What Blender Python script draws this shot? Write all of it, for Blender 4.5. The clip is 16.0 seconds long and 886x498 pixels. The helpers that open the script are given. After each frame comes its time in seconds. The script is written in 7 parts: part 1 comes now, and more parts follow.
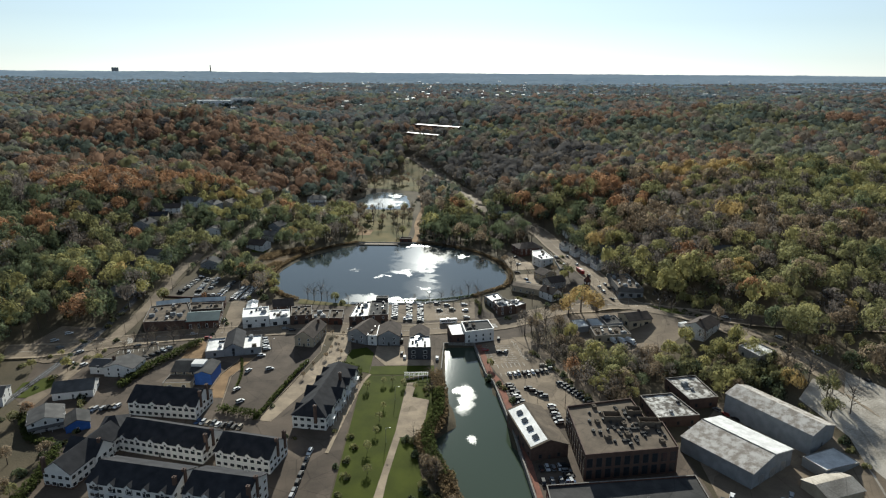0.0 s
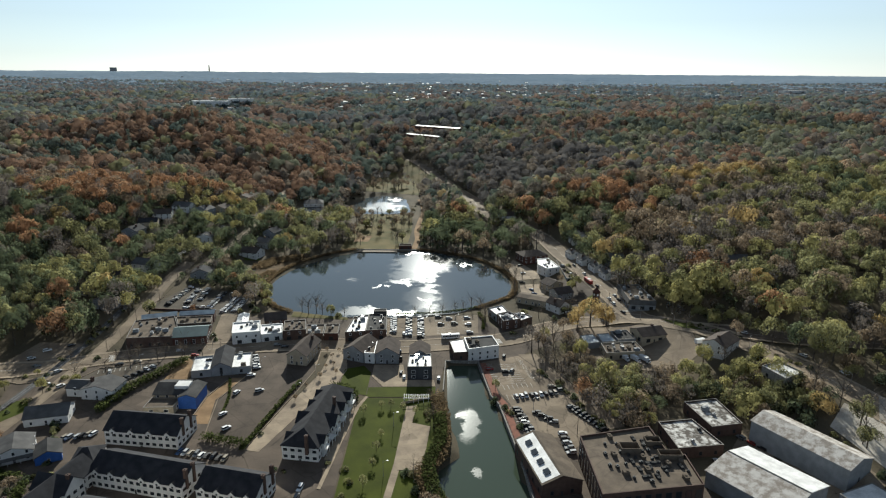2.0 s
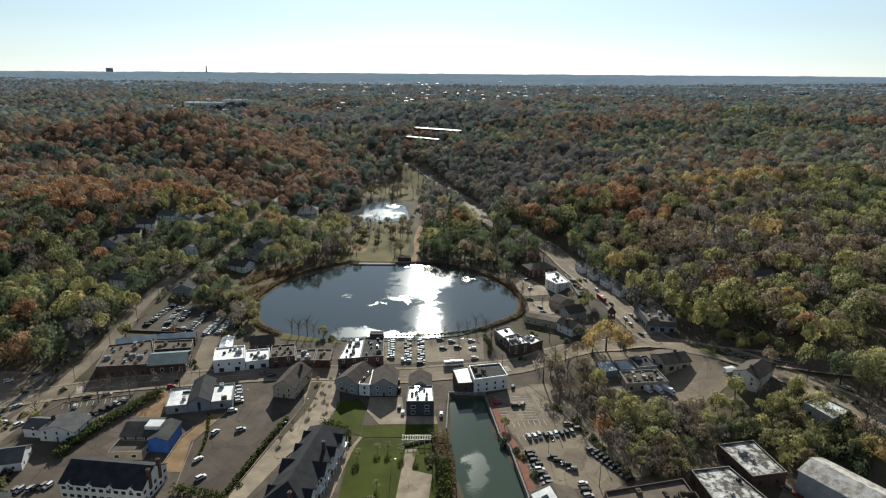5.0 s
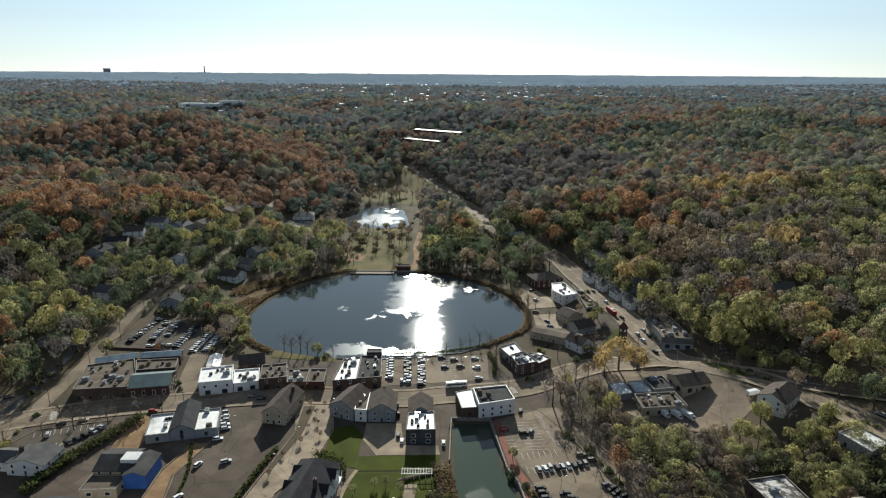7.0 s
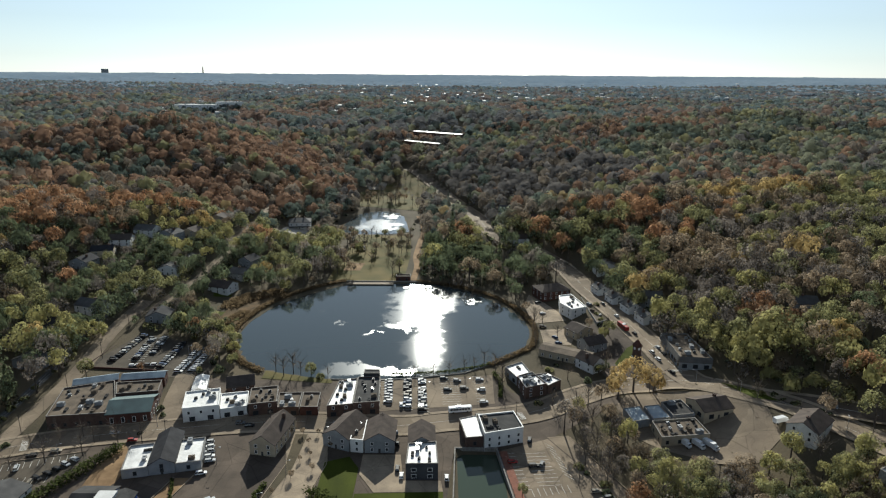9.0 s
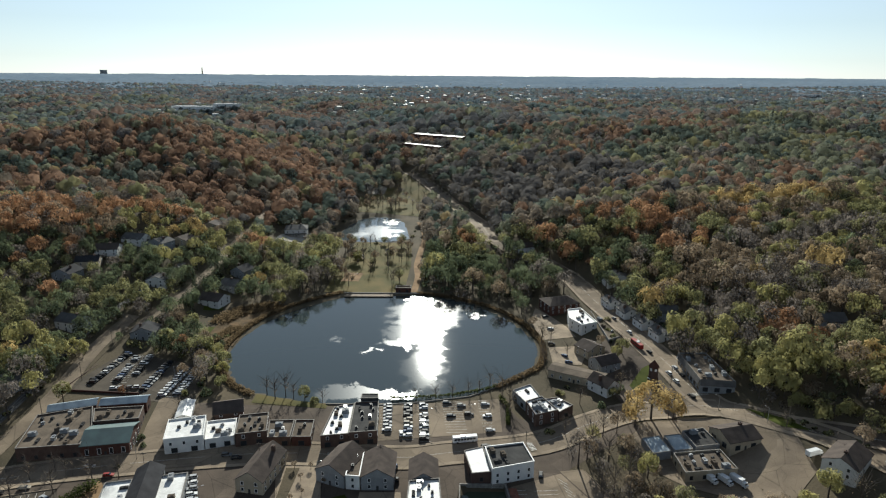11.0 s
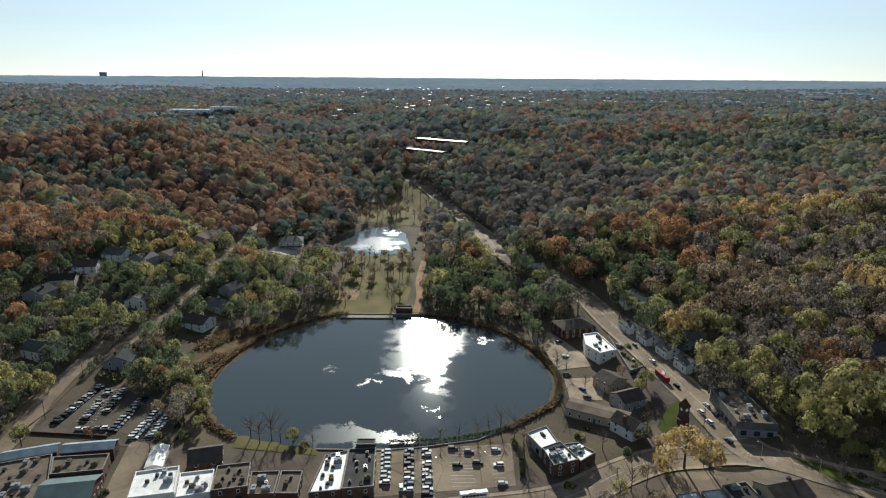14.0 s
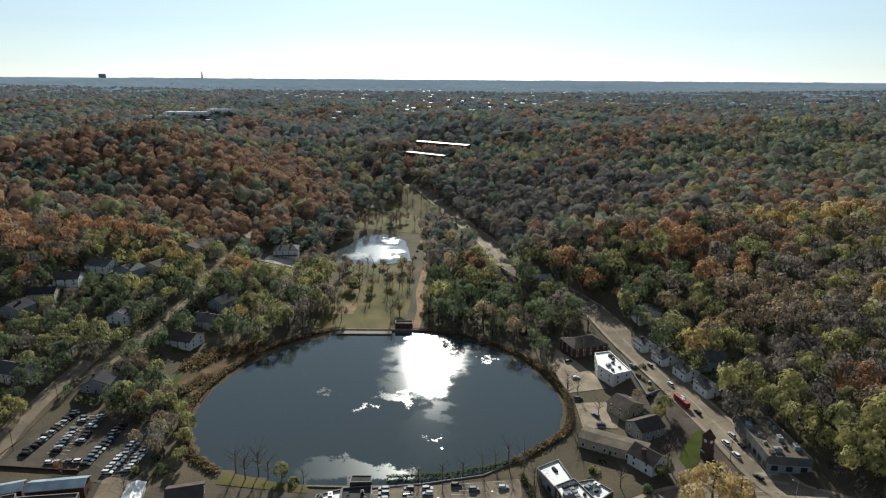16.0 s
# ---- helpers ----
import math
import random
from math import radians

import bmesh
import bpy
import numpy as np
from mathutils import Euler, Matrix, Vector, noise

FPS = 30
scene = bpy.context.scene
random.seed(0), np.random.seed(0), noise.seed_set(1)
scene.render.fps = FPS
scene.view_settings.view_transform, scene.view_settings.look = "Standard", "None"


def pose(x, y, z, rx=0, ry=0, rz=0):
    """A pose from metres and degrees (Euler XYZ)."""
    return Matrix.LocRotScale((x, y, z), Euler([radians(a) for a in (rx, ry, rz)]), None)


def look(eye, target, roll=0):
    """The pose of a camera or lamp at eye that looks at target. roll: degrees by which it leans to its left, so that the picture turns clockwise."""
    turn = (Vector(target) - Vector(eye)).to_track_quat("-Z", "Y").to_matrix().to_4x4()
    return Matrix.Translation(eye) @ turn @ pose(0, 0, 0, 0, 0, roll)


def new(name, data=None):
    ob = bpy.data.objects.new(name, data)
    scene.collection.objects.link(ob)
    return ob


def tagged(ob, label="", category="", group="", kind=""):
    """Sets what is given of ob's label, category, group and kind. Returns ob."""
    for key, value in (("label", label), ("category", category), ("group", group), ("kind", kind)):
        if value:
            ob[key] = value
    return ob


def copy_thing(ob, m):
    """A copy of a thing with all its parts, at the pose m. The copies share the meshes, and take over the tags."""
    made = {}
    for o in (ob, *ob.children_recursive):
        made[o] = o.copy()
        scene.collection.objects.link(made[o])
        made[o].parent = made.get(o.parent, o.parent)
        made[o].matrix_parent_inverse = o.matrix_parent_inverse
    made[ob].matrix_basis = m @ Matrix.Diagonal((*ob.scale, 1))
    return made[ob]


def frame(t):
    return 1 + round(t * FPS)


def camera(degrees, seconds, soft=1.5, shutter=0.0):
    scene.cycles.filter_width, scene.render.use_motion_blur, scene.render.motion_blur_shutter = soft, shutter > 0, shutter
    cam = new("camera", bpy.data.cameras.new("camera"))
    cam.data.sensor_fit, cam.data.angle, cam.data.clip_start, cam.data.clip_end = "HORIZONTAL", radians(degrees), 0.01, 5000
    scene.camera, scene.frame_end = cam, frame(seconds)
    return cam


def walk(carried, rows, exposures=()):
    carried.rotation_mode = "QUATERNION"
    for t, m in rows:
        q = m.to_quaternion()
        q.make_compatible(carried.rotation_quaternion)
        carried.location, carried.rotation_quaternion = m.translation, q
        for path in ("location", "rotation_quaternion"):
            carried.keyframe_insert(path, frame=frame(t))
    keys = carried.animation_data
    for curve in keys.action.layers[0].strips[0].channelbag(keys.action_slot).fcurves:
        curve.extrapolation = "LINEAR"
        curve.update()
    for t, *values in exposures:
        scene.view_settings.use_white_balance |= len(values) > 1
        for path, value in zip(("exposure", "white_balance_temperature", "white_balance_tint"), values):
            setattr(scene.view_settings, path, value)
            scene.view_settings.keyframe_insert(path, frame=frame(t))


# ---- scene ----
cam = camera(69.0, 16.0, soft=1.2)
ROLL = -0.40
K = 1.45  # the plan below is drawn in units of K metres; heights are in metres
ROWS = [
    (0, -0.09, -0.14, 162.28, -15.384, -0.039),
    (0.5, -0.33, 6.12, 162.37, -15.388, -0.037),
    (1, -0.61, 12.37, 162.44, -15.389, -0.038),
    (1.5, -0.88, 18.60, 162.50, -15.387, -0.041),
    (2, -1.17, 24.84, 162.56, -15.384, -0.048),
    (2.5, -1.48, 31.06, 162.60, -15.379, -0.058),
    (3, -1.78, 37.28, 162.65, -15.373, -0.071),
    (3.5, -2.10, 43.50, 162.69, -15.367, -0.086),
    (4, -2.44, 49.71, 162.73, -15.360, -0.103),
    (6.5, -4.15, 80.78, 163.08, -15.323, -0.194),
    (7, -4.50, 87.00, 163.18, -15.314, -0.210),
    (7.5, -4.84, 93.23, 163.28, -15.305, -0.223),
    (8, -5.19, 99.47, 163.41, -15.294, -0.233),
    (8.5, -5.54, 105.72, 163.55, -15.282, -0.241),
    (9, -5.87, 111.97, 163.69, -15.268, -0.244),
    (11.5, -7.51, 143.46, 164.46, -15.169, -0.203),
    (12, -7.80, 149.80, 164.62, -15.142, -0.183),
    (12.5, -8.11, 156.16, 164.76, -15.113, -0.161),
    (13, -8.38, 162.54, 164.89, -15.082, -0.137),
    (13.5, -8.64, 168.95, 165.01, -15.049, -0.112),
    (14, -8.90, 175.39, 165.11, -15.014, -0.088),
    (14.5, -9.13, 181.84, 165.18, -14.978, -0.066),
    (15, -9.37, 188.33, 165.23, -14.942, -0.048),
    (15.5, -9.57, 194.82, 165.23, -14.906, -0.035),
    (16, -9.76, 201.36, 165.20, -14.870, -0.032),
]
walk(cam, [(t, pose(x, y, z, 90 + pitch, ROLL, yaw)) for t, x, y, z, pitch, yaw in ROWS], exposures=[(0.0, 0.72, 5720, 2), (16.0, 0.72, 5720, 2)])

# ---- light ----
SUN_EL, SUN_AZ = 23.5, -0.8          # degrees: above the horizon, to the left of straight ahead
world = bpy.data.worlds.new("world")
scene.world = world
world.use_nodes = True
wn = world.node_tree.nodes
sky = wn.new("ShaderNodeTexSky")
sky.sky_type, sky.sun_disc = "NISHITA", False
sky.sun_elevation, sky.sun_rotation = radians(SUN_EL), radians(SUN_AZ)
sky.altitude, sky.air_density, sky.dust_density, sky.ozone_density = 100, 1.0, 0.1, 3.0
wn["Background"].inputs["Strength"].default_value = 0.058
soft = wn.new("ShaderNodeHueSaturation")
soft.inputs["Saturation"].default_value = 0.45
world.node_tree.links.new(sky.outputs[0], soft.inputs["Color"])
world.node_tree.links.new(soft.outputs[0], wn["Background"].inputs["Color"])
sun = new("sun", bpy.data.lights.new("sun", "SUN"))
sun.data.energy, sun.data.angle, sun.data.color = 5.0, radians(0.5), (1.0, 0.89, 0.74)
_d = Vector((math.sin(radians(SUN_AZ)) * math.cos(radians(SUN_EL)), math.cos(radians(SUN_AZ)) * math.cos(radians(SUN_EL)), math.sin(radians(SUN_EL))))
sun.matrix_world = look(_d * 900, (0, 0, 0))

# ---- materials ----


def mat(name, color, other=None, scale=0.4, fine=6.0, rough=0.85, metal=0.0, bump=0.0, spread=0.35, rand=0.0, spec=0.3, worn=0.0, blotch=0.2):
    """A surface with variation at two scales, in metres of object space."""
    m = bpy.data.materials.new(name)
    m.use_nodes = True
    nt = m.node_tree
    b = nt.nodes["Principled BSDF"]
    other = other or tuple(c * (1 - spread) for c in color)
    tc = nt.nodes.new("ShaderNodeTexCoord")
    n1 = nt.nodes.new("ShaderNodeTexNoise")
    n1.inputs["Scale"].default_value, n1.inputs["Detail"].default_value = scale, 6
    n2 = nt.nodes.new("ShaderNodeTexNoise")
    n2.inputs["Scale"].default_value, n2.inputs["Detail"].default_value = fine, 3
    for n in (n1, n2):
        nt.links.new(tc.outputs["Object"], n.inputs["Vector"])
    add = nt.nodes.new("ShaderNodeMath")
    add.operation = "MULTIPLY_ADD"
    add.inputs[1].default_value = 0.45
    nt.links.new(n2.outputs["Fac"], add.inputs[0])
    nt.links.new(n1.outputs["Fac"], add.inputs[2])
    ramp = nt.nodes.new("ShaderNodeValToRGB")
    ramp.color_ramp.elements[0].position, ramp.color_ramp.elements[1].position = 0.72 - blotch, 0.72 + blotch
    ramp.color_ramp.elements[0].color, ramp.color_ramp.elements[1].color = (*other, 1), (*color, 1)
    nt.links.new(add.outputs[0], ramp.inputs[0])
    out = ramp.outputs[0]
    if worn:
        # repaved patches, and dark seals along their joints
        for feature, size, lo, hi, a, b2 in (("F1", 0.075, 0.0, 1.0, 1 - 0.3 * worn, 1 + 0.22 * worn), ("DISTANCE_TO_EDGE", 0.05, 0.0, 0.012, 1 - 0.4 * worn, 1.0), ("DISTANCE_TO_EDGE", 0.13, 0.0, 0.02, 1 - 0.22 * worn, 1.0)):
            vo = nt.nodes.new("ShaderNodeTexVoronoi")
            vo.feature = feature
            vo.inputs["Scale"].default_value = size
            nt.links.new(tc.outputs["Object"], vo.inputs["Vector"])
            mr = nt.nodes.new("ShaderNodeMapRange")
            mr.inputs[1].default_value, mr.inputs[2].default_value, mr.inputs[3].default_value, mr.inputs[4].default_value = lo, hi, a, b2
            nt.links.new(vo.outputs["Color" if feature == "F1" else "Distance"], mr.inputs[0])
            hsv = nt.nodes.new("ShaderNodeHueSaturation")
            nt.links.new(mr.outputs[0], hsv.inputs["Value"])
            nt.links.new(out, hsv.inputs["Color"])
            out = hsv.outputs[0]
    if rand:
        oi = nt.nodes.new("ShaderNodeObjectInfo")
        hsv = nt.nodes.new("ShaderNodeHueSaturation")
        mr = nt.nodes.new("ShaderNodeMapRange")
        mr.inputs[3].default_value, mr.inputs[4].default_value = 1 - rand, 1 + rand
        nt.links.new(oi.outputs["Random"], mr.inputs[0])
        nt.links.new(mr.outputs[0], hsv.inputs["Value"])
        nt.links.new(out, hsv.inputs["Color"])
        out = hsv.outputs[0]
    nt.links.new(out, b.inputs["Base Color"])
    b.inputs["Roughness"].default_value, b.inputs["Metallic"].default_value = rough, metal
    b.inputs["Specular IOR Level"].default_value = spec
    if bump:
        bm = nt.nodes.new("ShaderNodeBump")
        bm.inputs["Strength"].default_value, bm.inputs["Distance"].default_value = 0.6, bump
        nt.links.new(n2.outputs["Fac"], bm.inputs["Height"])
        nt.links.new(bm.outputs[0], b.inputs["Normal"])
    return m


def leaf_mat(name, color, other, scale=0.05, gaps=0.0):
    """Foliage: thin, partly translucent leaves whose tone varies from clump to clump."""
    m = bpy.data.materials.new(name)
    m.use_nodes = True
    nt = m.node_tree
    nt.nodes.remove(nt.nodes["Principled BSDF"])
    out = nt.nodes["Material Output"]
    geo = nt.nodes.new("ShaderNodeNewGeometry")
    noi = nt.nodes.new("ShaderNodeTexNoise")
    noi.inputs["Scale"].default_value, noi.inputs["Detail"].default_value = scale, 3
    nt.links.new(geo.outputs["Position"], noi.inputs["Vector"])
    add = nt.nodes.new("ShaderNodeMath")
    add.operation = "MULTIPLY_ADD"
    add.inputs[1].default_value = 0.08
    nt.links.new(geo.outputs["Random Per Island"], add.inputs[0])
    nt.links.new(noi.outputs["Fac"], add.inputs[2])
    ramp = nt.nodes.new("ShaderNodeValToRGB")
    ramp.color_ramp.elements[0].position, ramp.color_ramp.elements[1].position = 0.36, 0.8
    ramp.color_ramp.elements[0].color, ramp.color_ramp.elements[1].color = (*other, 1), (*color, 1)
    nt.links.new(add.outputs[0], ramp.inputs[0])
    dif, tra = (nt.nodes.new("ShaderNodeBsdf" + k) for k in ("Diffuse", "Translucent"))
    mix = nt.nodes.new("ShaderNodeMixShader")
    mix.inputs[0].default_value = 0.62
    for n in (dif, tra):
        nt.links.new(ramp.outputs[0], n.inputs["Color"])
    nt.links.new(dif.outputs[0], mix.inputs[1])
    nt.links.new(tra.outputs[0], mix.inputs[2])
    if gaps:
        # light falls through between the leaves of a spray
        hole, thin = nt.nodes.new("ShaderNodeBsdfTransparent"), nt.nodes.new("ShaderNodeMixShader")
        thin.inputs[0].default_value = gaps
        nt.links.new(mix.outputs[0], thin.inputs[1])
        nt.links.new(hole.outputs[0], thin.inputs[2])
        mix = thin
    nt.links.new(mix.outputs[0], out.inputs["Surface"])
    return m


def water_mat(name, color, calm, patches, ripple=0.006, warp=16.0):
    """Water with wind-ruffled patches: (x, y, half width, half length, roughness) in metres."""
    m = bpy.data.materials.new(name)
    m.use_nodes = True
    nt = m.node_tree
    b = nt.nodes["Principled BSDF"]
    b.inputs["Base Color"].default_value = (*color, 1)
    b.inputs["IOR"].default_value = 1.4
    tc = nt.nodes.new("ShaderNodeTexCoord")
    big = nt.nodes.new("ShaderNodeTexNoise")
    big.inputs["Scale"].default_value, big.inputs["Detail"].default_value = 0.1, 9
    nt.links.new(tc.outputs["Object"], big.inputs["Vector"])
    bend = nt.nodes.new("ShaderNodeVectorMath")
    bend.operation = "MULTIPLY_ADD"
    bend.inputs[1].default_value, bend.inputs[2].default_value = (warp * 2, warp * 2, 0), (-warp, -warp, 0)
    nt.links.new(big.outputs["Color"], bend.inputs[0])
    at0 = nt.nodes.new("ShaderNodeVectorMath")
    nt.links.new(tc.outputs["Object"], at0.inputs[0])
    nt.links.new(bend.outputs[0], at0.inputs[1])
    small = nt.nodes.new("ShaderNodeTexNoise")
    small.inputs["Scale"].default_value, small.inputs["Detail"].default_value = 1.1, 4
    nt.links.new(tc.outputs["Object"], small.inputs["Vector"])
    fray = nt.nodes.new("ShaderNodeVectorMath")
    fray.operation = "MULTIPLY_ADD"
    fray.inputs[1].default_value, fray.inputs[2].default_value = (warp * 0.7, warp * 0.7, 0), (-warp * 0.35, -warp * 0.35, 0)
    nt.links.new(small.outputs["Color"], fray.inputs[0])
    at = nt.nodes.new("ShaderNodeVectorMath")
    nt.links.new(at0.outputs[0], at.inputs[0])
    nt.links.new(fray.outputs[0], at.inputs[1])
    last = None
    for x, y, rx, ry, rough in patches:
        x, y, rx, ry = K * x, K * y, K * rx, K * ry
        mp = nt.nodes.new("ShaderNodeMapping")
        mp.vector_type = "TEXTURE"
        mp.inputs["Location"].default_value, mp.inputs["Scale"].default_value = (x, y, 0), (rx, ry, 1e6)
        ln = nt.nodes.new("ShaderNodeVectorMath")
        ln.operation = "LENGTH"
        mr = nt.nodes.new("ShaderNodeMapRange")
        mr.inputs[1].default_value, mr.inputs[2].default_value = 1.15, 0.85
        mr.inputs[3].default_value, mr.inputs[4].default_value = calm, rough
        mx = nt.nodes.new("ShaderNodeMath")
        mx.operation = "MAXIMUM"
        mx.inputs[1].default_value = calm
        nt.links.new(at.outputs[0], mp.inputs["Vector"])
        nt.links.new(mp.outputs[0], ln.inputs[0])
        nt.links.new(ln.outputs["Value"], mr.inputs[0])
        nt.links.new(mr.outputs[0], mx.inputs[0])
        if last:
            nt.links.new(last.outputs[0], mx.inputs[1])
        last = mx
    nt.links.new(last.outputs[0], b.inputs["Roughness"])
    rip = nt.nodes.new("ShaderNodeTexNoise")
    rip.inputs["Scale"].default_value, rip.inputs["Detail"].default_value = 0.9, 6
    nt.links.new(tc.outputs["Object"], rip.inputs["Vector"])
    bm = nt.nodes.new("ShaderNodeBump")
    bm.inputs["Distance"].default_value = ripple
    bm.inputs["Strength"].default_value = 0.5
    nt.links.new(rip.outputs["Fac"], bm.inputs["Height"])
    nt.links.new(bm.outputs[0], b.inputs["Normal"])
    return m


M = {}
M["litter"] = mat("leaf litter", (0.115, 0.092, 0.06), (0.06, 0.052, 0.034), 0.03, 1.2, 0.95, bump=0.3, spec=0.08)
# ground colour with distance haze painted in, for the far plain only
M["farland"] = mat("haze-tinted wooded plain", (0.16, 0.19, 0.215), (0.11, 0.13, 0.15), 0.004, 0.02, 0.95, spec=0.05)
M["lawn"] = mat("mown grass", (0.063, 0.075, 0.009), (0.036, 0.045, 0.006), 0.08, 3.0, 0.95, bump=0.08, spec=0.08)
M["drygrass"] = mat("dry grass", (0.16, 0.125, 0.05), (0.07, 0.072, 0.026), 0.05, 2.0, 0.95, bump=0.08, spec=0.08)
M["reeds"] = mat("dry reeds", (0.17, 0.11, 0.055), (0.06, 0.045, 0.025), 0.15, 3.0, 0.95, bump=0.5, spec=0.08)
M["dust"] = mat("pale dusty concrete", (0.50, 0.455, 0.39), (0.27, 0.24, 0.20), 0.06, 1.5, 0.95, bump=0.02, spec=0.08, worn=0.6, blotch=0.14)
M["soil"] = mat("bare soil", (0.30, 0.20, 0.11), (0.17, 0.11, 0.06), 0.15, 4.0, 0.95, bump=0.08, spec=0.08)
M["asphalt"] = mat("worn asphalt", (0.129, 0.101, 0.078), (0.072, 0.058, 0.046), 0.07, 3.0, 0.9, bump=0.01, spec=0.08, worn=0.9)
M["asphalt_pale"] = mat("pale worn asphalt", (0.255, 0.203, 0.144), (0.154, 0.122, 0.090), 0.07, 3.0, 0.9, bump=0.01, spec=0.08, worn=0.9)
M["asphalt_dark"] = mat("dark asphalt", (0.107, 0.089, 0.068), (0.060, 0.051, 0.040), 0.09, 3.0, 0.88, bump=0.01, spec=0.08, worn=0.9)
M["concrete"] = mat("pale concrete", (0.351, 0.282, 0.200), (0.211, 0.168, 0.124), 0.15, 4.0, 0.9, bump=0.01, spec=0.08, worn=0.6)
M["brickpave"] = mat("red brick paving", (0.25, 0.11, 0.075), (0.15, 0.075, 0.055), 0.4, 5.0, 0.9, spec=0.08)
M["paint"] = mat("road paint", (0.65, 0.62, 0.56), (0.35, 0.33, 0.3), 0.6, 6.0, 0.8)
M["white"] = mat("white clapboard", (0.629, 0.620, 0.595), (0.510, 0.501, 0.484), 0.3, 2.0, 0.7)
M["whiteroof"] = mat("white roof membrane", (0.80, 0.79, 0.76), (0.50, 0.49, 0.47), 0.22, 2.0, 0.6)
M["cream"] = mat("cream siding", (0.385, 0.329, 0.238), (0.294, 0.245, 0.175), 0.3, 2.0, 0.8)
M["greywall"] = mat("grey siding", (0.252, 0.259, 0.266), (0.175, 0.182, 0.189), 0.3, 2.0, 0.8)
M["darkwall"] = mat("charcoal siding", (0.055, 0.058, 0.065), (0.035, 0.037, 0.042), 0.3, 2.0, 0.8)
M["bluewall"] = mat("blue sheathing", (0.05, 0.13, 0.42), (0.03, 0.09, 0.30), 0.4, 2.0, 0.7)
M["brick"] = mat("red brick", (0.090, 0.039, 0.027), (0.053, 0.024, 0.018), 0.5, 7.0, 0.9, bump=0.02)
M["brownbrick"] = mat("brown brick", (0.102, 0.064, 0.048), (0.064, 0.039, 0.031), 0.5, 7.0, 0.9, bump=0.02)
M["stone"] = mat("grey rubble stone", (0.26, 0.24, 0.21), (0.13, 0.12, 0.11), 0.9, 5.0, 0.9, bump=0.05)
M["shingle"] = mat("charcoal shingles", (0.044, 0.044, 0.048), (0.024, 0.024, 0.027), 0.25, 5.0, 0.85, bump=0.02, spec=0.06)
M["slate"] = mat("grey shingles", (0.120, 0.116, 0.112), (0.072, 0.070, 0.069), 0.25, 5.0, 0.85, bump=0.02, spec=0.06)
M["brownroof"] = mat("brown shingles", (0.100, 0.080, 0.068), (0.056, 0.046, 0.040), 0.25, 5.0, 0.85, bump=0.02, spec=0.06)
M["tar"] = mat("gravel and tar roof", (0.178, 0.143, 0.108), (0.099, 0.081, 0.064), 0.18, 3.0, 0.9, bump=0.02, spec=0.06, worn=0.6)
M["tardark"] = mat("dark roof membrane", (0.075, 0.072, 0.07), (0.04, 0.04, 0.04), 0.18, 3.0, 0.85, spec=0.06, worn=0.6)
M["rustroof"] = mat("streaked metal roof", (0.52, 0.49, 0.45), (0.25, 0.215, 0.18), 0.35, 2.2, 0.8, spec=0.1, blotch=0.12)
M["patchroof"] = mat("patched pale roof", (0.60, 0.58, 0.54), (0.12, 0.105, 0.09), 0.3, 1.1, 0.85, spec=0.1, worn=1.0, blotch=0.07)
M["metalgreen"] = mat("green metal roof", (0.10, 0.15, 0.145), (0.07, 0.10, 0.10), 0.2, 3.0, 0.5)
M["metalblue"] = mat("blue-grey metal roof", (0.30, 0.36, 0.40), (0.16, 0.20, 0.24), 0.2, 3.0, 0.45)
M["metal"] = mat("galvanised metal", (0.42, 0.42, 0.42), (0.25, 0.25, 0.25), 0.8, 4.0, 0.45, 0.6)
M["darkmetal"] = mat("dark metal", (0.06, 0.06, 0.06), (0.03, 0.03, 0.03), 0.8, 4.0, 0.6, 0.3)
M["wood"] = mat("weathered timber", (0.24, 0.18, 0.12), (0.13, 0.10, 0.07), 0.5, 6.0, 0.85, bump=0.01)
M["bark"] = mat("grey-brown bark", (0.13, 0.105, 0.085), (0.06, 0.05, 0.042), 0.6, 5.0, 0.95)
M["glass"] = mat("window glass", (0.03, 0.035, 0.04), (0.02, 0.022, 0.025), 1.0, 5.0, 0.12, spec=0.6)
M["trim"] = mat("white trim", (0.72, 0.71, 0.68), (0.62, 0.61, 0.59), 0.8, 4.0, 0.6)
M["tyre"] = mat("tyre rubber", (0.02, 0.02, 0.02), (0.015, 0.015, 0.015), 3.0, 20.0, 0.9)
M["carglass"] = mat("car glass", (0.02, 0.024, 0.028), (0.015, 0.017, 0.02), 2.0, 8.0, 0.08, spec=0.7)
for _n, _c in (("silver", (0.42, 0.43, 0.44)), ("white", (0.72, 0.72, 0.71)), ("black", (0.02, 0.02, 0.022)), ("grey", (0.16, 0.165, 0.17)), ("blue", (0.04, 0.075, 0.16)), ("red", (0.28, 0.03, 0.025)), ("tan", (0.30, 0.26, 0.20))):
    M["car_" + _n] = mat(_n + " car paint", _c, tuple(v * 0.85 for v in _c), 0.7, 6.0, 0.6, 0.0, spec=0.15)
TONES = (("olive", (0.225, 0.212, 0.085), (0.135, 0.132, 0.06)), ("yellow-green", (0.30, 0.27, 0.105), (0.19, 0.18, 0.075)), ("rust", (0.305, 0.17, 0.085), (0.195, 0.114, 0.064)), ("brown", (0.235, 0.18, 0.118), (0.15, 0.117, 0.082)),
         ("grey twig", (0.165, 0.14, 0.118), (0.105, 0.09, 0.078)), ("dark green", (0.118, 0.135, 0.064), (0.07, 0.083, 0.043)), ("golden", (0.38, 0.275, 0.11), (0.27, 0.20, 0.085)))


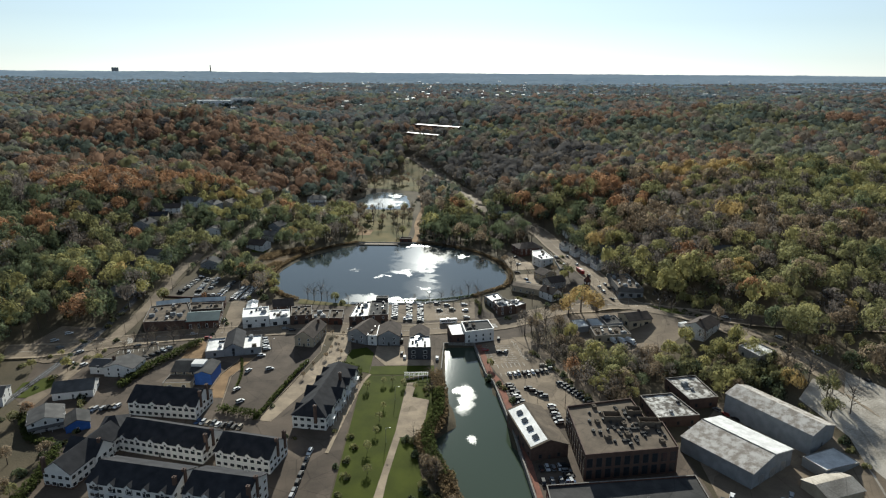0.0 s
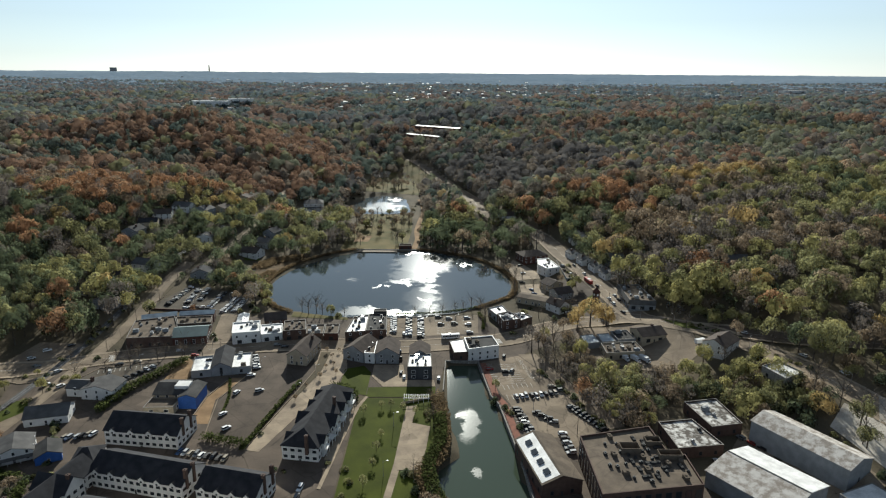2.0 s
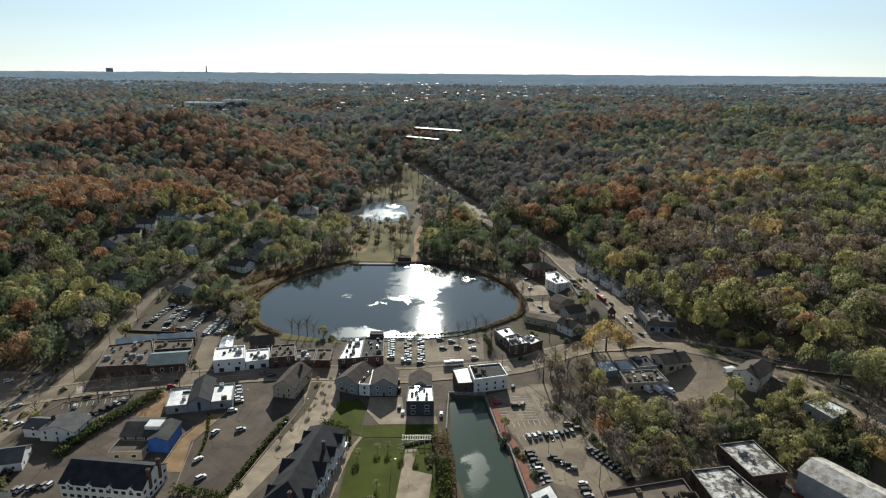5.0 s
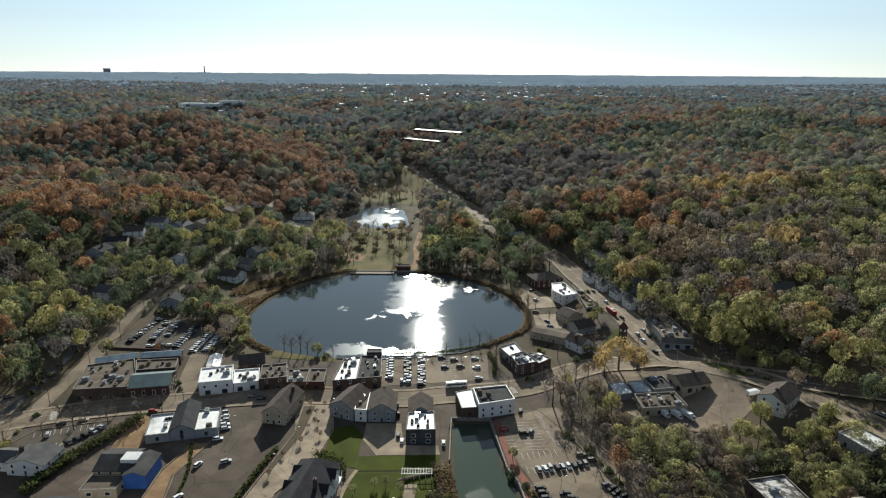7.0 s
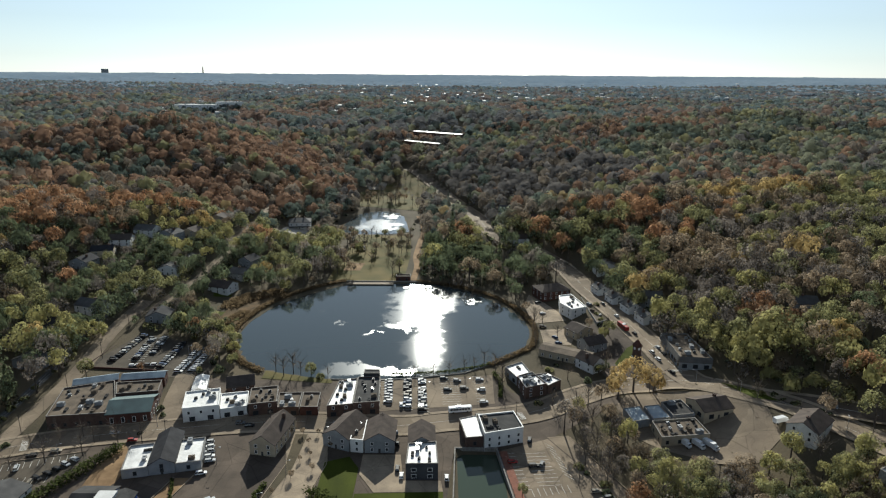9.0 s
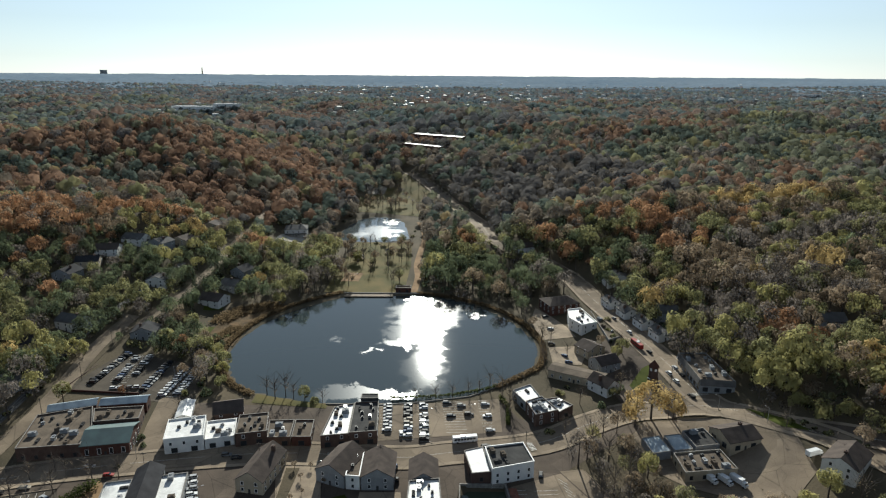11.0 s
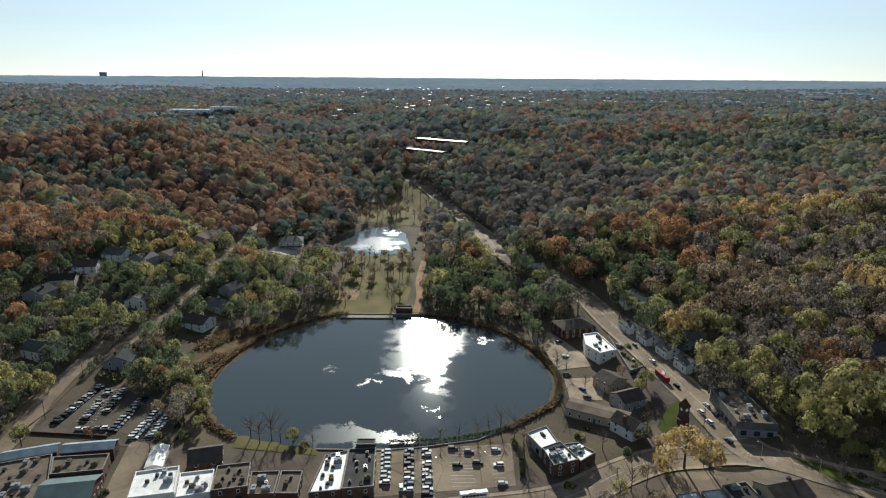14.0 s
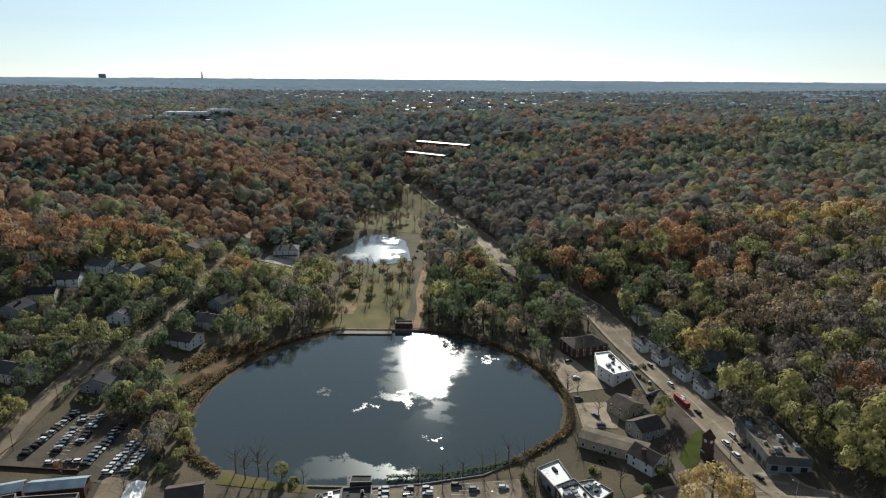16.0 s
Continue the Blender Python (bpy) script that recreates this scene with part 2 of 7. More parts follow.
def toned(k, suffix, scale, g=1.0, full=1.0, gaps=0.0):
    """The foliage colours, with a share k of blue-grey distance haze painted into them."""
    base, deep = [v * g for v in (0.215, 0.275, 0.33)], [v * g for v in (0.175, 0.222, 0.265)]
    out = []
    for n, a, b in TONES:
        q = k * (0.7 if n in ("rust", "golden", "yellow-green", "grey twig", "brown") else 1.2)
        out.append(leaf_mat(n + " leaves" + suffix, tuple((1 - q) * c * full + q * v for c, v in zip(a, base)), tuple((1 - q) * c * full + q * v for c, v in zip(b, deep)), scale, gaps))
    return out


# the painted haze share grows from near woods to far plain
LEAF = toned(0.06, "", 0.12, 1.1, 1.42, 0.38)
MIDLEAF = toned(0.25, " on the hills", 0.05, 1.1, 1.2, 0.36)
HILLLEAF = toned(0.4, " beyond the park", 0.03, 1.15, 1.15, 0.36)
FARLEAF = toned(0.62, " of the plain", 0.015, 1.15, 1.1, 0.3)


def canopy_mat(name, tones, cell, big):
    """Far tree tops: every crown one of several tones, with wide drifts of one colour."""
    m = bpy.data.materials.new(name)
    m.use_nodes = True
    nt = m.node_tree
    geo = nt.nodes.new("ShaderNodeNewGeometry")
    vo = nt.nodes.new("ShaderNodeTexVoronoi")
    vo.inputs["Scale"].default_value = 1 / cell
    noi = nt.nodes.new("ShaderNodeTexNoise")
    noi.inputs["Scale"].default_value, noi.inputs["Detail"].default_value = 1 / big, 4
    sep = nt.nodes.new("ShaderNodeSeparateColor")
    add = nt.nodes.new("ShaderNodeMath")
    add.operation = "MULTIPLY_ADD"
    add.inputs[1].default_value = 0.5
    ramp = nt.nodes.new("ShaderNodeValToRGB")
    el = ramp.color_ramp.elements
    while len(el) < len(tones):
        el.new(0.5)
    for i, (e, c) in enumerate(zip(el, tones)):
        e.position, e.color = 0.42 + 0.66 * i / (len(tones) - 1), (*c, 1)
    nt.links.new(geo.outputs["Position"], vo.inputs["Vector"])
    nt.links.new(geo.outputs["Position"], noi.inputs["Vector"])
    nt.links.new(vo.outputs["Color"], sep.inputs[0])
    nt.links.new(sep.outputs[0], add.inputs[0])
    nt.links.new(noi.outputs["Fac"], add.inputs[2])
    nt.links.new(add.outputs[0], ramp.inputs[0])
    b = nt.nodes["Principled BSDF"]
    nt.links.new(ramp.outputs[0], b.inputs["Base Color"])
    b.inputs["Roughness"].default_value, b.inputs["Specular IOR Level"].default_value = 1.0, 0.0
    return m


# these crown tones carry the blue of distance haze in their colour
M["horizonwoods"] = canopy_mat("haze-painted horizon woods", ((0.15, 0.20, 0.255), (0.18, 0.232, 0.285), (0.185, 0.225, 0.265), (0.21, 0.262, 0.315)), 22, 500)
M["brush"] = leaf_mat("dry brown brush", (0.21, 0.155, 0.09), (0.10, 0.075, 0.045), 0.3)
M["hedge"] = leaf_mat("hedge leaves", (0.085, 0.10, 0.035), (0.04, 0.05, 0.018), 0.3)

# ---- mesh helpers ----


def mesh_of(name, bm, material):
    me = bpy.data.meshes.new(name)
    bm.to_mesh(me)
    bm.free()
    for mm in (material if isinstance(material, (list, tuple)) else [material]):
        me.materials.append(mm)
    return me


def part(name, bm, material, parent=None, label=""):
    ob = new(name, mesh_of(name, bm, material))
    if parent is not None:
        ob.parent = parent
    return tagged(ob, label)


def shared(name, me, parent, m=None):
    ob = new(name, me)
    ob.parent = parent
    if m is not None:
        ob.matrix_local = m
    return ob


def thing(name, label, category, m=None, group="", kind=""):
    ob = new(name)
    ob.empty_display_size = 0.5
    if m is not None:
        ob.matrix_world = m
    return tagged(ob, label, category, group, kind)


def add_box(bm, x0, y0, z0, x1, y1, z1):
    v = [bm.verts.new(p) for p in ((x0, y0, z0), (x1, y0, z0), (x1, y1, z0), (x0, y1, z0), (x0, y0, z1), (x1, y0, z1), (x1, y1, z1), (x0, y1, z1))]
    for q in ((3, 2, 1, 0), (4, 5, 6, 7), (0, 1, 5, 4), (1, 2, 6, 5), (2, 3, 7, 6), (3, 0, 4, 7)):
        bm.faces.new([v[i] for i in q])
    return v


def box(x0, y0, z0, x1, y1, z1, bevel=0.0):
    bm = bmesh.new()
    add_box(bm, x0, y0, z0, x1, y1, z1)
    if bevel:
        bmesh.ops.bevel(bm, geom=bm.edges[:], offset=bevel, segments=1, affect="EDGES")
    return bm


def add_prism(bm, pts, z0, z1, cap=True, floor=False):
    """Walls and top over a footprint that runs counter-clockwise."""
    a = [bm.verts.new((p[0], p[1], z0)) for p in pts]
    b = [bm.verts.new((p[0], p[1], z1)) for p in pts]
    n = len(pts)
    for i in range(n):
        bm.faces.new((a[i], a[(i + 1) % n], b[(i + 1) % n], b[i]))
    if cap:
        bm.faces.new(b)
    if floor:
        bm.faces.new(a[::-1])
    return a, b


def add_tube(bm, p, q, r0, r1, sides=6):
    p, q = Vector(p), Vector(q)
    m = (q - p).to_track_quat("Z", "Y").to_matrix()
    rings = []
    for c, r in ((p, r0), (q, r1)):
        rings.append([bm.verts.new(c + m @ Vector((r * math.cos(2 * math.pi * i / sides), r * math.sin(2 * math.pi * i / sides), 0))) for i in range(sides)])
    for i in range(sides):
        bm.faces.new((rings[0][i], rings[0][(i + 1) % sides], rings[1][(i + 1) % sides], rings[1][i]))
    bm.faces.new(rings[1])
    bm.faces.new(rings[0][::-1])


def ccw(pts):
    a = sum(p[0] * q[1] - q[0] * p[1] for p, q in zip(pts, pts[1:] + pts[:1]))
    return pts if a > 0 else pts[::-1]


def inset(pts, d):
    """The footprint moved inwards by d."""
    out, n = [], len(pts)
    for i in range(n):
        p, a, b = Vector(pts[i]), Vector(pts[i - 1]), Vector(pts[(i + 1) % n])
        e1, e2 = (p - a).normalized(), (b - p).normalized()
        n1, n2 = Vector((-e1.y, e1.x)), Vector((-e2.y, e2.x))
        s = n1 + n2
        s = s / max(0.25, s.length_squared / 2)
        out.append(tuple(p + s * d))
    return out


# ---- the land ----
POND = [(-54, 415), (-68, 403), (-80, 389), (-87.5, 375), (-91.5, 361), (-92.5, 346), (-89.5, 331), (-81, 316), (-71, 307.5), (-58, 303), (-45, 300), (-28, 299.5), (-12, 301.5), (6, 306),
        (17, 314), (28, 322), (34.5, 334), (36.5, 348), (35.5, 361), (30, 376), (23, 388), (12, 402), (0, 410), (-13, 415.5), (-26, 415), (-42, 415)]
POND2 = [(-78, 530), (-77, 557), (-71, 595), (-62, 608), (-46, 606), (-35, 597), (-30, 560), (-27, 533), (-39, 526), (-58, 525)]
CANAL = [(1.5, 254), (0.5, 230), (3.2, 212), (3.9, 189), (-2.0, 180), (0.5, 169), (5, 158), (8, 148), (9, 100), (30, 100), (26, 150), (23.4, 186), (19.6, 219.5), (17.2, 226), (14.2, 254)]


POND, POND2, CANAL = ([(K * x, K * y) for x, y in p] for p in (POND, POND2, CANAL))


def seg_dist(X, Y, pts, closed=True):
    d = np.full(np.shape(X), 1e9)
    for (ax, ay), (bx, by) in zip(pts, pts[1:] + pts[:1] if closed else pts[1:]):
        dx, dy = bx - ax, by - ay
        t = np.clip(((X - ax) * dx + (Y - ay) * dy) / (dx * dx + dy * dy), 0, 1)
        d = np.minimum(d, np.hypot(X - ax - t * dx, Y - ay - t * dy))
    return d


def inside(X, Y, pts):
    r = np.zeros(np.shape(X), bool)
    for (ax, ay), (bx, by) in zip(pts, pts[1:] + pts[:1]):
        c = ((ay > Y) != (by > Y))
        r ^= c & (X < (bx - ax) * (Y - ay) / ((by - ay) if by != ay else 1e-9) + ax)
    return r


def sdf(X, Y, pts):
    d = seg_dist(X, Y, pts)
    return np.where(inside(X, Y, pts), -d, d)


def smooth(a, b, v):
    t = np.clip((v - a) / (b - a), 0, 1)
    return t * t * (3 - 2 * t)


def bulk(X, Y):
    """The lie of the land without the water basins, in metres."""
    X, Y = np.asarray(X, float) / K, np.asarray(Y, float) / K
    z = 0.9 * smooth(252, 288, Y) * smooth(-160, -120, X) + 0.9 * smooth(252, 288, Y) * (1 - smooth(-160, -120, X))
    xr = np.interp(Y, [0, 150, 210, 260, 300, 350, 400, 450, 490, 560, 640, 760, 900, 1200], [130, 122, 100, 92, 76, 66, 58, 44, 2, -6, -14, -60, -120, -400])
    road_x = np.interp(Y, [120, 160, 190, 230, 266, 285, 297, 326, 360, 393, 424, 450, 475, 500, 540, 575, 638, 720, 760], [152, 150, 144, 135, 118, 100, 89, 84.5, 79, 73, 68, 60, 42, 30, 25, 18, 3, -22, -43])
    bench = np.maximum(road_x - 6.7, xr - 6)
    rise = np.clip(X - xr + 6, 0, bench - xr + 6) + np.maximum(X - bench - 13.4, 0)
    z = z + 44 * (1 - np.exp(-rise * np.interp(Y, [150, 300, 450, 600], [0.22, 0.26, 0.36, 0.34]) / 44))
    xl = np.interp(Y, [0, 200, 300, 420, 480, 560, 700, 900, 1200], [-174, -174, -142, -108, -98, -100, -120, -140, -180])
    rl = np.maximum(xl - X, 0)
    z = z + 30 * (1 - np.exp(-rl * 0.17 / 30))
    z = z + 30 * np.exp(-(((X + 330) / 190) ** 2 + ((Y - 740) / 130) ** 2)) + 12 * np.exp(-(((X + 210) / 90) ** 2 + ((Y - 470) / 70) ** 2))
    z = z + 12 * smooth(560, 1000, Y)
    z = z + 6 * np.exp(-(((X + 185) / 42) ** 2 + ((Y - 482) / 20) ** 2)) - 4 * np.exp(-(((X + 200) / 70) ** 2 + ((Y - 515) / 12) ** 2)) + 5 * np.exp(-(((X + 260) / 90) ** 2 + ((Y - 545) / 16) ** 2)) + 8 * np.exp(-(((X + 165) / 80) ** 2 + ((Y - 660) / 55) ** 2))
    r = np.hypot(X, Y)
    # the far plain climbs towards eye height to meet the camera's horizon line
    plain = np.interp(r, [0, 900, 1100, 1500, 2300, 3300, 3600, 5600], [40, 40, 42, 48, 63, 97, 102, 103])
    z = z + (plain - z) * smooth(800, 1350, r)
    z = z + smooth(250, 700, np.hypot(X, Y - 300)) * (1 - 0.9 * smooth(1100, 2300, np.hypot(X, Y))) * (6.5 * np.sin(X * 0.012 + 0.6) * np.cos(Y * 0.011) + 4.5 * np.sin(X * 0.024 + Y * 0.019) + 2.0 * np.sin(X * 0.05 - Y * 0.037))
    return z * K


def height(X, Y):
    X, Y = np.asarray(X, float), np.asarray(Y, float)
    z = bulk(X, Y)
    near = (np.abs(X) < 205) & (Y > 110) & (Y < 960)
    for pts, depth, slope in ((POND, 2.2, 0.5), (POND2, 2.0, 0.5)):
        s = sdf(X, Y, pts)
        z = np.where(near & (s < 0), z - np.minimum(-s * slope, depth), z)
    s = sdf(X, Y, CANAL)
    z = np.where(near & (s < 0.5), z - np.clip((0.5 - s) * 4.0, 0, 4.0), z)
    return z


def H(x, y):
    return float(height(x, y))


def axis(a, b, step, lo, hi, grow=1.16):
    v = list(np.arange(a, b + 0.1, step))
    d = step
    while v[-1] < hi:
        d *= grow
        v.append(min(v[-1] + d, hi))
    d = step
    while v[0] > lo:
        d *= grow
        v.insert(0, max(v[0] - d, lo))
    return np.array(v)


gx, gy = axis(-245, 245, 5, -5600, 5600), axis(145, 900, 5, -900, 5600)
GX, GY = np.meshgrid(gx, gy)
GZ = height(GX, GY)
nx, ny = len(gx), len(gy)
vv = np.stack([GX, GY, GZ], -1).reshape(-1, 3)
ii = (np.arange(ny - 1)[:, None] * nx + np.arange(nx - 1)[None]).reshape(-1)
ff = np.stack([ii, ii + 1, ii + nx + 1, ii + nx], 1)
me = bpy.data.meshes.new("ground")
me.from_pydata(vv.tolist(), [], ff.tolist())
me.polygons.foreach_set("use_smooth", [True] * len(ff))
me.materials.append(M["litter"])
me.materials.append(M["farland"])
# beyond this radius the ground takes the haze-tinted colour
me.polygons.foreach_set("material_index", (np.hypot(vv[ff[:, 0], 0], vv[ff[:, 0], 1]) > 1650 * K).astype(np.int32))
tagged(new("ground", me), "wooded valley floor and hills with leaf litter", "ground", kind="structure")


def drape(name, pts, lift, material, label, category, step=7.0, skirt=0.0):
    """A sheet over a stretch of the land, cut fine enough to follow it."""
    pts = [(K * x, K * y) for x, y in pts]
    bm = bmesh.new()
    bm.faces.new([bm.verts.new((p[0], p[1], 0)) for p in ccw(list(pts))])
    xs, ys = [p[0] for p in pts], [p[1] for p in pts]
    for a, lo, hi, nrm in ((0, min(xs), max(xs), (1, 0, 0)), (1, min(ys), max(ys), (0, 1, 0))):
        for c in np.arange(math.floor(lo / step) * step + step, hi, step):
            co = (c, 0, 0) if a == 0 else (0, c, 0)
            bmesh.ops.bisect_plane(bm, geom=bm.verts[:] + bm.edges[:] + bm.faces[:], plane_co=co, plane_no=nrm)
    if skirt:
        r = bmesh.ops.extrude_edge_only(bm, edges=[e for e in bm.edges if e.is_boundary])
        low = {v for v in r["geom"] if isinstance(v, bmesh.types.BMVert)}
    else:
        low = set()
    V = bm.verts[:]
    zz = bulk(np.array([v.co.x for v in V]), np.array([v.co.y for v in V]))
    for v, z in zip(V, zz):
        v.co.z = z + lift - (skirt if v in low else 0)
    ob = part(name, bm, material)
    return tagged(ob, label, category, kind="structure")


def smoothed(pts, n=6):
    """A smooth line through points."""
    out = []
    p = [pts[0]] + list(pts) + [pts[-1]]
    for i in range(1, len(p) - 2):
        for k in range(n):
            t = k / n
            q = [0.5 * (2 * p[i][a] + (p[i + 1][a] - p[i - 1][a]) * t + (2 * p[i - 1][a] - 5 * p[i][a] + 4 * p[i + 1][a] - p[i + 2][a]) * t * t + (3 * p[i][a] - p[i - 1][a] - 3 * p[i + 1][a] + p[i + 2][a]) * t ** 3) for a in (0, 1)]
            out.append(tuple(q))
    return out + [tuple(pts[-1])]


def ribbon_bm(pts, width, lift, offset=0.0, dash=0):
    bm = bmesh.new()
    c = smoothed([(K * x, K * y) for x, y in pts])
    rows = []
    for i, p in enumerate(c):
        a, b = Vector(c[max(i - 1, 0)]), Vector(c[min(i + 1, len(c) - 1)])
        d = (b - a).normalized()
        nrm = Vector((d.y, -d.x))
        row = []
        zc = float(bulk(p[0], p[1]))
        for k in (-0.5, -0.17, 0.17, 0.5):
            q = Vector(p) + nrm * (offset + k * width)
            z = float(bulk(q.x, q.y))
            row.append(bm.verts.new((q.x, q.y, max(z, zc - 0.6) + lift)))
        rows.append(row)
    for i, (r, s) in enumerate(zip(rows, rows[1:])):
        if dash and i % dash >= dash - 1:
            continue
        for k in range(3):
            bm.faces.new((r[k], r[k + 1], s[k + 1], s[k]))
    return bm


def road(name, pts, width, material, label, lift=0.2, lines=True):
    ob = tagged(part(name, ribbon_bm(pts, width * K, lift), material), label, "road", kind="structure")
    for side in (-1, 1) if lines else ():
        part("sidewalk", ribbon_bm(pts, 2.0, lift + 0.14, offset=side * (width * K / 2 + 1.0)), M["concrete"], ob, "pale raised concrete sidewalk")
    if lines:
        part("centre_line", ribbon_bm(pts, 0.16, lift + 0.02, dash=4), M["paint"], ob)
    return ob


# ---- water ----
def water(name, pts, z, material, label):
    bm = bmesh.new()
    bm.faces.new([bm.verts.new((p[0], p[1], z)) for p in ccw(list(pts))])
    return tagged(part(name, bm, material), label, "water", kind="structure")


def grow_poly(pts, d):
    return inset(ccw(list(pts)), -d)


M["pond"] = water_mat("pond water", (0.034, 0.045, 0.048), 0.03, [(-12, 389, 18, 24, 0.09), (-17, 366, 13, 14, 0.085), (-11, 328, 9, 19, 0.045), (-8, 344, 4, 10, 0.06), (-23, 354, 7.5, 4, 0.13), (-10, 412, 13, 2.4, 0.28), (-33, 307.5, 20, 5.5, 0.2), (-50, 356, 2.2, 0.8, 0.25), (-34, 346, 2.6, 1.2, 0.25), (-9, 325, 0.9, 1.4, 0.22), (-4, 320, 0.9, 0.9, 0.22), (14, 386, 3, 1.2, 0.26), (-60, 372, 1.6, 0.6, 0.25)], ripple=0.008)
M["canal"] = water_mat("canal water", (0.045, 0.06, 0.04), 0.05, [(9, 210, 3.6, 10, 0.14), (10.5, 182, 2.2, 4, 0.19)], ripple=0.03, warp=9.0)
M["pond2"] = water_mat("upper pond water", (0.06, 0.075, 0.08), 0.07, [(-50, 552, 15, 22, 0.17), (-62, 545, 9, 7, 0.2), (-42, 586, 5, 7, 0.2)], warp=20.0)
water("water", grow_poly(POND, 1.5), 0.9, M["pond"], "dark rippled pond water with sun glitter")
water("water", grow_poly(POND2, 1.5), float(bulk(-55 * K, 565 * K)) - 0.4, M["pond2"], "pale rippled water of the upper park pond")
water("water", grow_poly(CANAL, 1.0), -2.0, M["canal"], "dull green water of the canal")

# ---- paved ground and lawns ----
drape("pavement", [(-160, 236), (-130, 262), (-92, 275), (-92, 300), (-50, 297), (18, 302), (22, 290), (34, 284), (60, 291), (62, 284), (34, 262), (40, 240), (52, 205), (66, 196), (74, 178), (76, 120), (27.5, 120), (26.3, 150), (23.8, 186), (20, 219.8), (17.6, 226.4), (14.4, 254), (1, 254.5), (-2, 226), (-30, 226), (-30, 120), (-111, 120), (-113, 158), (-117, 176), (-138, 194), (-150, 205)], 0.06, M["asphalt"], "worn grey asphalt of lots and lanes", "pavement", 8.0)
drape("parking_lot", [(-142, 309), (-134, 342), (-96, 328), (-91, 298), (-95, 276), (-103, 300)], 0.1, M["asphalt_dark"], "dark asphalt car park by the railway", "car park")
road("road", [(-175, 238), (-132, 256), (-97, 264), (-55, 269.5), (-18, 267.5), (-2, 270), (27, 275.5), (46, 287), (60, 294), (75, 296), (90, 292)], 9.5, M["asphalt_pale"], "worn asphalt main street of the village")
road("road", [(152, 120), (150, 160), (144, 190), (135, 230), (118, 266), (100, 285), (89, 297), (84.5, 326), (79, 360), (73, 393), (68, 424), (60, 450), (42, 475), (30, 500), (25, 540), (18, 575), (3, 638), (-22, 720), (-43, 760)], 10.5, M["asphalt_pale"], "grey asphalt hill road with painted lines")
road("road", [(-143, 200), (-141, 250), (-142, 300), (-146, 340), (-145, 372)], 6.0, M["asphalt_pale"], "grey lane along the railway cutting", lines=False)
road("road", [(-138.9, 360.5), (-136.4, 383.1), (-131.6, 408.5), (-129.8, 458.1), (-130.9, 498.9), (-135.7, 553.2), (-140.5, 596.2), (-141.8, 625)], 4.2, M["asphalt_pale"], "narrow grey lane climbing through the woods", lines=False)
road("road", [(230, 215), (180, 238), (147, 254), (126, 268), (108, 279)], 8.0, M["asphalt"], "shaded asphalt road into the hill")
drape("lawn", [(-29.5, 120), (-29.5, 217), (-27, 224), (-2, 224), (-3, 190), (-7, 170), (2, 120)], 0.14, M["lawn"], "mown green park lawn beside the canal", "lawn")
road("path", [(-34.5, 172), (-33.3, 183), (-31.6, 199), (-29.2, 217), (-27, 225)], 1.1, M["concrete"], "narrow pale concrete path beside the lawn", 0.22, lines=False)
drape("lawn", [(-119, 388), (-122, 403), (-114, 403), (-110, 389)], 0.16, M["lawn"], "small sunlit lawn among shore trees", "lawn")
drape("lawn", [(-107, 356), (-110, 369), (-99, 369), (-99, 357)], 0.16, M["lawn"], "sunlit lawn by the reeds", "lawn")
drape("reed_bed", [(-111, 375), (-101, 395), (-91, 397), (-92, 386), (-94, 371), (-98, 371), (-106, 371)], 0.25, M["reeds"], "brown reed bed beside the pond", "reeds")
drape("yard", [(121, 150), (126, 176), (122, 198), (132, 208), (142, 190), (146, 150)], 0.1, M["dust"], "pale gravelled yard beside the hill road", "yard")
# stands in for a small glinting pond; the glint is its pale colour
drape("court", [(-77, 703), (-55, 712), (-56, 679), (-70, 672), (-72, 688)], 0.45, M["dust"], "pale sheet for a pond's bright glint among park trees", "court")
drape("drive", [(-116, 515), (-94, 512), (-86, 526), (-92, 548), (-114, 527.5)], 0.3, M["dust"], "pale gravel drive of the mansion", "drive")
drape("lawn", [(-66, 418), (-24, 418), (-22, 470), (-24, 522), (-62, 522), (-64, 470)], 0.12, M["drygrass"], "dry yellow park lawn behind the pond", "lawn")
drape("lawn", [(-92, 612), (-62, 612), (-24, 604), (-10, 592), (8, 600), (4, 625), (-8, 655), (-24, 700), (-40, 745), (-60, 690), (-80, 650)], 0.25, M["drygrass"], "dry yellow park meadow with bare trees", "lawn")
drape("parking_lot", [(-79.5, 222), (-75, 240), (-66, 262), (-55.5, 262), (-58, 230), (-63, 196), (-76, 198)], 0.11, M["asphalt"], "patched grey asphalt car park with long cracks", "car park")
drape("plaza", [(-53.5, 264.5), (-39.8, 264), (-37, 246), (-40, 229), (-48, 214), (-56, 190), (-60.5, 191), (-52.5, 228), (-49, 246)], 0.15, M["concrete"], "pale concrete plaza lane between planting beds", "pavement", skirt=0.15)
drape("soil", [(-105, 246), (-102, 256.5), (-96, 248), (-95.5, 237), (-99, 229), (-104, 232)], 0.13, M["soil"], "bare orange building-site soil", "soil")
drape("soil", [(-83.5, 206), (-83.5, 224), (-79.5, 239), (-74.5, 239), (-80, 222), (-77, 206)], 0.13, M["soil"], "bare brown soil beside the car park", "soil")
drape("parking_lot", [(-139, 232), (-133, 246), (-112, 252), (-109, 247), (-112, 233), (-122, 226)], 0.12, M["asphalt_dark"], "small asphalt car park beside the hedge", "car park")
drape("parking_lot", [(40, 356.5), (56, 360.5), (54, 372), (49, 385), (43, 397), (38.5, 380)], 0.2, M["concrete"], "pale car park behind the clinic", "car park")
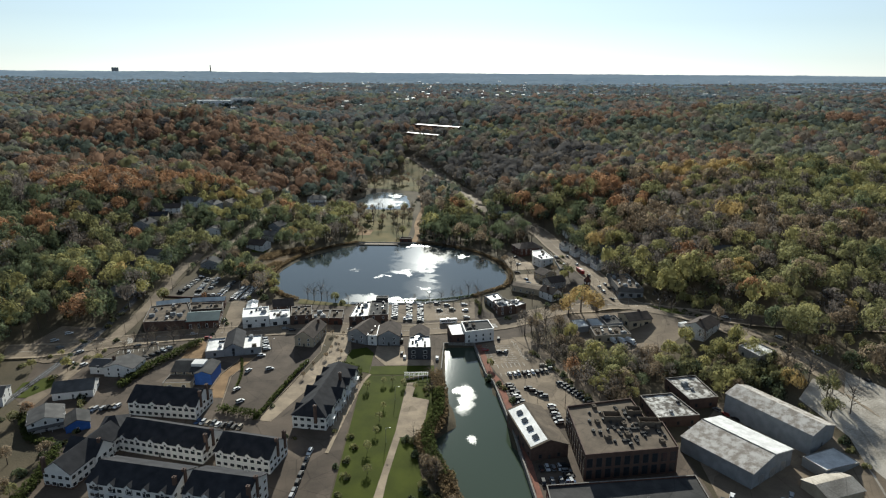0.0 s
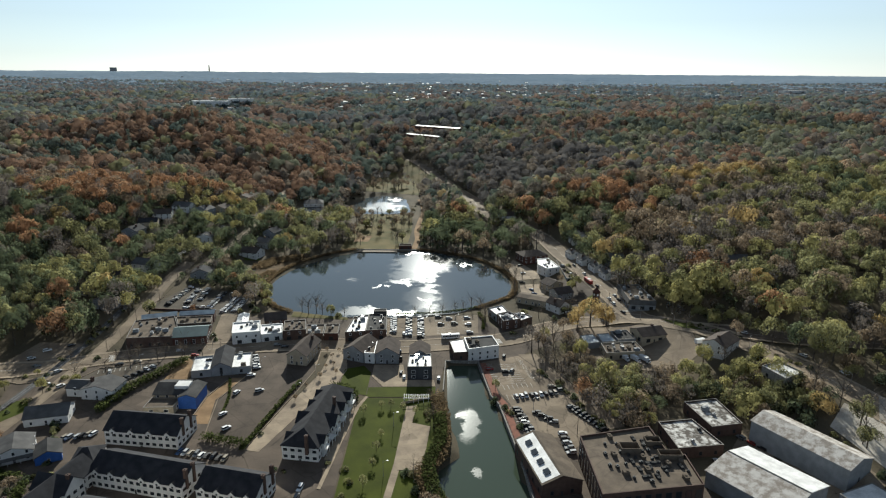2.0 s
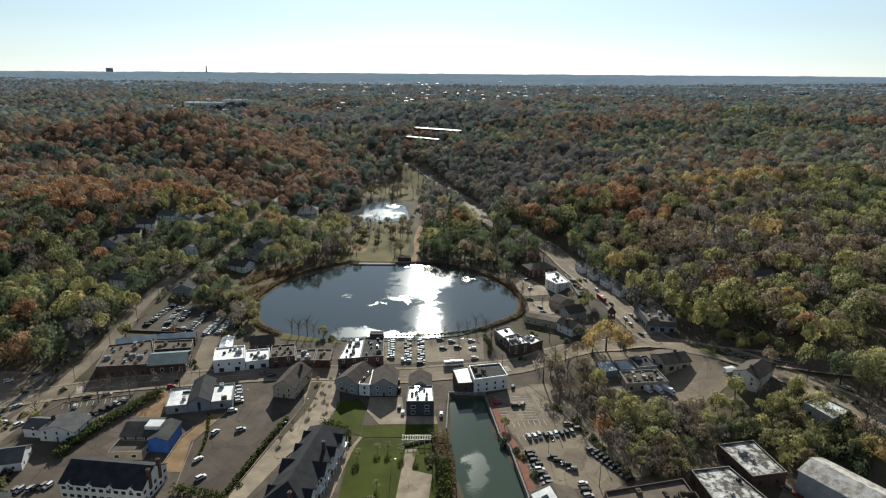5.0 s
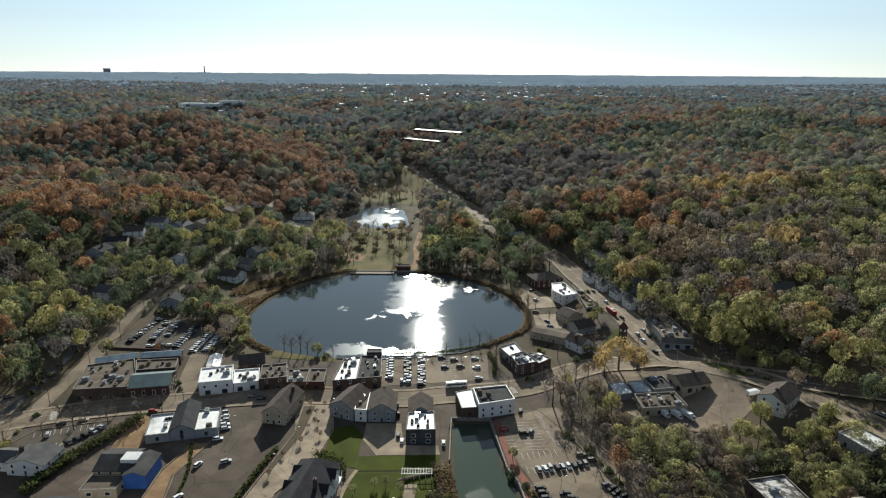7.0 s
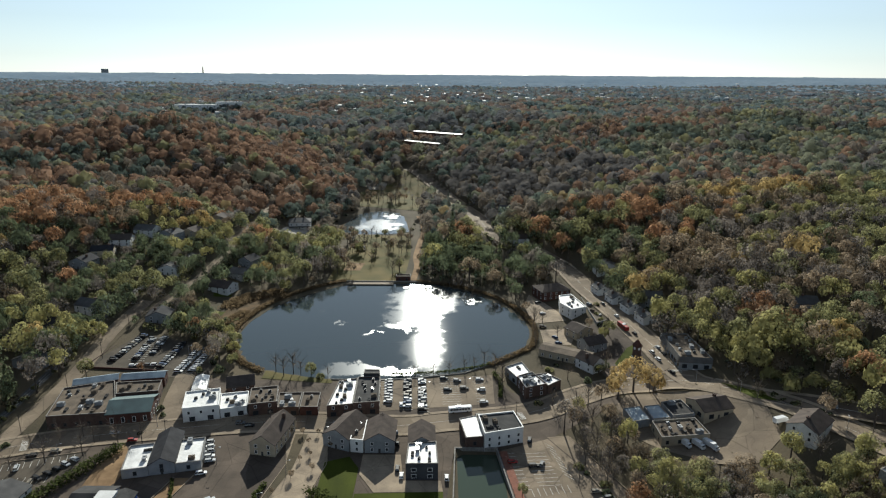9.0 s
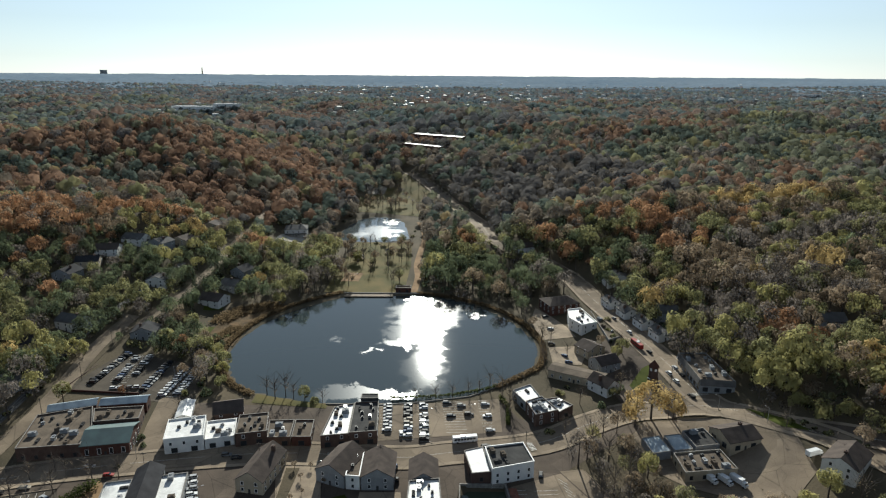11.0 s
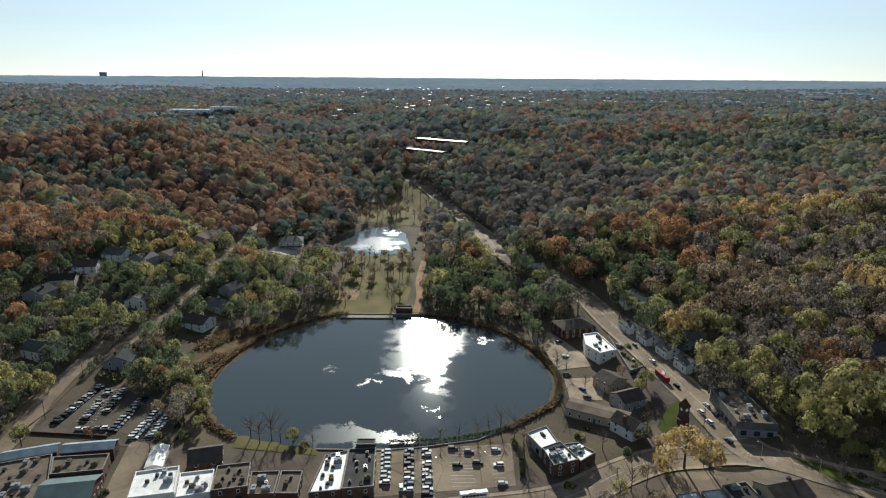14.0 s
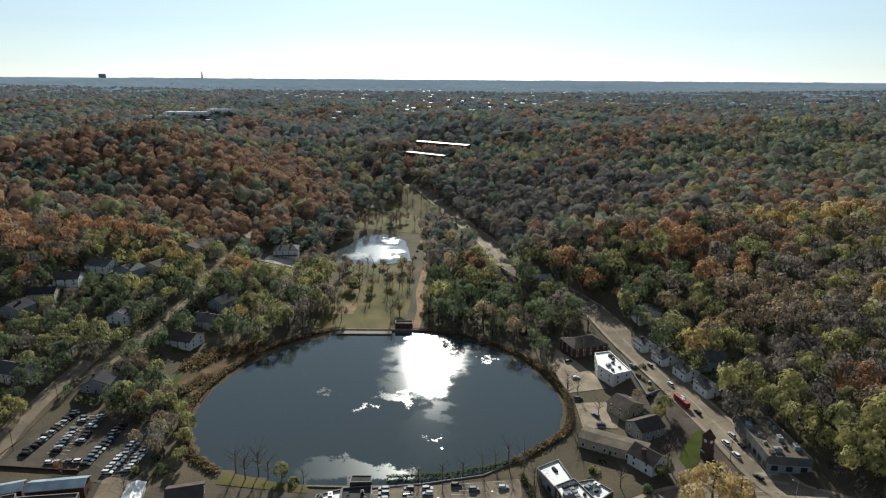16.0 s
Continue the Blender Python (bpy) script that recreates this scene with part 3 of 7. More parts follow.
drape("parking_lot", [(41, 332), (52.5, 331.8), (59, 350.5), (41.8, 349)], 0.2, M["concrete"], "pale car park beside the pond", "car park")
drape("forecourt", [(58, 280), (64, 288), (78, 289), (96, 282), (106, 272), (104, 256), (92, 246), (80, 247), (66, 254), (58, 262)], 0.16, M["asphalt_pale"], "asphalt forecourt of the corner yard", "forecourt")
drape("pavement", [(60, 300), (70, 300), (80, 297), (82, 310), (79, 328), (72, 352), (66, 352), (58, 340), (58, 318)], 0.16, M["asphalt"], "asphalt lane in the village hollow", "pavement")
drape("lawn", [(68, 306), (72.5, 312), (78.5, 326), (74, 324), (66.5, 314)], 0.3, M["lawn"], "small green triangle beside the clock tower", "lawn")
drape("lawn", [(99, 291), (104, 277), (112, 274), (108, 284)], 0.34, M["lawn"], "grass island beside the hill road", "lawn")
drape("yard", [(76, 150), (78, 174), (84, 186), (98, 204), (104, 200), (104, 190), (112, 200), (122, 178), (126, 150)], 0.1, M["asphalt_pale"], "concrete and asphalt warehouse yard", "yard")
drape("yard", [(126, 120), (128, 160), (132, 190), (146, 212), (156, 190), (160, 120)], 0.5, M["dust"], "pale dusty yard beside the road", "yard")
drape("path", [(-12.5, 218), (-9, 219), (-11, 196), (-15, 160), (-17.5, 120), (-20.5, 120), (-18, 152), (-14.5, 184)], 0.2, M["concrete"], "pale concrete park path", "path")
drape("terrace", [(-12, 208), (-4, 205), (-6, 181), (-13.2, 181), (-10.5, 200)], 0.32, M["concrete"], "raised concrete terrace beside the canal", "terrace", skirt=0.4)
drape("path", [(-31.5, 219), (-29.3, 219), (-33, 186), (-35.5, 186)], 0.19, M["concrete"], "pale concrete walk beside the house row", "path")
drape("promenade", [(14.6, 253), (17.2, 253), (20.3, 227), (22.8, 220.5), (26.2, 187), (28.8, 140), (26.6, 140), (24, 186), (20.2, 219.7), (17.9, 226.4)], 0.2, M["brickpave"], "red brick promenade along the canal wall", "promenade", skirt=0.3)
drape("shore", [(-80, 396), (-92, 400), (-106, 384), (-107, 362), (-98, 352), (-92.5, 348), (-92.5, 362), (-88.5, 377), (-79.5, 391)], 0.25, M["reeds"], "brown dry reed bed on the pond shore", "reeds")
drape("shore", [(-71, 300), (-44, 296), (-44, 299), (-57, 302), (-71, 306.5)], 0.15, M["drygrass"], "worn grass strip on the pond shore", "lawn")
road("park_path", [(-18.5, 420), (-17.2, 445), (-18.6, 470), (-17.4, 500), (-15.5, 530), (-17, 560), (-21, 585)], 3.6, M["soil"], "sandy path through the park", lines=False)
drape("lawn", [(-38, 247), (-31, 250), (-27.5, 244), (-27.5, 226), (-38, 229)], 0.16, M["lawn"], "shaded green garden lawn beside the plaza", "lawn")
drape("lawn", [(-27.3, 224.6), (-2.6, 225), (-2.6, 233), (-27.3, 232)], 0.17, M["lawn"], "green lawn strip behind the garden wall", "lawn")
drape("terrace", [(-22, 232.5), (-2.6, 233), (-3.2, 238), (-14, 238), (-15.5, 251), (-27, 251), (-27, 241)], 0.22, M["concrete"], "pale paved restaurant terrace", "terrace", skirt=0.2)
drape("lawn", [(-50, 262), (-46, 262), (-47, 244), (-52, 224), (-53.5, 224), (-49.5, 244)], 0.26, M["litter"], "planted strip with mulch in the plaza", "planting bed")
drape("parking_lot", [(-172, 238), (-167, 265), (-150, 269), (-146.5, 254), (-147, 236), (-156, 233)], 0.14, M["asphalt_pale"], "pale asphalt car park beside the west road", "car park")
drape("verge", [(-160, 236.5), (-148.5, 238.5), (-148, 242), (-152, 242), (-161, 240)], 0.2, M["litter"], "planted island between car park and road", "planting bed")
drape("verge", [(-154, 250), (-147.5, 251.5), (-147, 256), (-155, 257)], 0.2, M["litter"], "planted island in the car park", "planting bed")
drape("lawn", [(-152, 205), (-146, 205), (-141, 214), (-146, 222), (-154, 216)], 0.25, M["lawn"], "roadside grass verge", "lawn")
drape("parking_lot", [(-26.5, 300), (-25.5, 276), (15.8, 281.5), (16.6, 303.5), (-12, 299.5)], 0.12, M["asphalt_pale"], "red-brown worn car park beside the pond", "car park")
drape("pavement", [(-103, 262), (-90, 262), (-92, 276), (-92, 300), (-104.5, 304), (-101, 284), (-98, 270)], 0.14, M["asphalt_pale"], "pale asphalt lane beside the market hall", "pavement")
drape("parking_lot", [(15.5, 253.5), (31, 260), (38, 246), (45.5, 222), (52, 203), (41, 193), (40, 199), (28.5, 199), (23.5, 221), (21.2, 227.5)], 0.12, M["asphalt_pale"], "pale worn asphalt car park beside the canal", "car park")
drape("pavement", [(31, 261), (38, 262), (44, 246), (60, 206), (54, 204), (46, 223), (38.5, 246)], 0.13, M["asphalt_pale"], "pale asphalt lane beside the car park", "pavement")
drape("lawn", [(-160, 120), (-150, 198), (-140, 194), (-118, 175), (-114, 158), (-112, 120)], 0.12, M["litter"], "leaf-strewn verge under shrubs", "verge")

# ---- buildings ----
rng = random.Random(5)


def frame_bm(w, h, t=0.14):
    """A window surround: one ring, proud of the wall."""
    bm = bmesh.new()
    loops = [[bm.verts.new((x, y, z)) for x, z in ((-a, -b), (a, -b), (a, c), (-a, c))] for a, b, c, y in ((w / 2 + t, t, h + t, 0.02), (w / 2 + t, t, h + t, -0.09), (w / 2, 0, h, -0.09), (w / 2, 0, h, 0.0))]
    for p, q in zip(loops, loops[1:]):
        for i in range(4):
            j = (i + 1) % 4
            bm.faces.new((p[i], p[j], q[j], q[i]))
    return bm


WIN = {}
for _k, (_w, _h, _m) in {"house": (1.05, 1.5, "trim"), "pair": (1.9, 1.5, "trim"), "shop": (2.4, 2.1, "darkmetal"), "tall": (1.3, 2.6, "trim"), "dark": (1.2, 1.6, "darkmetal"), "small": (0.8, 0.9, "trim"), "bay": (2.3, 3.9, "darkmetal")}.items():
    WIN[_k] = (mesh_of("window", frame_bm(_w, _h), M[_m]), mesh_of("pane", box(-_w / 2, -0.03, 0, _w / 2, 0.02, _h), M["glass"]), _w)
DOOR = mesh_of("door", box(-0.5, -0.06, 0, 0.5, 0.02, 2.1, 0.03), M["darkmetal"])


def wall_frame(a, b):
    a, b = Vector(a), Vector(b)
    d = (b - a).normalized()
    return Matrix(((d.x, -d.y, 0, a.x), (d.y, d.x, 0, a.y), (0, 0, 1, 0), (0, 0, 0, 1))), (b - a).length


def windows_on(parent, pts, rows, sides=None):
    """rows: (kind, sill height, spacing). One window object, with its pane, at each step along each side."""
    n = len(pts)
    for i in range(n):
        if sides is not None and i not in sides:
            continue
        m, length = wall_frame(pts[i], pts[(i + 1) % n])
        if -(parent.matrix_world.to_3x3() @ m.to_3x3()).col[1].y > 0.6:
            continue
        for kind, sill, gap in rows:
            f, p, w = WIN[kind]
            k = int((length - 0.8) / (gap * 1.8))
            if k < 1 or length < w + 0.8:
                continue
            for j in range(k):
                x = (j + 0.5) * length / k
                ob = shared("window", f, parent, m @ Matrix.Translation((x, 0, sill)))
                shared("pane", p, ob)


def unit_bm(w, d, h):
    """A rooftop plant unit with a curb and a fan cowl."""
    bm = bmesh.new()
    add_box(bm, -w / 2 - 0.1, -d / 2 - 0.1, 0, w / 2 + 0.1, d / 2 + 0.1, 0.2)
    add_box(bm, -w / 2, -d / 2, 0.2, w / 2, d / 2, h)
    add_tube(bm, (w * 0.15, 0, h), (w * 0.15, 0, h + 0.25), d * 0.33, d * 0.3, 10)
    return bm


UNITS = [mesh_of("roof_unit", unit_bm(w, d, h), M[m]) for w, d, h, m in ((1.6, 1.2, 1.1, "metal"), (2.6, 1.7, 1.5, "metal"), (1.0, 1.0, 0.9, "darkmetal"), (3.4, 2.0, 1.8, "greywall"), (1.5, 1.2, 1.1, "darkmetal"), (2.6, 1.8, 1.5, "tar"), (3.2, 1.2, 0.8, "tardark"))]


def flat_block(label, pts, h, wall="brick", roof="tar", rows=(("house", 1.0, 3.2),), parapet=0.6, units=4, category="building", base=None, name="building", coping=None, sides=None, dark=False, gather=0.0):
    pts = ccw([(K * p[0], K * p[1]) for p in pts])
    cx, cy = sum(p[0] for p in pts) / len(pts), sum(p[1] for p in pts) / len(pts)
    z = base * K if base is not None else min(float(bulk(*p)) for p in pts)
    top = max(float(bulk(*p)) for p in pts)
    e = thing(name, label, category, Matrix.Translation((cx, cy, z)))
    loc = [(p[0] - cx, p[1] - cy) for p in pts]
    inn = inset(loc, 0.3)
    bm = bmesh.new()
    a, b = add_prism(bm, loc, -2.0, h + parapet, cap=False)
    c = [bm.verts.new((p[0], p[1], h + parapet)) for p in inn]
    d = [bm.verts.new((p[0], p[1], h - 0.1)) for p in inn]
    n = len(loc)
    for i in range(n):
        j = (i + 1) % n
        bm.faces.new((b[i], b[j], c[j], c[i]))
        bm.faces.new((c[i], c[j], d[j], d[i]))
    part("wall", bm, M[wall], e)
    bm = bmesh.new()
    bm.faces.new([bm.verts.new((p[0], p[1], h)) for p in inset(loc, 0.28)])
    part("roof", bm, M[roof], e)
    out = inset(loc, -0.08)
    bm = bmesh.new()
    lo, up = [[bm.verts.new((p[0], p[1], zz)) for p in out] for zz in (h + parapet - 0.05, h + parapet + 0.08)]
    il, iu = [[bm.verts.new((p[0], p[1], zz)) for p in inset(loc, 0.36)] for zz in (h + parapet - 0.05, h + parapet + 0.08)]
    for i in range(n):
        j = (i + 1) % n
        for q in ((lo[i], lo[j], up[j], up[i]), (up[i], up[j], iu[j], iu[i]), (iu[i], iu[j], il[j], il[i]), (il[i], il[j], lo[j], lo[i])):
            bm.faces.new(q)
    part("coping", bm, M[coping or {"white": "trim"}.get(wall, "stone")], e)
    windows_on(e, loc, rows, sides)
    xs, ys = np.array([p[0] for p in loc]), np.array([p[1] for p in loc])
    put, tries = [], 0
    while len(put) < units and tries < 400:
        tries += 1
        x, y = rng.uniform(xs.min(), xs.max()), rng.uniform(ys.min(), ys.max())
        if gather:
            x, y = rng.gauss(0, gather * (xs.max() - xs.min())), rng.gauss(0, gather * (ys.max() - ys.min()))
        if float(sdf(np.array(x), np.array(y), inset(loc, 2.0))) < 0 and all((x - q[0]) ** 2 + (y - q[1]) ** 2 > (7 if gather else 12) for q in put):
            put.append((x, y))
            shared("roof_unit", rng.choice(UNITS[2:3] + UNITS[4:] if dark else UNITS), e, pose(x, y, h, 0, 0, rng.choice((0, 90)) + math.degrees(math.atan2(loc[1][1] - loc[0][1], loc[1][0] - loc[0][0]))))
    return e


def slab(bm, quad, t):
    """A roof slab of thickness t under a quad."""
    up = [bm.verts.new(p) for p in quad]
    dn = [bm.verts.new((p[0], p[1], p[2] - t)) for p in quad]
    n = len(quad)
    bm.faces.new(up)
    bm.faces.new(dn[::-1])
    for i in range(n):
        j = (i + 1) % n
        bm.faces.new((dn[i], dn[j], up[j], up[i]))


def gable_parts(e, w, d, h, rise, along, wall, roof, x0=0.0, y0=0.0, over=0.45, sub=2.0, hip=0.0):
    """Walls with gables and a roof of two slabs, from (x0, y0); along: the ridge runs along x."""
    bm = bmesh.new()
    pts = [(x0, y0), (x0 + w, y0), (x0 + w, y0 + d), (x0, y0 + d)]
    a, b = add_prism(bm, pts, -sub, h, cap=False)
    if along:
        g0, g1 = bm.verts.new((x0 + hip, y0 + d / 2, h + rise)), bm.verts.new((x0 + w - hip, y0 + d / 2, h + rise))
        if not hip:
            bm.faces.new((b[3], b[0], g0))
            bm.faces.new((b[1], b[2], g1))
    else:
        g0, g1 = bm.verts.new((x0 + w / 2, y0 + hip, h + rise)), bm.verts.new((x0 + w / 2, y0 + d - hip, h + rise))
        if not hip:
            bm.faces.new((b[0], b[1], g0))
            bm.faces.new((b[2], b[3], g1))
    part("wall", bm, M[wall], e)
    bm = bmesh.new()
    t, o = 0.28, over
    half = (d if along else w) / 2
    dz = rise * o / half
    zt, ze = h + rise + 0.28, h + 0.28 - dz
    if along:
        r0, r1 = (x0 - o + hip, y0 + d / 2, zt), (x0 + w + o - hip, y0 + d / 2, zt)
        c = [(x0 - o, y0 - o, ze), (x0 + w + o, y0 - o, ze), (x0 + w + o, y0 + d + o, ze), (x0 - o, y0 + d + o, ze)]
        slab(bm, (c[0], c[1], r1, r0), t)
        slab(bm, (c[2], c[3], r0, r1), t)
        if hip:
            slab(bm, (c[1], c[2], r1), t)
            slab(bm, (c[3], c[0], r0), t)
    else:
        r0, r1 = (x0 + w / 2, y0 - o + hip, zt), (x0 + w / 2, y0 + d + o - hip, zt)
        c = [(x0 - o, y0 - o, ze), (x0 + w + o, y0 - o, ze), (x0 + w + o, y0 + d + o, ze), (x0 - o, y0 + d + o, ze)]
        slab(bm, (c[1], c[2], r1, r0), t)
        slab(bm, (c[3], c[0], r0, r1), t)
        if hip:
            slab(bm, (c[0], c[1], r0), t)
            slab(bm, (c[2], c[3], r1), t)
    part("roof", bm, M[roof], e)
    return pts


def chimney_at(e, x, y, z0, z1, m="brownbrick", s=1.3):
    bm = bmesh.new()
    add_box(bm, x - s / 2, y - s / 2, z0, x + s / 2, y + s / 2, z1)
    add_box(bm, x - s / 2 - 0.1, y - s / 2 - 0.1, z1, x + s / 2 + 0.1, y + s / 2 + 0.1, z1 + 0.18)
    c = part("chimney", bm, M[m], e)
    part("chimney_pot", box(x - 0.18, y - 0.18, z1 + 0.18, x + 0.18, y + 0.18, z1 + 0.5), M["darkmetal"], c)


def dormer_at(e, x, y, z, w=1.9, h=1.3, deep=2.6, wall="white", roof="shingle"):
    """A gabled dormer whose face stands at (x, y) and looks to -y."""
    bm = bmesh.new()
    add_prism(bm, [(x - w / 2, y), (x + w / 2, y), (x + w / 2, y + deep), (x - w / 2, y + deep)], z, z + h, cap=False)
    v = [bm.verts.new(p) for p in ((x - w / 2, y, z + h), (x + w / 2, y, z + h), (x, y, z + h + w * 0.42))]
    bm.faces.new(v)
    dm = part("dormer", bm, M[wall], e)
    bm = bmesh.new()
    o, zr = 0.22, z + h + w * 0.42 + 0.12
    slab(bm, ((x, y - o, zr), (x, y + deep + 1.2, zr), (x - w / 2 - o, y + deep, z + h - 0.1), (x - w / 2 - o, y - o, z + h - 0.1)), 0.14)
    slab(bm, ((x, y - o, zr), (x + w / 2 + o, y - o, z + h - 0.1), (x + w / 2 + o, y + deep, z + h - 0.1), (x, y + deep + 1.2, zr)), 0.14)
    part("dormer_roof", bm, M[roof], dm)
    f, p, _ = WIN["house"]
    ob = shared("window", f, e, Matrix.Translation((x, y, z - 0.1)) @ Matrix.Diagonal((0.9, 1, 0.62, 1)))
    shared("pane", p, ob)


def house(label, fl, fr, depth, h, rise, along=True, wall="white", roof="slate", rows=(("house", 1.0, 2.6), ("house", 3.7, 2.6)), dormers=0, chimneys=(), name="house", category="house", z=None, over=0.45, porch=False, hip=0.0, wing=None, sides=None):
    a, b, depth, hip = Vector(fl) * K, Vector(fr) * K, depth * K, hip * K
    w = (b - a).length
    ang = math.degrees(math.atan2(b.y - a.y, b.x - a.x))
    mid = (a + b) / 2
    z = float(bulk(mid.x, mid.y)) if z is None else z
    e = thing(name, label, category, pose(a.x, a.y, z, 0, 0, ang))
    pts = gable_parts(e, w, depth, h, rise, along, wall, roof, over=over, hip=hip, sub=5.0)
    windows_on(e, pts, rows, sides)
    shared("door", DOOR, e, Matrix.Translation((w * 0.5, -0.01, 0.05)))
    for i in range(dormers):
        x = (i + 0.5) * w / dormers
        dormer_at(e, x, -0.6, h - 1.0, w=2.7, h=1.35, deep=2.6, wall=wall, roof=roof)
    for cx, cy in chimneys:
        chimney_at(e, cx * w, cy * depth, h * 0.6, h + rise + 0.8)
    if porch:
        bm = bmesh.new()
        slab(bm, ((0.3, -2.0, 2.6), (w - 0.3, -2.0, 2.6), (w - 0.3, -0.02, 3.1), (0.3, -0.02, 3.1)), 0.15)
        p = part("porch_roof", bm, M[roof], e)
        for k in range(4):
            x = 0.5 + k * (w - 1.0) / 3
            part("porch_post", box(x - 0.08, -1.85, 0, x + 0.08, -1.69, 2.55), M["trim"], e)
    if wing:
        wx, wy, ww, wd, wh, wr, wal = [K * v for v in wing[:4]] + list(wing[4:])
        q = gable_parts(e, ww, wd, wh, wr, wal, wall, roof, wx, wy, over, 4.0)
        windows_on(e, q, rows[:1] if wh < 4.5 else rows)
    return e


def back(fl, fr, depth):
    """The footprint of a block from its front corners and depth."""
    a, b = Vector(fl), Vector(fr)
    n = (b - a).normalized()
    n = Vector((-n.y, n.x)) * depth
    return [tuple(a), tuple(b), tuple(b + n), tuple(a + n)]


R2 = (("house", 1.0, 2.4), ("house", 3.9, 2.4))
R3 = (("pair", 0.9, 3.0), ("pair", 3.6, 3.0), ("house", 6.3, 3.0))
SHOP = (("shop", 0.6, 3.2), ("house", 4.2, 2.6))
# town houses west of the lawn
TH = dict(wall="white", roof="shingle", name="townhouse_row", category="townhouses")
R2P = (("pair", 1.0, 1.6), ("pair", 4.2, 1.6))
R3P = (("pair", 0.9, 2.0), ("pair", 4.2, 2.0), ("pair", 7.4, 2.0))
house("white townhouse row with charcoal shingle roof and eave gables", (-104.5, 194), (-80.9, 191), 12, 7.0, 4.8, dormers=4, chimneys=((1.0, 0.3), (1.0, 0.7)), rows=R2P, **TH)
house("long white townhouse row with charcoal roof and small gables", (-98.0, 173.0), (-69.7, 166.0), 11, 7.2, 4.6, dormers=6, chimneys=((1.0, 0.5), (1.0, 0.2)), rows=R2P, **TH)
house("white townhouse block with brick chimneys and charcoal roof", (-65.7, 165.3), (-48.8, 161.2), 11, 7.2, 4.6, dormers=4, chimneys=((1.0, 0.45), (1.0, 0.85)), rows=R2P, **TH)
t3 = [house("three-storey white townhouse row with balconies and charcoal roof", (-93.3, 147.5), (-68.8, 142.6), 12, 10.2, 4.0, dormers=5, chimneys=((1.0, 0.5), (0.98, 0.2)), rows=R3P, **TH),
      house("three-storey white townhouse block with brick chimney stacks", (-66.3, 143.0), (-49.0, 139.7), 12, 10.2, 4.0, dormers=4, chimneys=((1.0, 0.5), (1.0, 0.15)), rows=R3P, **TH)]
for e, w, n in ((t3[0], 36.2, 5), (t3[1], 25.5, 4)):
    for i in range(n):
        x = (i + 0.5) * w / n
        for zf in (3.7, 6.9):
            bm = box(x - 1.7, -1.5, zf - 0.12, x + 1.7, -0.01, zf, 0.02)
            bl = part("balcony", bm, M["trim"], e)
            part("balustrade", box(x - 1.7, -1.5, zf + 0.85, x + 1.7, -1.42, zf + 0.95), M["trim"], bl)
            part("balcony_opening", box(x - 1.4, -0.06, zf + 0.05, x + 1.4, 0.02, zf + 2.3), M["glass"], bl)
wg = house("white townhouse wing with charcoal roofs and brick base", (-110.0, 155.5), (-101.3, 153.7), 22, 7.2, 4.6, along=False, chimneys=((0.03, 0.02), (0.97, 0.55)), rows=R2P, wall="white", roof="shingle", name="townhouse_row", category="townhouses", hip=0.0, wing=(-0.8, 9, 10.4, 7, 7.2, 4.4, True))
part("brick_base", box(-0.06, -0.06, -1, 12.95, 31.96, 1.2), M["brownbrick"], wg)
house("white townhouse corner with charcoal hipped roof", (-104.5, 173.5), (-97.4, 175), 11, 7.2, 4.2, dormers=1, rows=R2P, hip=3.2, **TH)
# long dark-roofed row by the lawn
row = house("long house row with charcoal roof, brick chimney and white gables", (-48.0, 186.5), (-36.8, 184.8), 37, 7.0, 5.4, along=False, wall="white", roof="shingle", rows=R2P, chimneys=((0.72, -0.02), (0.8, 0.62)), name="townhouse_row", category="townhouses", wing=(-0.4, 13, 12.6, 6, 7.0, 3.2, True), hip=4.5)
for y0 in (3.0, 23.0, 30.0):
    gable_parts(row, 17.4, 5.4, 7.0, 2.2, True, "white", "shingle", 0.0, y0 * K)
for k in range(6):
    y0 = 4.6 + k * 8.1
    bl = part("balcony", box(16.6, y0, 3.5, 18.8, y0 + 4.4, 3.68, 0.02), M["trim"], row)
    for dy in (0.2, 4.0):
        part("porch_post", box(18.4, y0 + dy, -0.2, 18.6, y0 + dy + 0.2, 6.9), M["trim"], bl)
site = house("half-built house with blue sheathing and a dark flat-topped roof", (-100.0, 218.5), (-90.5, 218.5), 11, 5.6, 2.6, wall="cream", roof="tardark", rows=R2, dormers=0, name="house")
gable_parts(site, 8.8, 15.5, 6.2, 1.6, False, "bluewall", "tardark", 13.85, -4.0)
part("roof_box", box(9.5, 3.5, 6.0, 16.5, 9.5, 8.6, 0.05), M["white"], site, "white boxed roof storey")
flat_block("cream low front annex with a pale flat roof and windows", [(-100.5, 211.5), (-90.6, 212), (-90.6, 218.4), (-100.5, 218.4)], 3.8, "cream", "tar", (("pair", 1.2, 2.6),), units=0, parapet=0.3)
# grey hall with white gutters
hall = house("grey hall with charcoal gable roof between white flat roofs", (-87.5, 240), (-80.5, 241.5), 17, 5.0, 2.8, along=False, wall="greywall", roof="shingle", rows=(("dark", 1.2, 3.0), ("dark", 3.2, 3.0)), name="building", category="building")
for a, b in (((-94.5, 238.2), (-87.6, 239.9)), ((-80.4, 241.6), (-73.5, 243.2))):
    flat_block("grey low wing with a white membrane roof", back(a, b, 13), 3.8, "greywall", "whiteroof", (("dark", 1.2, 3.0),), units=2)
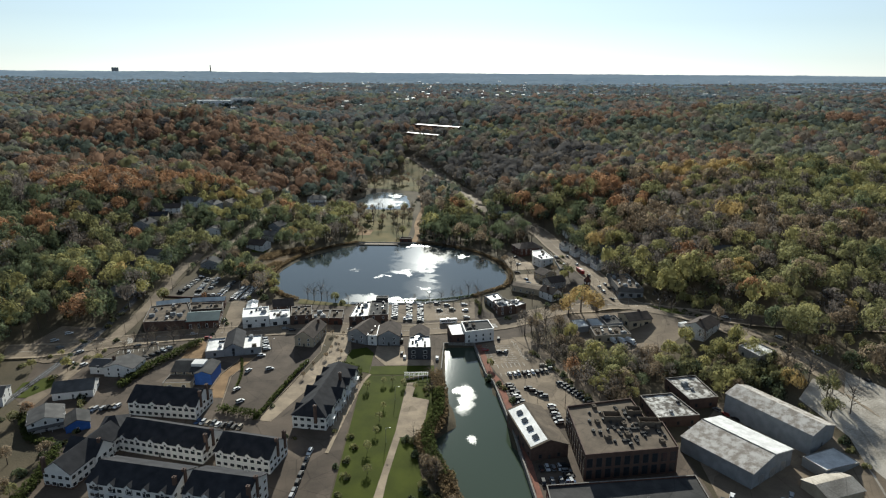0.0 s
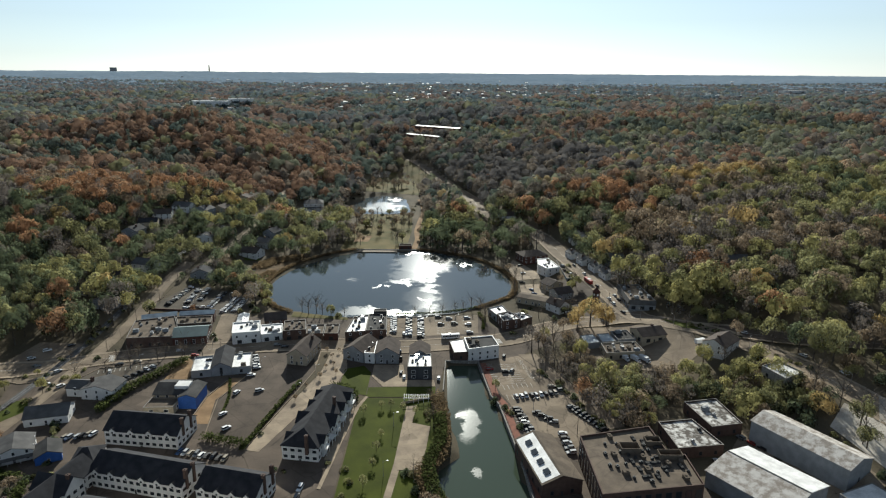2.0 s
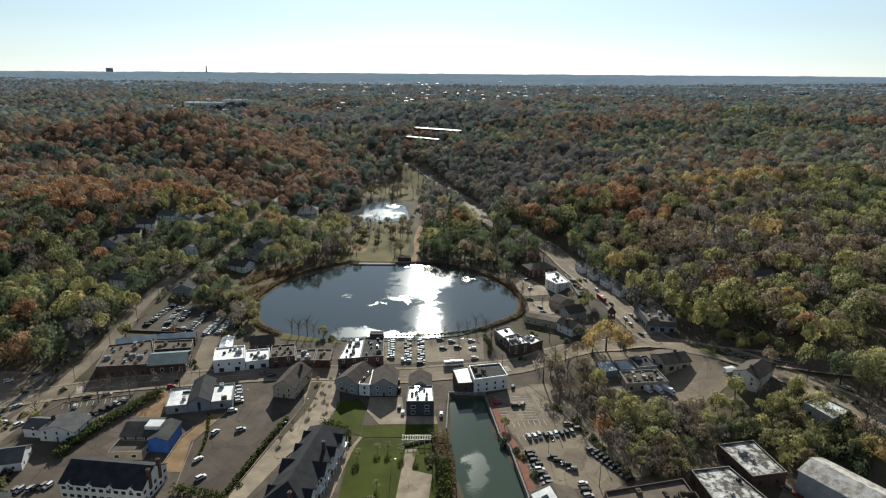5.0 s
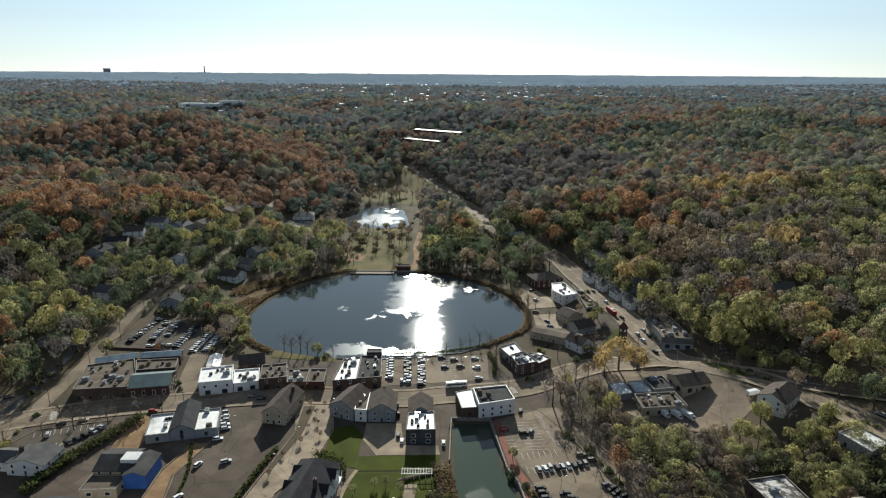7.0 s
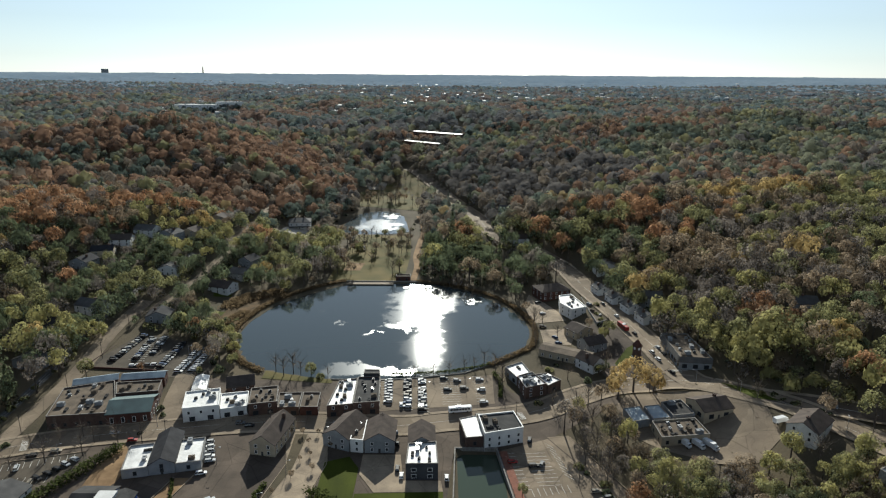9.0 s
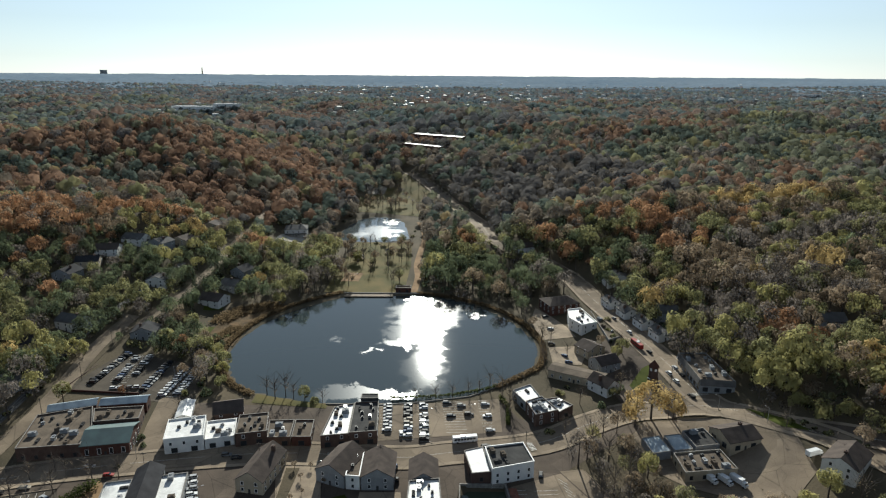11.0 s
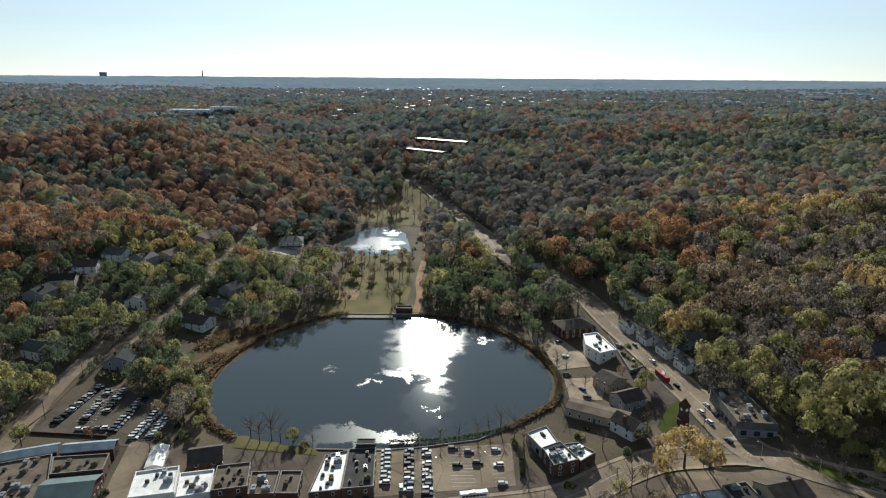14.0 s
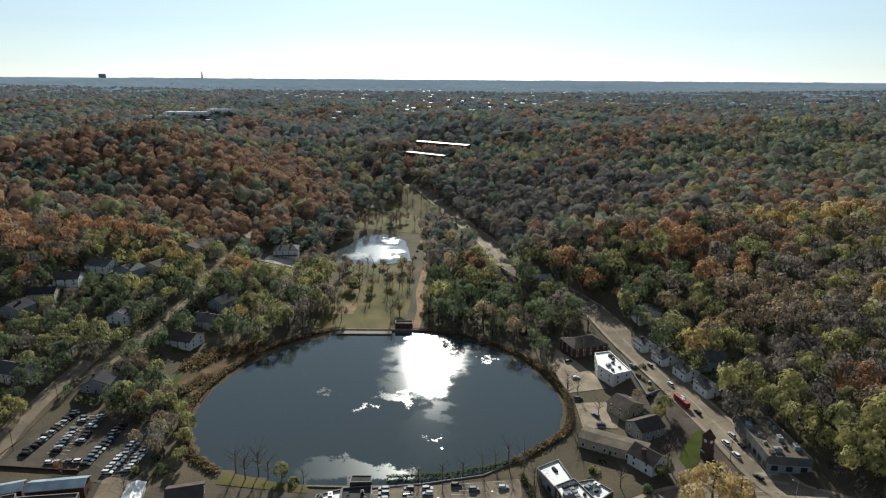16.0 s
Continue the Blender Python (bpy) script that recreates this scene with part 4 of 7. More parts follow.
# white houses by the west road
house("white two-storey house with dark shingle roof and chimney", (-127, 222), (-115.5, 221), 9, 5.4, 2.4, along=False, wall="white", roof="slate", chimneys=((0.1, 0.6),), wing=(-6.5, 1.5, 6.5, 7, 4.6, 2.2, True))
house("white cottage with grey shingle roof", (-135.5, 203), (-123, 206.5), 9, 4.2, 3.2, wall="white", roof="slate", rows=(("house", 1.0, 2.8),))
house("white house with pale porch roofs and grey gable", (-130.5, 181), (-121.5, 186), 10, 4.8, 2.4, along=False, wall="white", roof="slate", porch=True)
house("blue wooden shed with dark gable roof", (-119, 182), (-113, 185.5), 8, 3.6, 2.2, along=False, wall="bluewall", roof="tardark", rows=(("small", 1.0, 3.0),))
house("white house with dark roof beside the lane", (-160, 196), (-150, 199), 9, 5.4, 2.6, wall="white", roof="slate")
# plaza houses
house("dark gabled wooden house with pale end wall and skylights", (-61.5, 251), (-53.5, 249.5), 16, 6.0, 4.0, along=False, wall="cream", roof="brownroof", rows=R2, chimneys=((0.7, 0.8),))
house("grey gabled restaurant with brown roof and white trim", (-40, 256), (-31.5, 252.5), 13, 6.2, 3.6, along=False, wall="greywall", roof="brownroof", rows=R2)
flat_block("white terrace house with open roof decks", [(-31, 252.5), (-27, 252), (-27, 264), (-31, 264.5)], 6.0, "white", "tar", R2, units=2)
house("grey gabled wooden house with brown roof by the plaza", (-26.6, 252), (-17.5, 252), 12, 6.2, 3.8, along=False, wall="greywall", roof="brownroof", rows=R2)
flat_block("dark three-storey house with white roof deck and plant", [(-13.3, 238.5), (-4.0, 238.7), (-4.6, 250.2), (-13, 249)], 7.2, "darkwall", "whiteroof", (("pair", 1.0, 2.8), ("pair", 4.0, 2.8)), units=9)
house("grey gabled house behind the white roof deck", (-13, 250.4), (-5, 250.6), 10, 6.2, 3.4, along=False, wall="greywall", roof="brownroof", rows=R2)
flat_block("low block with a plain white membrane roof by the canal head", [(4.6, 254.6), (10.2, 255.4), (8.6, 268.3), (2.8, 266.1)], 5.4, "brownbrick", "whiteroof", (("dark", 1.5, 3.0),), units=0, parapet=0.25)
flat_block("white two-storey block with dark flat roof by the canal head", [(10.4, 254.2), (22.8, 258), (20.8, 268), (9, 265.5)], 7.6, "white", "tardark", R2, units=4)
# north side of the main street
flat_block("white two-storey shop block with a white flat roof", [(-88.5, 268.5), (-77.2, 271), (-80.5, 283), (-91.5, 280)], 7.2, "white", "whiteroof", SHOP, units=5)
flat_block("low shop with a white flat roof", [(-77, 271.2), (-68.7, 273.6), (-71, 284), (-80, 282)], 4.6, "white", "whiteroof", (("shop", 0.6, 2.8),), units=5)
house("brown gabled shop house with dark roof", (-79, 285), (-70, 287.5), 9, 5.4, 3.0, wall="brownbrick", roof="brownroof", rows=R2)
flat_block("tan brick shop with a flat gravel roof and terrace", [(-68, 272.5), (-58.8, 274.6), (-61, 286), (-70, 284)], 6.2, "brownbrick", "tar", SHOP, units=8)
flat_block("low brick shop with a grey flat roof", [(-58.2, 272.8), (-51.2, 273.2), (-52, 283.5), (-60, 283)], 4.4, "brownbrick", "tar", (("shop", 0.6, 2.6),), units=4)
flat_block("narrow brown shop with white coping", [(-50.8, 273.2), (-44.8, 273.2), (-45.5, 283.5), (-51.6, 283.5)], 4.4, "brick", "tar", (("shop", 0.6, 2.6),), units=2)
flat_block("dark shop with half white and half tar roof", [(-41.5, 272), (-33, 273.4), (-33.6, 292.5), (-40, 290)], 6.0, "brownbrick", "whiteroof", SHOP, units=9)
flat_block("dark shop with a tar roof and rooftop plant", [(-32.8, 273.4), (-24.2, 274.6), (-25.4, 293.5), (-33.4, 292.6)], 6.4, "brownbrick", "tardark", SHOP, units=9)
flat_block("small stair house on the shop roof edge", [(-31.5, 293.8), (-25.6, 294), (-25.8, 297), (-31.5, 297)], 7.6, "tardark", "tardark", (), units=0, parapet=0.2)
flat_block("long brick market hall with a flat roof and plant", [(-131, 264.5), (-113, 267), (-115, 278), (-121, 290), (-136, 284)], 6.2, "brownbrick", "tar", (("dark", 1.0, 2.8),), units=16)
house("brick hall with a green metal gable roof", (-113, 266.8), (-99.5, 269.3), 12, 5.6, 2.8, wall="brick", roof="metalgreen", rows=(("tall", 1.0, 2.2),), name="building", category="building")
flat_block("brick rear hall with a flat roof and ducts", [(-115.5, 279.5), (-102, 282), (-104, 290), (-119.5, 288)], 5.8, "brownbrick", "tar", (("dark", 1.0, 2.8),), units=5)
house("long shed with a blue-grey metal roof", (-119, 290.5), (-104.5, 293), 5, 5.8, 1.4, wall="brick", roof="metalblue", rows=(("dark", 1.0, 3.0),), name="building", category="building")
house("low shed with a pale blue metal roof", (-134.5, 287), (-121, 292), 5, 5.0, 1.4, wall="brick", roof="metalblue", rows=(("dark", 1.0, 3.0),), name="building", category="building")
house("narrow shed with a bright white tent roof", (-92, 286), (-87.5, 287), 11, 3.0, 1.2, along=False, wall="white", roof="whiteroof", rows=())
# east of the canal
flat_block("brown brick mill with parapet roof and crowded plant", [(40.8, 159), (68.5, 163.3), (68.4, 177.2), (64, 176.8), (62.8, 192), (40.6, 186.4)], 11.4, "brownbrick", "tar", (("bay", 0.9, 2.2), ("bay", 6.2, 2.2)), units=44, parapet=0.9, coping="brownbrick", dark=True, name="mill", gather=0.2)
mill = bpy.data.objects["mill"]
for x, y, w, d, h in ((-10, 3, 8, 5.2, 2.6), (2, 8.6, 6.5, 4.6, 2.4), (4.4, -1.4, 9.4, 4.4, 2.6)):
    bm = bmesh.new()
    for q in ((x, y, x + w, y + 0.25), (x, y + d - 0.25, x + w, y + d), (x, y + 0.25, x + 0.25, y + d - 0.25), (x + w - 0.25, y + 0.25, x + w, y + d - 0.25)):
        add_box(bm, q[0], q[1], 11.4, q[2], q[3], 11.4 + h)
    part("plant_screen", bm, M["tar"], mill)
shed = house("pale shed with a skylit white roof slope", (27, 168.5), (38.5, 171), 23, 6.2, 3.2, along=False, wall="brownbrick", roof="tar", rows=(("dark", 1.0, 3.2),), name="building", category="shed")
bm = bmesh.new()
slab(bm, ((0.1, 0.8, 6.2 + 0.36), (7.6, 0.8, 6.2 + 0.32 + 3.2 * 7.6 / 8.53), (7.6, 32.4, 6.2 + 0.32 + 3.2 * 7.6 / 8.53), (0.1, 32.4, 6.2 + 0.36)), 0.05)
part("roof_panel", bm, M["whiteroof"], shed, "white roof slope with skylights")
for k in range(4):
    bm = box(0, 0, 0, 2.6, 3.6, 0.16, 0.03)
    ob = part("skylight", bm, M["glass"], shed, "dark roof skylight")
    ob.matrix_local = Matrix.Translation((2.6, 3.6 + k * 7.1, 7.75)) @ Euler((0, -math.atan2(3.2, 8.55), 0)).to_matrix().to_4x4()
flat_block("low dark-roofed brick building beside the mill", [(29, 128), (71, 131), (71.5, 157), (29, 152)], 4.6, "brick", "tardark", (("dark", 1.0, 4.0),), units=6)
house("pale metal warehouse with a weathered ribbed roof", (86.8, 155.5), (104, 167.5), 23, 7.4, 3.2, along=False, wall="greywall", roof="rustroof", rows=(), name="warehouse", category="warehouse")
house("long metal warehouse with a streaked grey roof", (111.5, 171.0), (121.5, 176.8), 30, 8.2, 2.6, along=False, wall="greywall", roof="rustroof", rows=(), name="warehouse", category="warehouse")
big = bpy.data.objects["warehouse"]
bm = bmesh.new()
slab(bm, ((15.5, -0.3, 7.4 + 0.36 + 3.2 * (1 - 0.3 / 15.2)), (30.7, -0.3, 7.4 + 0.34), (30.7, 33.6, 7.4 + 0.34), (15.5, 33.6, 7.4 + 0.36 + 3.2 * (1 - 0.3 / 15.2))), 0.05)
part("roof_panel", bm, M["whiteroof"], big, "smooth white roof slope")
part("ridge_cap", box(14.9, -0.5, 10.82, 15.5, 33.8, 11.0, 0.03), M["slate"], big)
for k in range(3):
    part("loading_door", box(5.0 + k * 8.5, -0.08, 0.0, 9.0 + k * 8.5, 0.02, 4.2, 0.02), M["metal"], big)
flat_block("small pale depot with a flat concrete roof", [(110, 160), (122, 164), (119, 172), (107, 167)], 4.4, "greywall", "whiteroof", (), units=0, parapet=0.2)
house("tan-roofed depot hut beside the warehouse", (104, 148), (116, 152), 9, 3.6, 2.0, wall="cream", roof="dust", rows=())
flat_block("grey workshop with a patched white flat roof", [(70.7, 187.5), (85.2, 189.5), (81, 204.5), (69.5, 202.5)], 5.0, "brownbrick", "patchroof", (("dark", 1.2, 3.4),), units=2)
flat_block("grey workshop annex with a patched pale roof", [(85.6, 199.5), (96.3, 201.7), (94.3, 218), (82.5, 215.5)], 5.2, "brownbrick", "patchroof", (("dark", 1.2, 3.4),), units=2)
flat_block("low house with a bright flat roof among trees", [(116.3, 216), (125, 221), (121, 230), (113, 226)], 5.0, "stone", "whiteroof", (("dark", 1.2, 3.4),), units=0, base=8.8)
# the triangle by the hill road
house("white house with grey roof and dark gable on the bend", (109, 247), (118.5, 255.5), 9, 5.6, 3.0, wall="white", roof="brownroof", chimneys=((0.3, 0.5),))
house("dark-roofed garage house on the corner", (84, 268), (95, 271), 10, 4.6, 2.8, wall="cream", roof="brownroof", rows=(("shop", 0.6, 3.2),), chimneys=((0.7, 0.6),))
flat_block("low workshop with a cluttered flat roof", [(66, 256), (82, 258), (81, 268), (66, 266)], 4.4, "cream", "tar", (("dark", 1.2, 3.0),), units=16)
flat_block("shed with pale translucent roof panels", [(60, 266), (66, 267.5), (65, 276), (59, 274.5)], 4.0, "greywall", "metalblue", (), units=0, parapet=0.15)
flat_block("shed with pale translucent roof panels", [(67, 267.5), (73, 268.5), (72, 277), (66.5, 276)], 4.0, "greywall", "metalblue", (), units=0, parapet=0.15)
flat_block("shed with long dark roof bays", [(74, 269), (82, 270.5), (80.5, 280), (73, 278)], 4.2, "greywall", "tardark", (), units=2)
# hill road shops
shops = flat_block("grey mansard shop block on the hill road", [(88, 303), (100, 301.5), (99, 326), (88.5, 326)], 6.4, "greywall", "tar", (("shop", 0.5, 2.4),), units=12, base=4.4)
mans = bmesh.new()
for a, q in (((88, 303), (88.5, 326)), ((100, 301.5), (88, 303))):
    o = shops.matrix_world.translation
    a, q = Vector(a) * K, Vector(q) * K
    u = (q - a).normalized()
    nn = Vector((u.y, -u.x)) * -1
    pa, pq = Vector(a) - Vector(o[:2]), Vector(q) - Vector(o[:2])
    slab(mans, [(*(pa + nn * 1.1), 4.2), (*(pq + nn * 1.1), 4.2), (*(pq + nn * 0.1), 7.3), (*(pa + nn * 0.1), 7.3)], 0.15)
part("mansard", mans, M["slate"], shops, "blue-grey sloping mansard front")
flat_block("brown shops with mixed white flat roofs by the pond", [(27, 284.8), (35, 288), (31, 297.5), (25, 294)], 6.0, "brownbrick", "whiteroof", R2, units=9)
flat_block("small shop with a white flat roof", [(35.5, 288.3), (41, 293), (36.5, 298.5), (31.6, 297.2)], 4.6, "brownbrick", "whiteroof", (("shop", 0.6, 3.0),), units=6)
flat_block("low shop wing with a pale roof by the pond", [(21.5, 304), (25, 295), (31, 298), (28.5, 308.5)], 4.4, "greywall", "whiteroof", (("shop", 0.6, 3.0),), units=1)
house("pond restaurant with a long pale roof", (37, 321), (55, 311), 7.5, 4.6, 0.8, wall="cream", roof="tar", rows=(("house", 1.0, 2.6),))
house("brown gabled inn with white trim beside the pond", (55.5, 304.5), (61, 308.5), 9, 5.6, 3.2, along=False, wall="white", roof="brownroof", rows=R2, chimneys=((0.2, 0.5),))
house("dark gabled house in the village hollow", (58, 323), (66.5, 327), 8, 5.4, 3.0, wall="greywall", roof="brownroof")
house("small dark-roofed house beside the car park", (56, 337), (64, 342), 8, 5.0, 2.8, wall="cream", roof="brownroof", along=False)
flat_block("white clinic block with white roofs at two levels", [(54.5, 370), (58.5, 361.5), (66, 365), (62.3, 383), (55.8, 381)], 6.4, "white", "whiteroof", R2, units=6, base=1.6)
house("dark red brick hall with a hipped grey roof", (48.5, 386), (63.5, 390.8), 12, 6.2, 3.2, wall="brick", roof="brownroof", rows=R2, hip=4.5, name="building", category="building")
flat_block("long low block with a grey flat roof beside the road", [(67.3, 349), (74.6, 353.5), (71.3, 384.5), (67.2, 383)], 4.0, "greywall", "tar", (("shop", 0.5, 2.8),), units=4, base=1.6)
for k, (x, y) in enumerate(((87, 345), (84, 358), (80, 371), (76, 384))):
    house("white hillside house with a grey gable roof", (x, y), (x + 6.5, y + 1.6), 8, 4.6, 2.6, along=False, wall="white", roof="slate", chimneys=((0.3, 0.5),))

# ---- trees ----
nrg = np.random.default_rng(11)
BLOBS = 9


def leaf_cloud(n, size, turn=0.32, up=0.25, blobs=BLOBS, seed=0, squash=0.8):
    """Leaf quads of a crown about one metre in radius, gathered in uneven clumps."""
    r = np.random.default_rng(seed)
    c = r.normal(size=(blobs, 3))
    c /= np.linalg.norm(c, axis=1)[:, None]
    c[:, 2] = np.abs(c[:, 2])
    c *= r.uniform(0.42, 0.68, (blobs, 1))
    c[:, 2] -= 0.15
    rad = r.uniform(0.28, 0.46, blobs)
    k = r.integers(0, blobs, n)
    d = r.normal(size=(n, 3))
    d /= np.linalg.norm(d, axis=1)[:, None]
    flip = (np.sum(d * c[k], 1) < -0.1) & (r.uniform(0, 1, n) < 0.8)
    d[flip] *= -1
    p = c[k] + d * rad[k][:, None] * r.uniform(0.7, 1.05, (n, 1))
    p[:, 2] *= squash
    a = r.normal(size=(n, 3)) * turn + d * 0.5 + p * 0.8 + (0, 0, up)
    a /= np.linalg.norm(a, axis=1)[:, None]
    u = np.cross(a, r.normal(size=(n, 3)))
    u /= np.linalg.norm(u, axis=1)[:, None]
    v = np.cross(a, u)
    s = size * r.uniform(0.6, 1.3, (n, 1))
    return np.stack([p + u * s, p - u * s * 0.55 + v * s * 0.9, p - u * s * 0.55 - v * s * 0.9], 1)


def canopy_cloud(rings, segs, leaves, size, seed=0, squash=0.8, skin=1.0):
    """A lumpy crown for far trees: a broken skin of leaves, with sprays that stand out from it."""
    r = np.random.default_rng(seed)
    lon = (np.arange(segs + 1) / segs) * 2 * math.pi
    lat = np.linspace(-0.35, math.pi / 2, rings + 1)
    P = np.zeros((rings + 1, segs + 1, 3))
    for i, a in enumerate(lat):
        for j, b in enumerate(lon):
            d = Vector((math.cos(a) * math.cos(b), math.cos(a) * math.sin(b), math.sin(a)))
            q = 0.86 + 0.5 * noise.noise(d * 1.7 + Vector((seed * 3.1, 0, 0))) + 0.22 * noise.noise(d * 4.3 + Vector((0, seed * 1.7, 0)))
            P[i, j] = d * q
    P[..., 2] *= squash
    P[:, -1] = P[:, 0]
    T = []
    for i in range(rings):
        for j in range(segs):
            a, b, c, d = P[i, j], P[i, j + 1], P[i + 1, j + 1], P[i + 1, j]
            T.append((a, b, c))
            if i < rings - 1:
                T.append((a, c, d))
    return np.concatenate([np.array(T) * skin, leaf_cloud(leaves, size, 0.16, 0.4, 9, seed + 500, squash) * (1.04, 1.04, 1.06)])


def conifer_cloud(n, size, seed=0):
    r = np.random.default_rng(seed)
    h = r.uniform(0, 1, n) ** 1.3
    th = r.uniform(0, 2 * math.pi, n)
    rr = (1 - h) * 0.55 * r.uniform(0.6, 1.05, n) + 0.03
    p = np.stack([np.cos(th) * rr, np.sin(th) * rr, h * 2.4 - 1.0], 1)
    u = np.stack([np.cos(th), np.sin(th), -0.5 * np.ones(n)], 1)
    v = np.stack([-np.sin(th), np.cos(th), np.zeros(n)], 1)
    s = size * r.uniform(0.7, 1.3, (n, 1))
    return np.stack([p - u * s, p + u * s * 0.6 - v * s * 0.9, p + u * s * 0.6 + v * s * 0.9], 1)


def quads_mesh(name, Q, materials, index=None, normals=None):
    me = bpy.data.meshes.new(name)
    n, k = Q.shape[:2]
    me.vertices.add(n * k)
    me.vertices.foreach_set("co", np.ascontiguousarray(Q, dtype=np.float32).reshape(-1))
    me.loops.add(n * k)
    me.loops.foreach_set("vertex_index", np.arange(n * k, dtype=np.int32))
    me.polygons.add(n)
    me.polygons.foreach_set("loop_start", np.arange(0, n * k, k, dtype=np.int32))
    me.polygons.foreach_set("loop_total", np.full(n, k, dtype=np.int32))
    for m in materials:
        me.materials.append(m)
    if index is not None:
        me.polygons.foreach_set("material_index", np.asarray(index, dtype=np.int32))
    me.update(calc_edges=True)
    if normals is not None:
        me.polygons.foreach_set("use_smooth", np.ones(n, dtype=bool))
        me.normals_split_custom_set_from_vertices(np.ascontiguousarray(normals, dtype=np.float32).reshape(-1, 3))
    return me


def trunk_bm(h, r, limbs, seed, spread=0.35, up=0.5):
    """A tapered trunk with limbs that fork once; h is its height."""
    q = random.Random(seed)
    bm = bmesh.new()
    add_tube(bm, (0, 0, -0.6), (0.1, 0, h * 0.45), r, r * 0.7, 6)
    add_tube(bm, (0.1, 0, h * 0.45), (0.25 * r, 0.2, h), r * 0.7, r * 0.15, 5)
    for i in range(limbs):
        th, z = q.uniform(0, 6.28), h * q.uniform(0.3, 0.8)
        ln = h * spread * q.uniform(0.7, 1.2)
        e = (math.cos(th) * ln, math.sin(th) * ln, z + ln * up * q.uniform(0.6, 1.6))
        add_tube(bm, (0.05, 0, z), e, r * 0.33, r * 0.1, 4)
        for k in range(2):
            t2 = th + q.uniform(-0.9, 0.9)
            l2 = ln * 0.5
            add_tube(bm, e, (e[0] + math.cos(t2) * l2, e[1] + math.sin(t2) * l2, e[2] + l2 * q.uniform(0.3, 1.0)), r * 0.12, r * 0.03, 3)
    return bm


# places without woods
TOWN = [(-176, 60), (-176, 232), (-171, 268), (-150, 274), (-143, 300), (-150, 318), (-140, 350), (-132, 345), (-96, 330), (-91, 312), (-94, 340), (-95, 362), (-90, 380), (-80, 395), (-68, 408), (-66, 420), (-66, 470), (-80, 520), (-82, 560), (-74, 612),
        (-78, 650), (-52, 690), (-40, 745), (-24, 740), (-14, 640), (-20, 600), (-22, 530), (-16, 480), (-18, 418), (0, 414), (14, 404), (24, 392), (40, 384), (46, 394), (66, 394), (72, 380), (72, 330), (84, 300), (90, 322), (101, 318), (106, 286),
        (128, 262), (124, 240), (104, 237), (88, 243), (62, 246), (54, 276), (44, 280), (36, 262), (46, 240), (56, 206), (66, 204), (80, 220), (98, 222), (100, 206), (112, 204), (124, 206), (140, 216), (164, 200), (168, 60)]
ROADS = [[(152, 120), (150, 160), (144, 190), (135, 230), (118, 266), (100, 285), (89, 297), (84.5, 326), (79, 360), (73, 393), (68, 424), (60, 450), (42, 475), (30, 500), (25, 540), (18, 575), (3, 638), (-22, 720), (-43, 760)],
         [(-143, 200), (-141, 250), (-142, 300), (-146, 340), (-145, 372)], [(-138.9, 360.5), (-136.4, 383.1), (-131.6, 408.5), (-129.8, 458.1), (-130.9, 498.9), (-135.7, 553.2), (-140.5, 596.2), (-141.8, 625)],
         [(230, 215), (180, 238), (147, 254), (126, 268), (108, 279)]]


def scatter(n, x0, x1, y0, y1, gap, keep):
    """Random places at least about gap apart for which keep(X, Y) holds."""
    X, Y = nrg.uniform(x0, x1, n), nrg.uniform(y0, y1, n)
    ok = keep(X, Y)
    X, Y = X[ok], Y[ok]
    seen, out = {}, []
    for i in range(len(X)):
        k = (int(X[i] // gap), int(Y[i] // gap))
        if any((X[i] - q[0]) ** 2 + (Y[i] - q[1]) ** 2 < gap * gap for a in (-1, 0, 1) for b in (-1, 0, 1) for q in seen.get((k[0] + a, k[1] + b), ())):
            continue
        seen.setdefault(k, []).append((X[i], Y[i]))
        out.append((X[i], Y[i]))
    return np.array(out).reshape(-1, 2)


def in_view(X, Y, pad=60):
    return (np.abs(X) < 0.74 * (Y + 20) + pad) & (Y > 90)


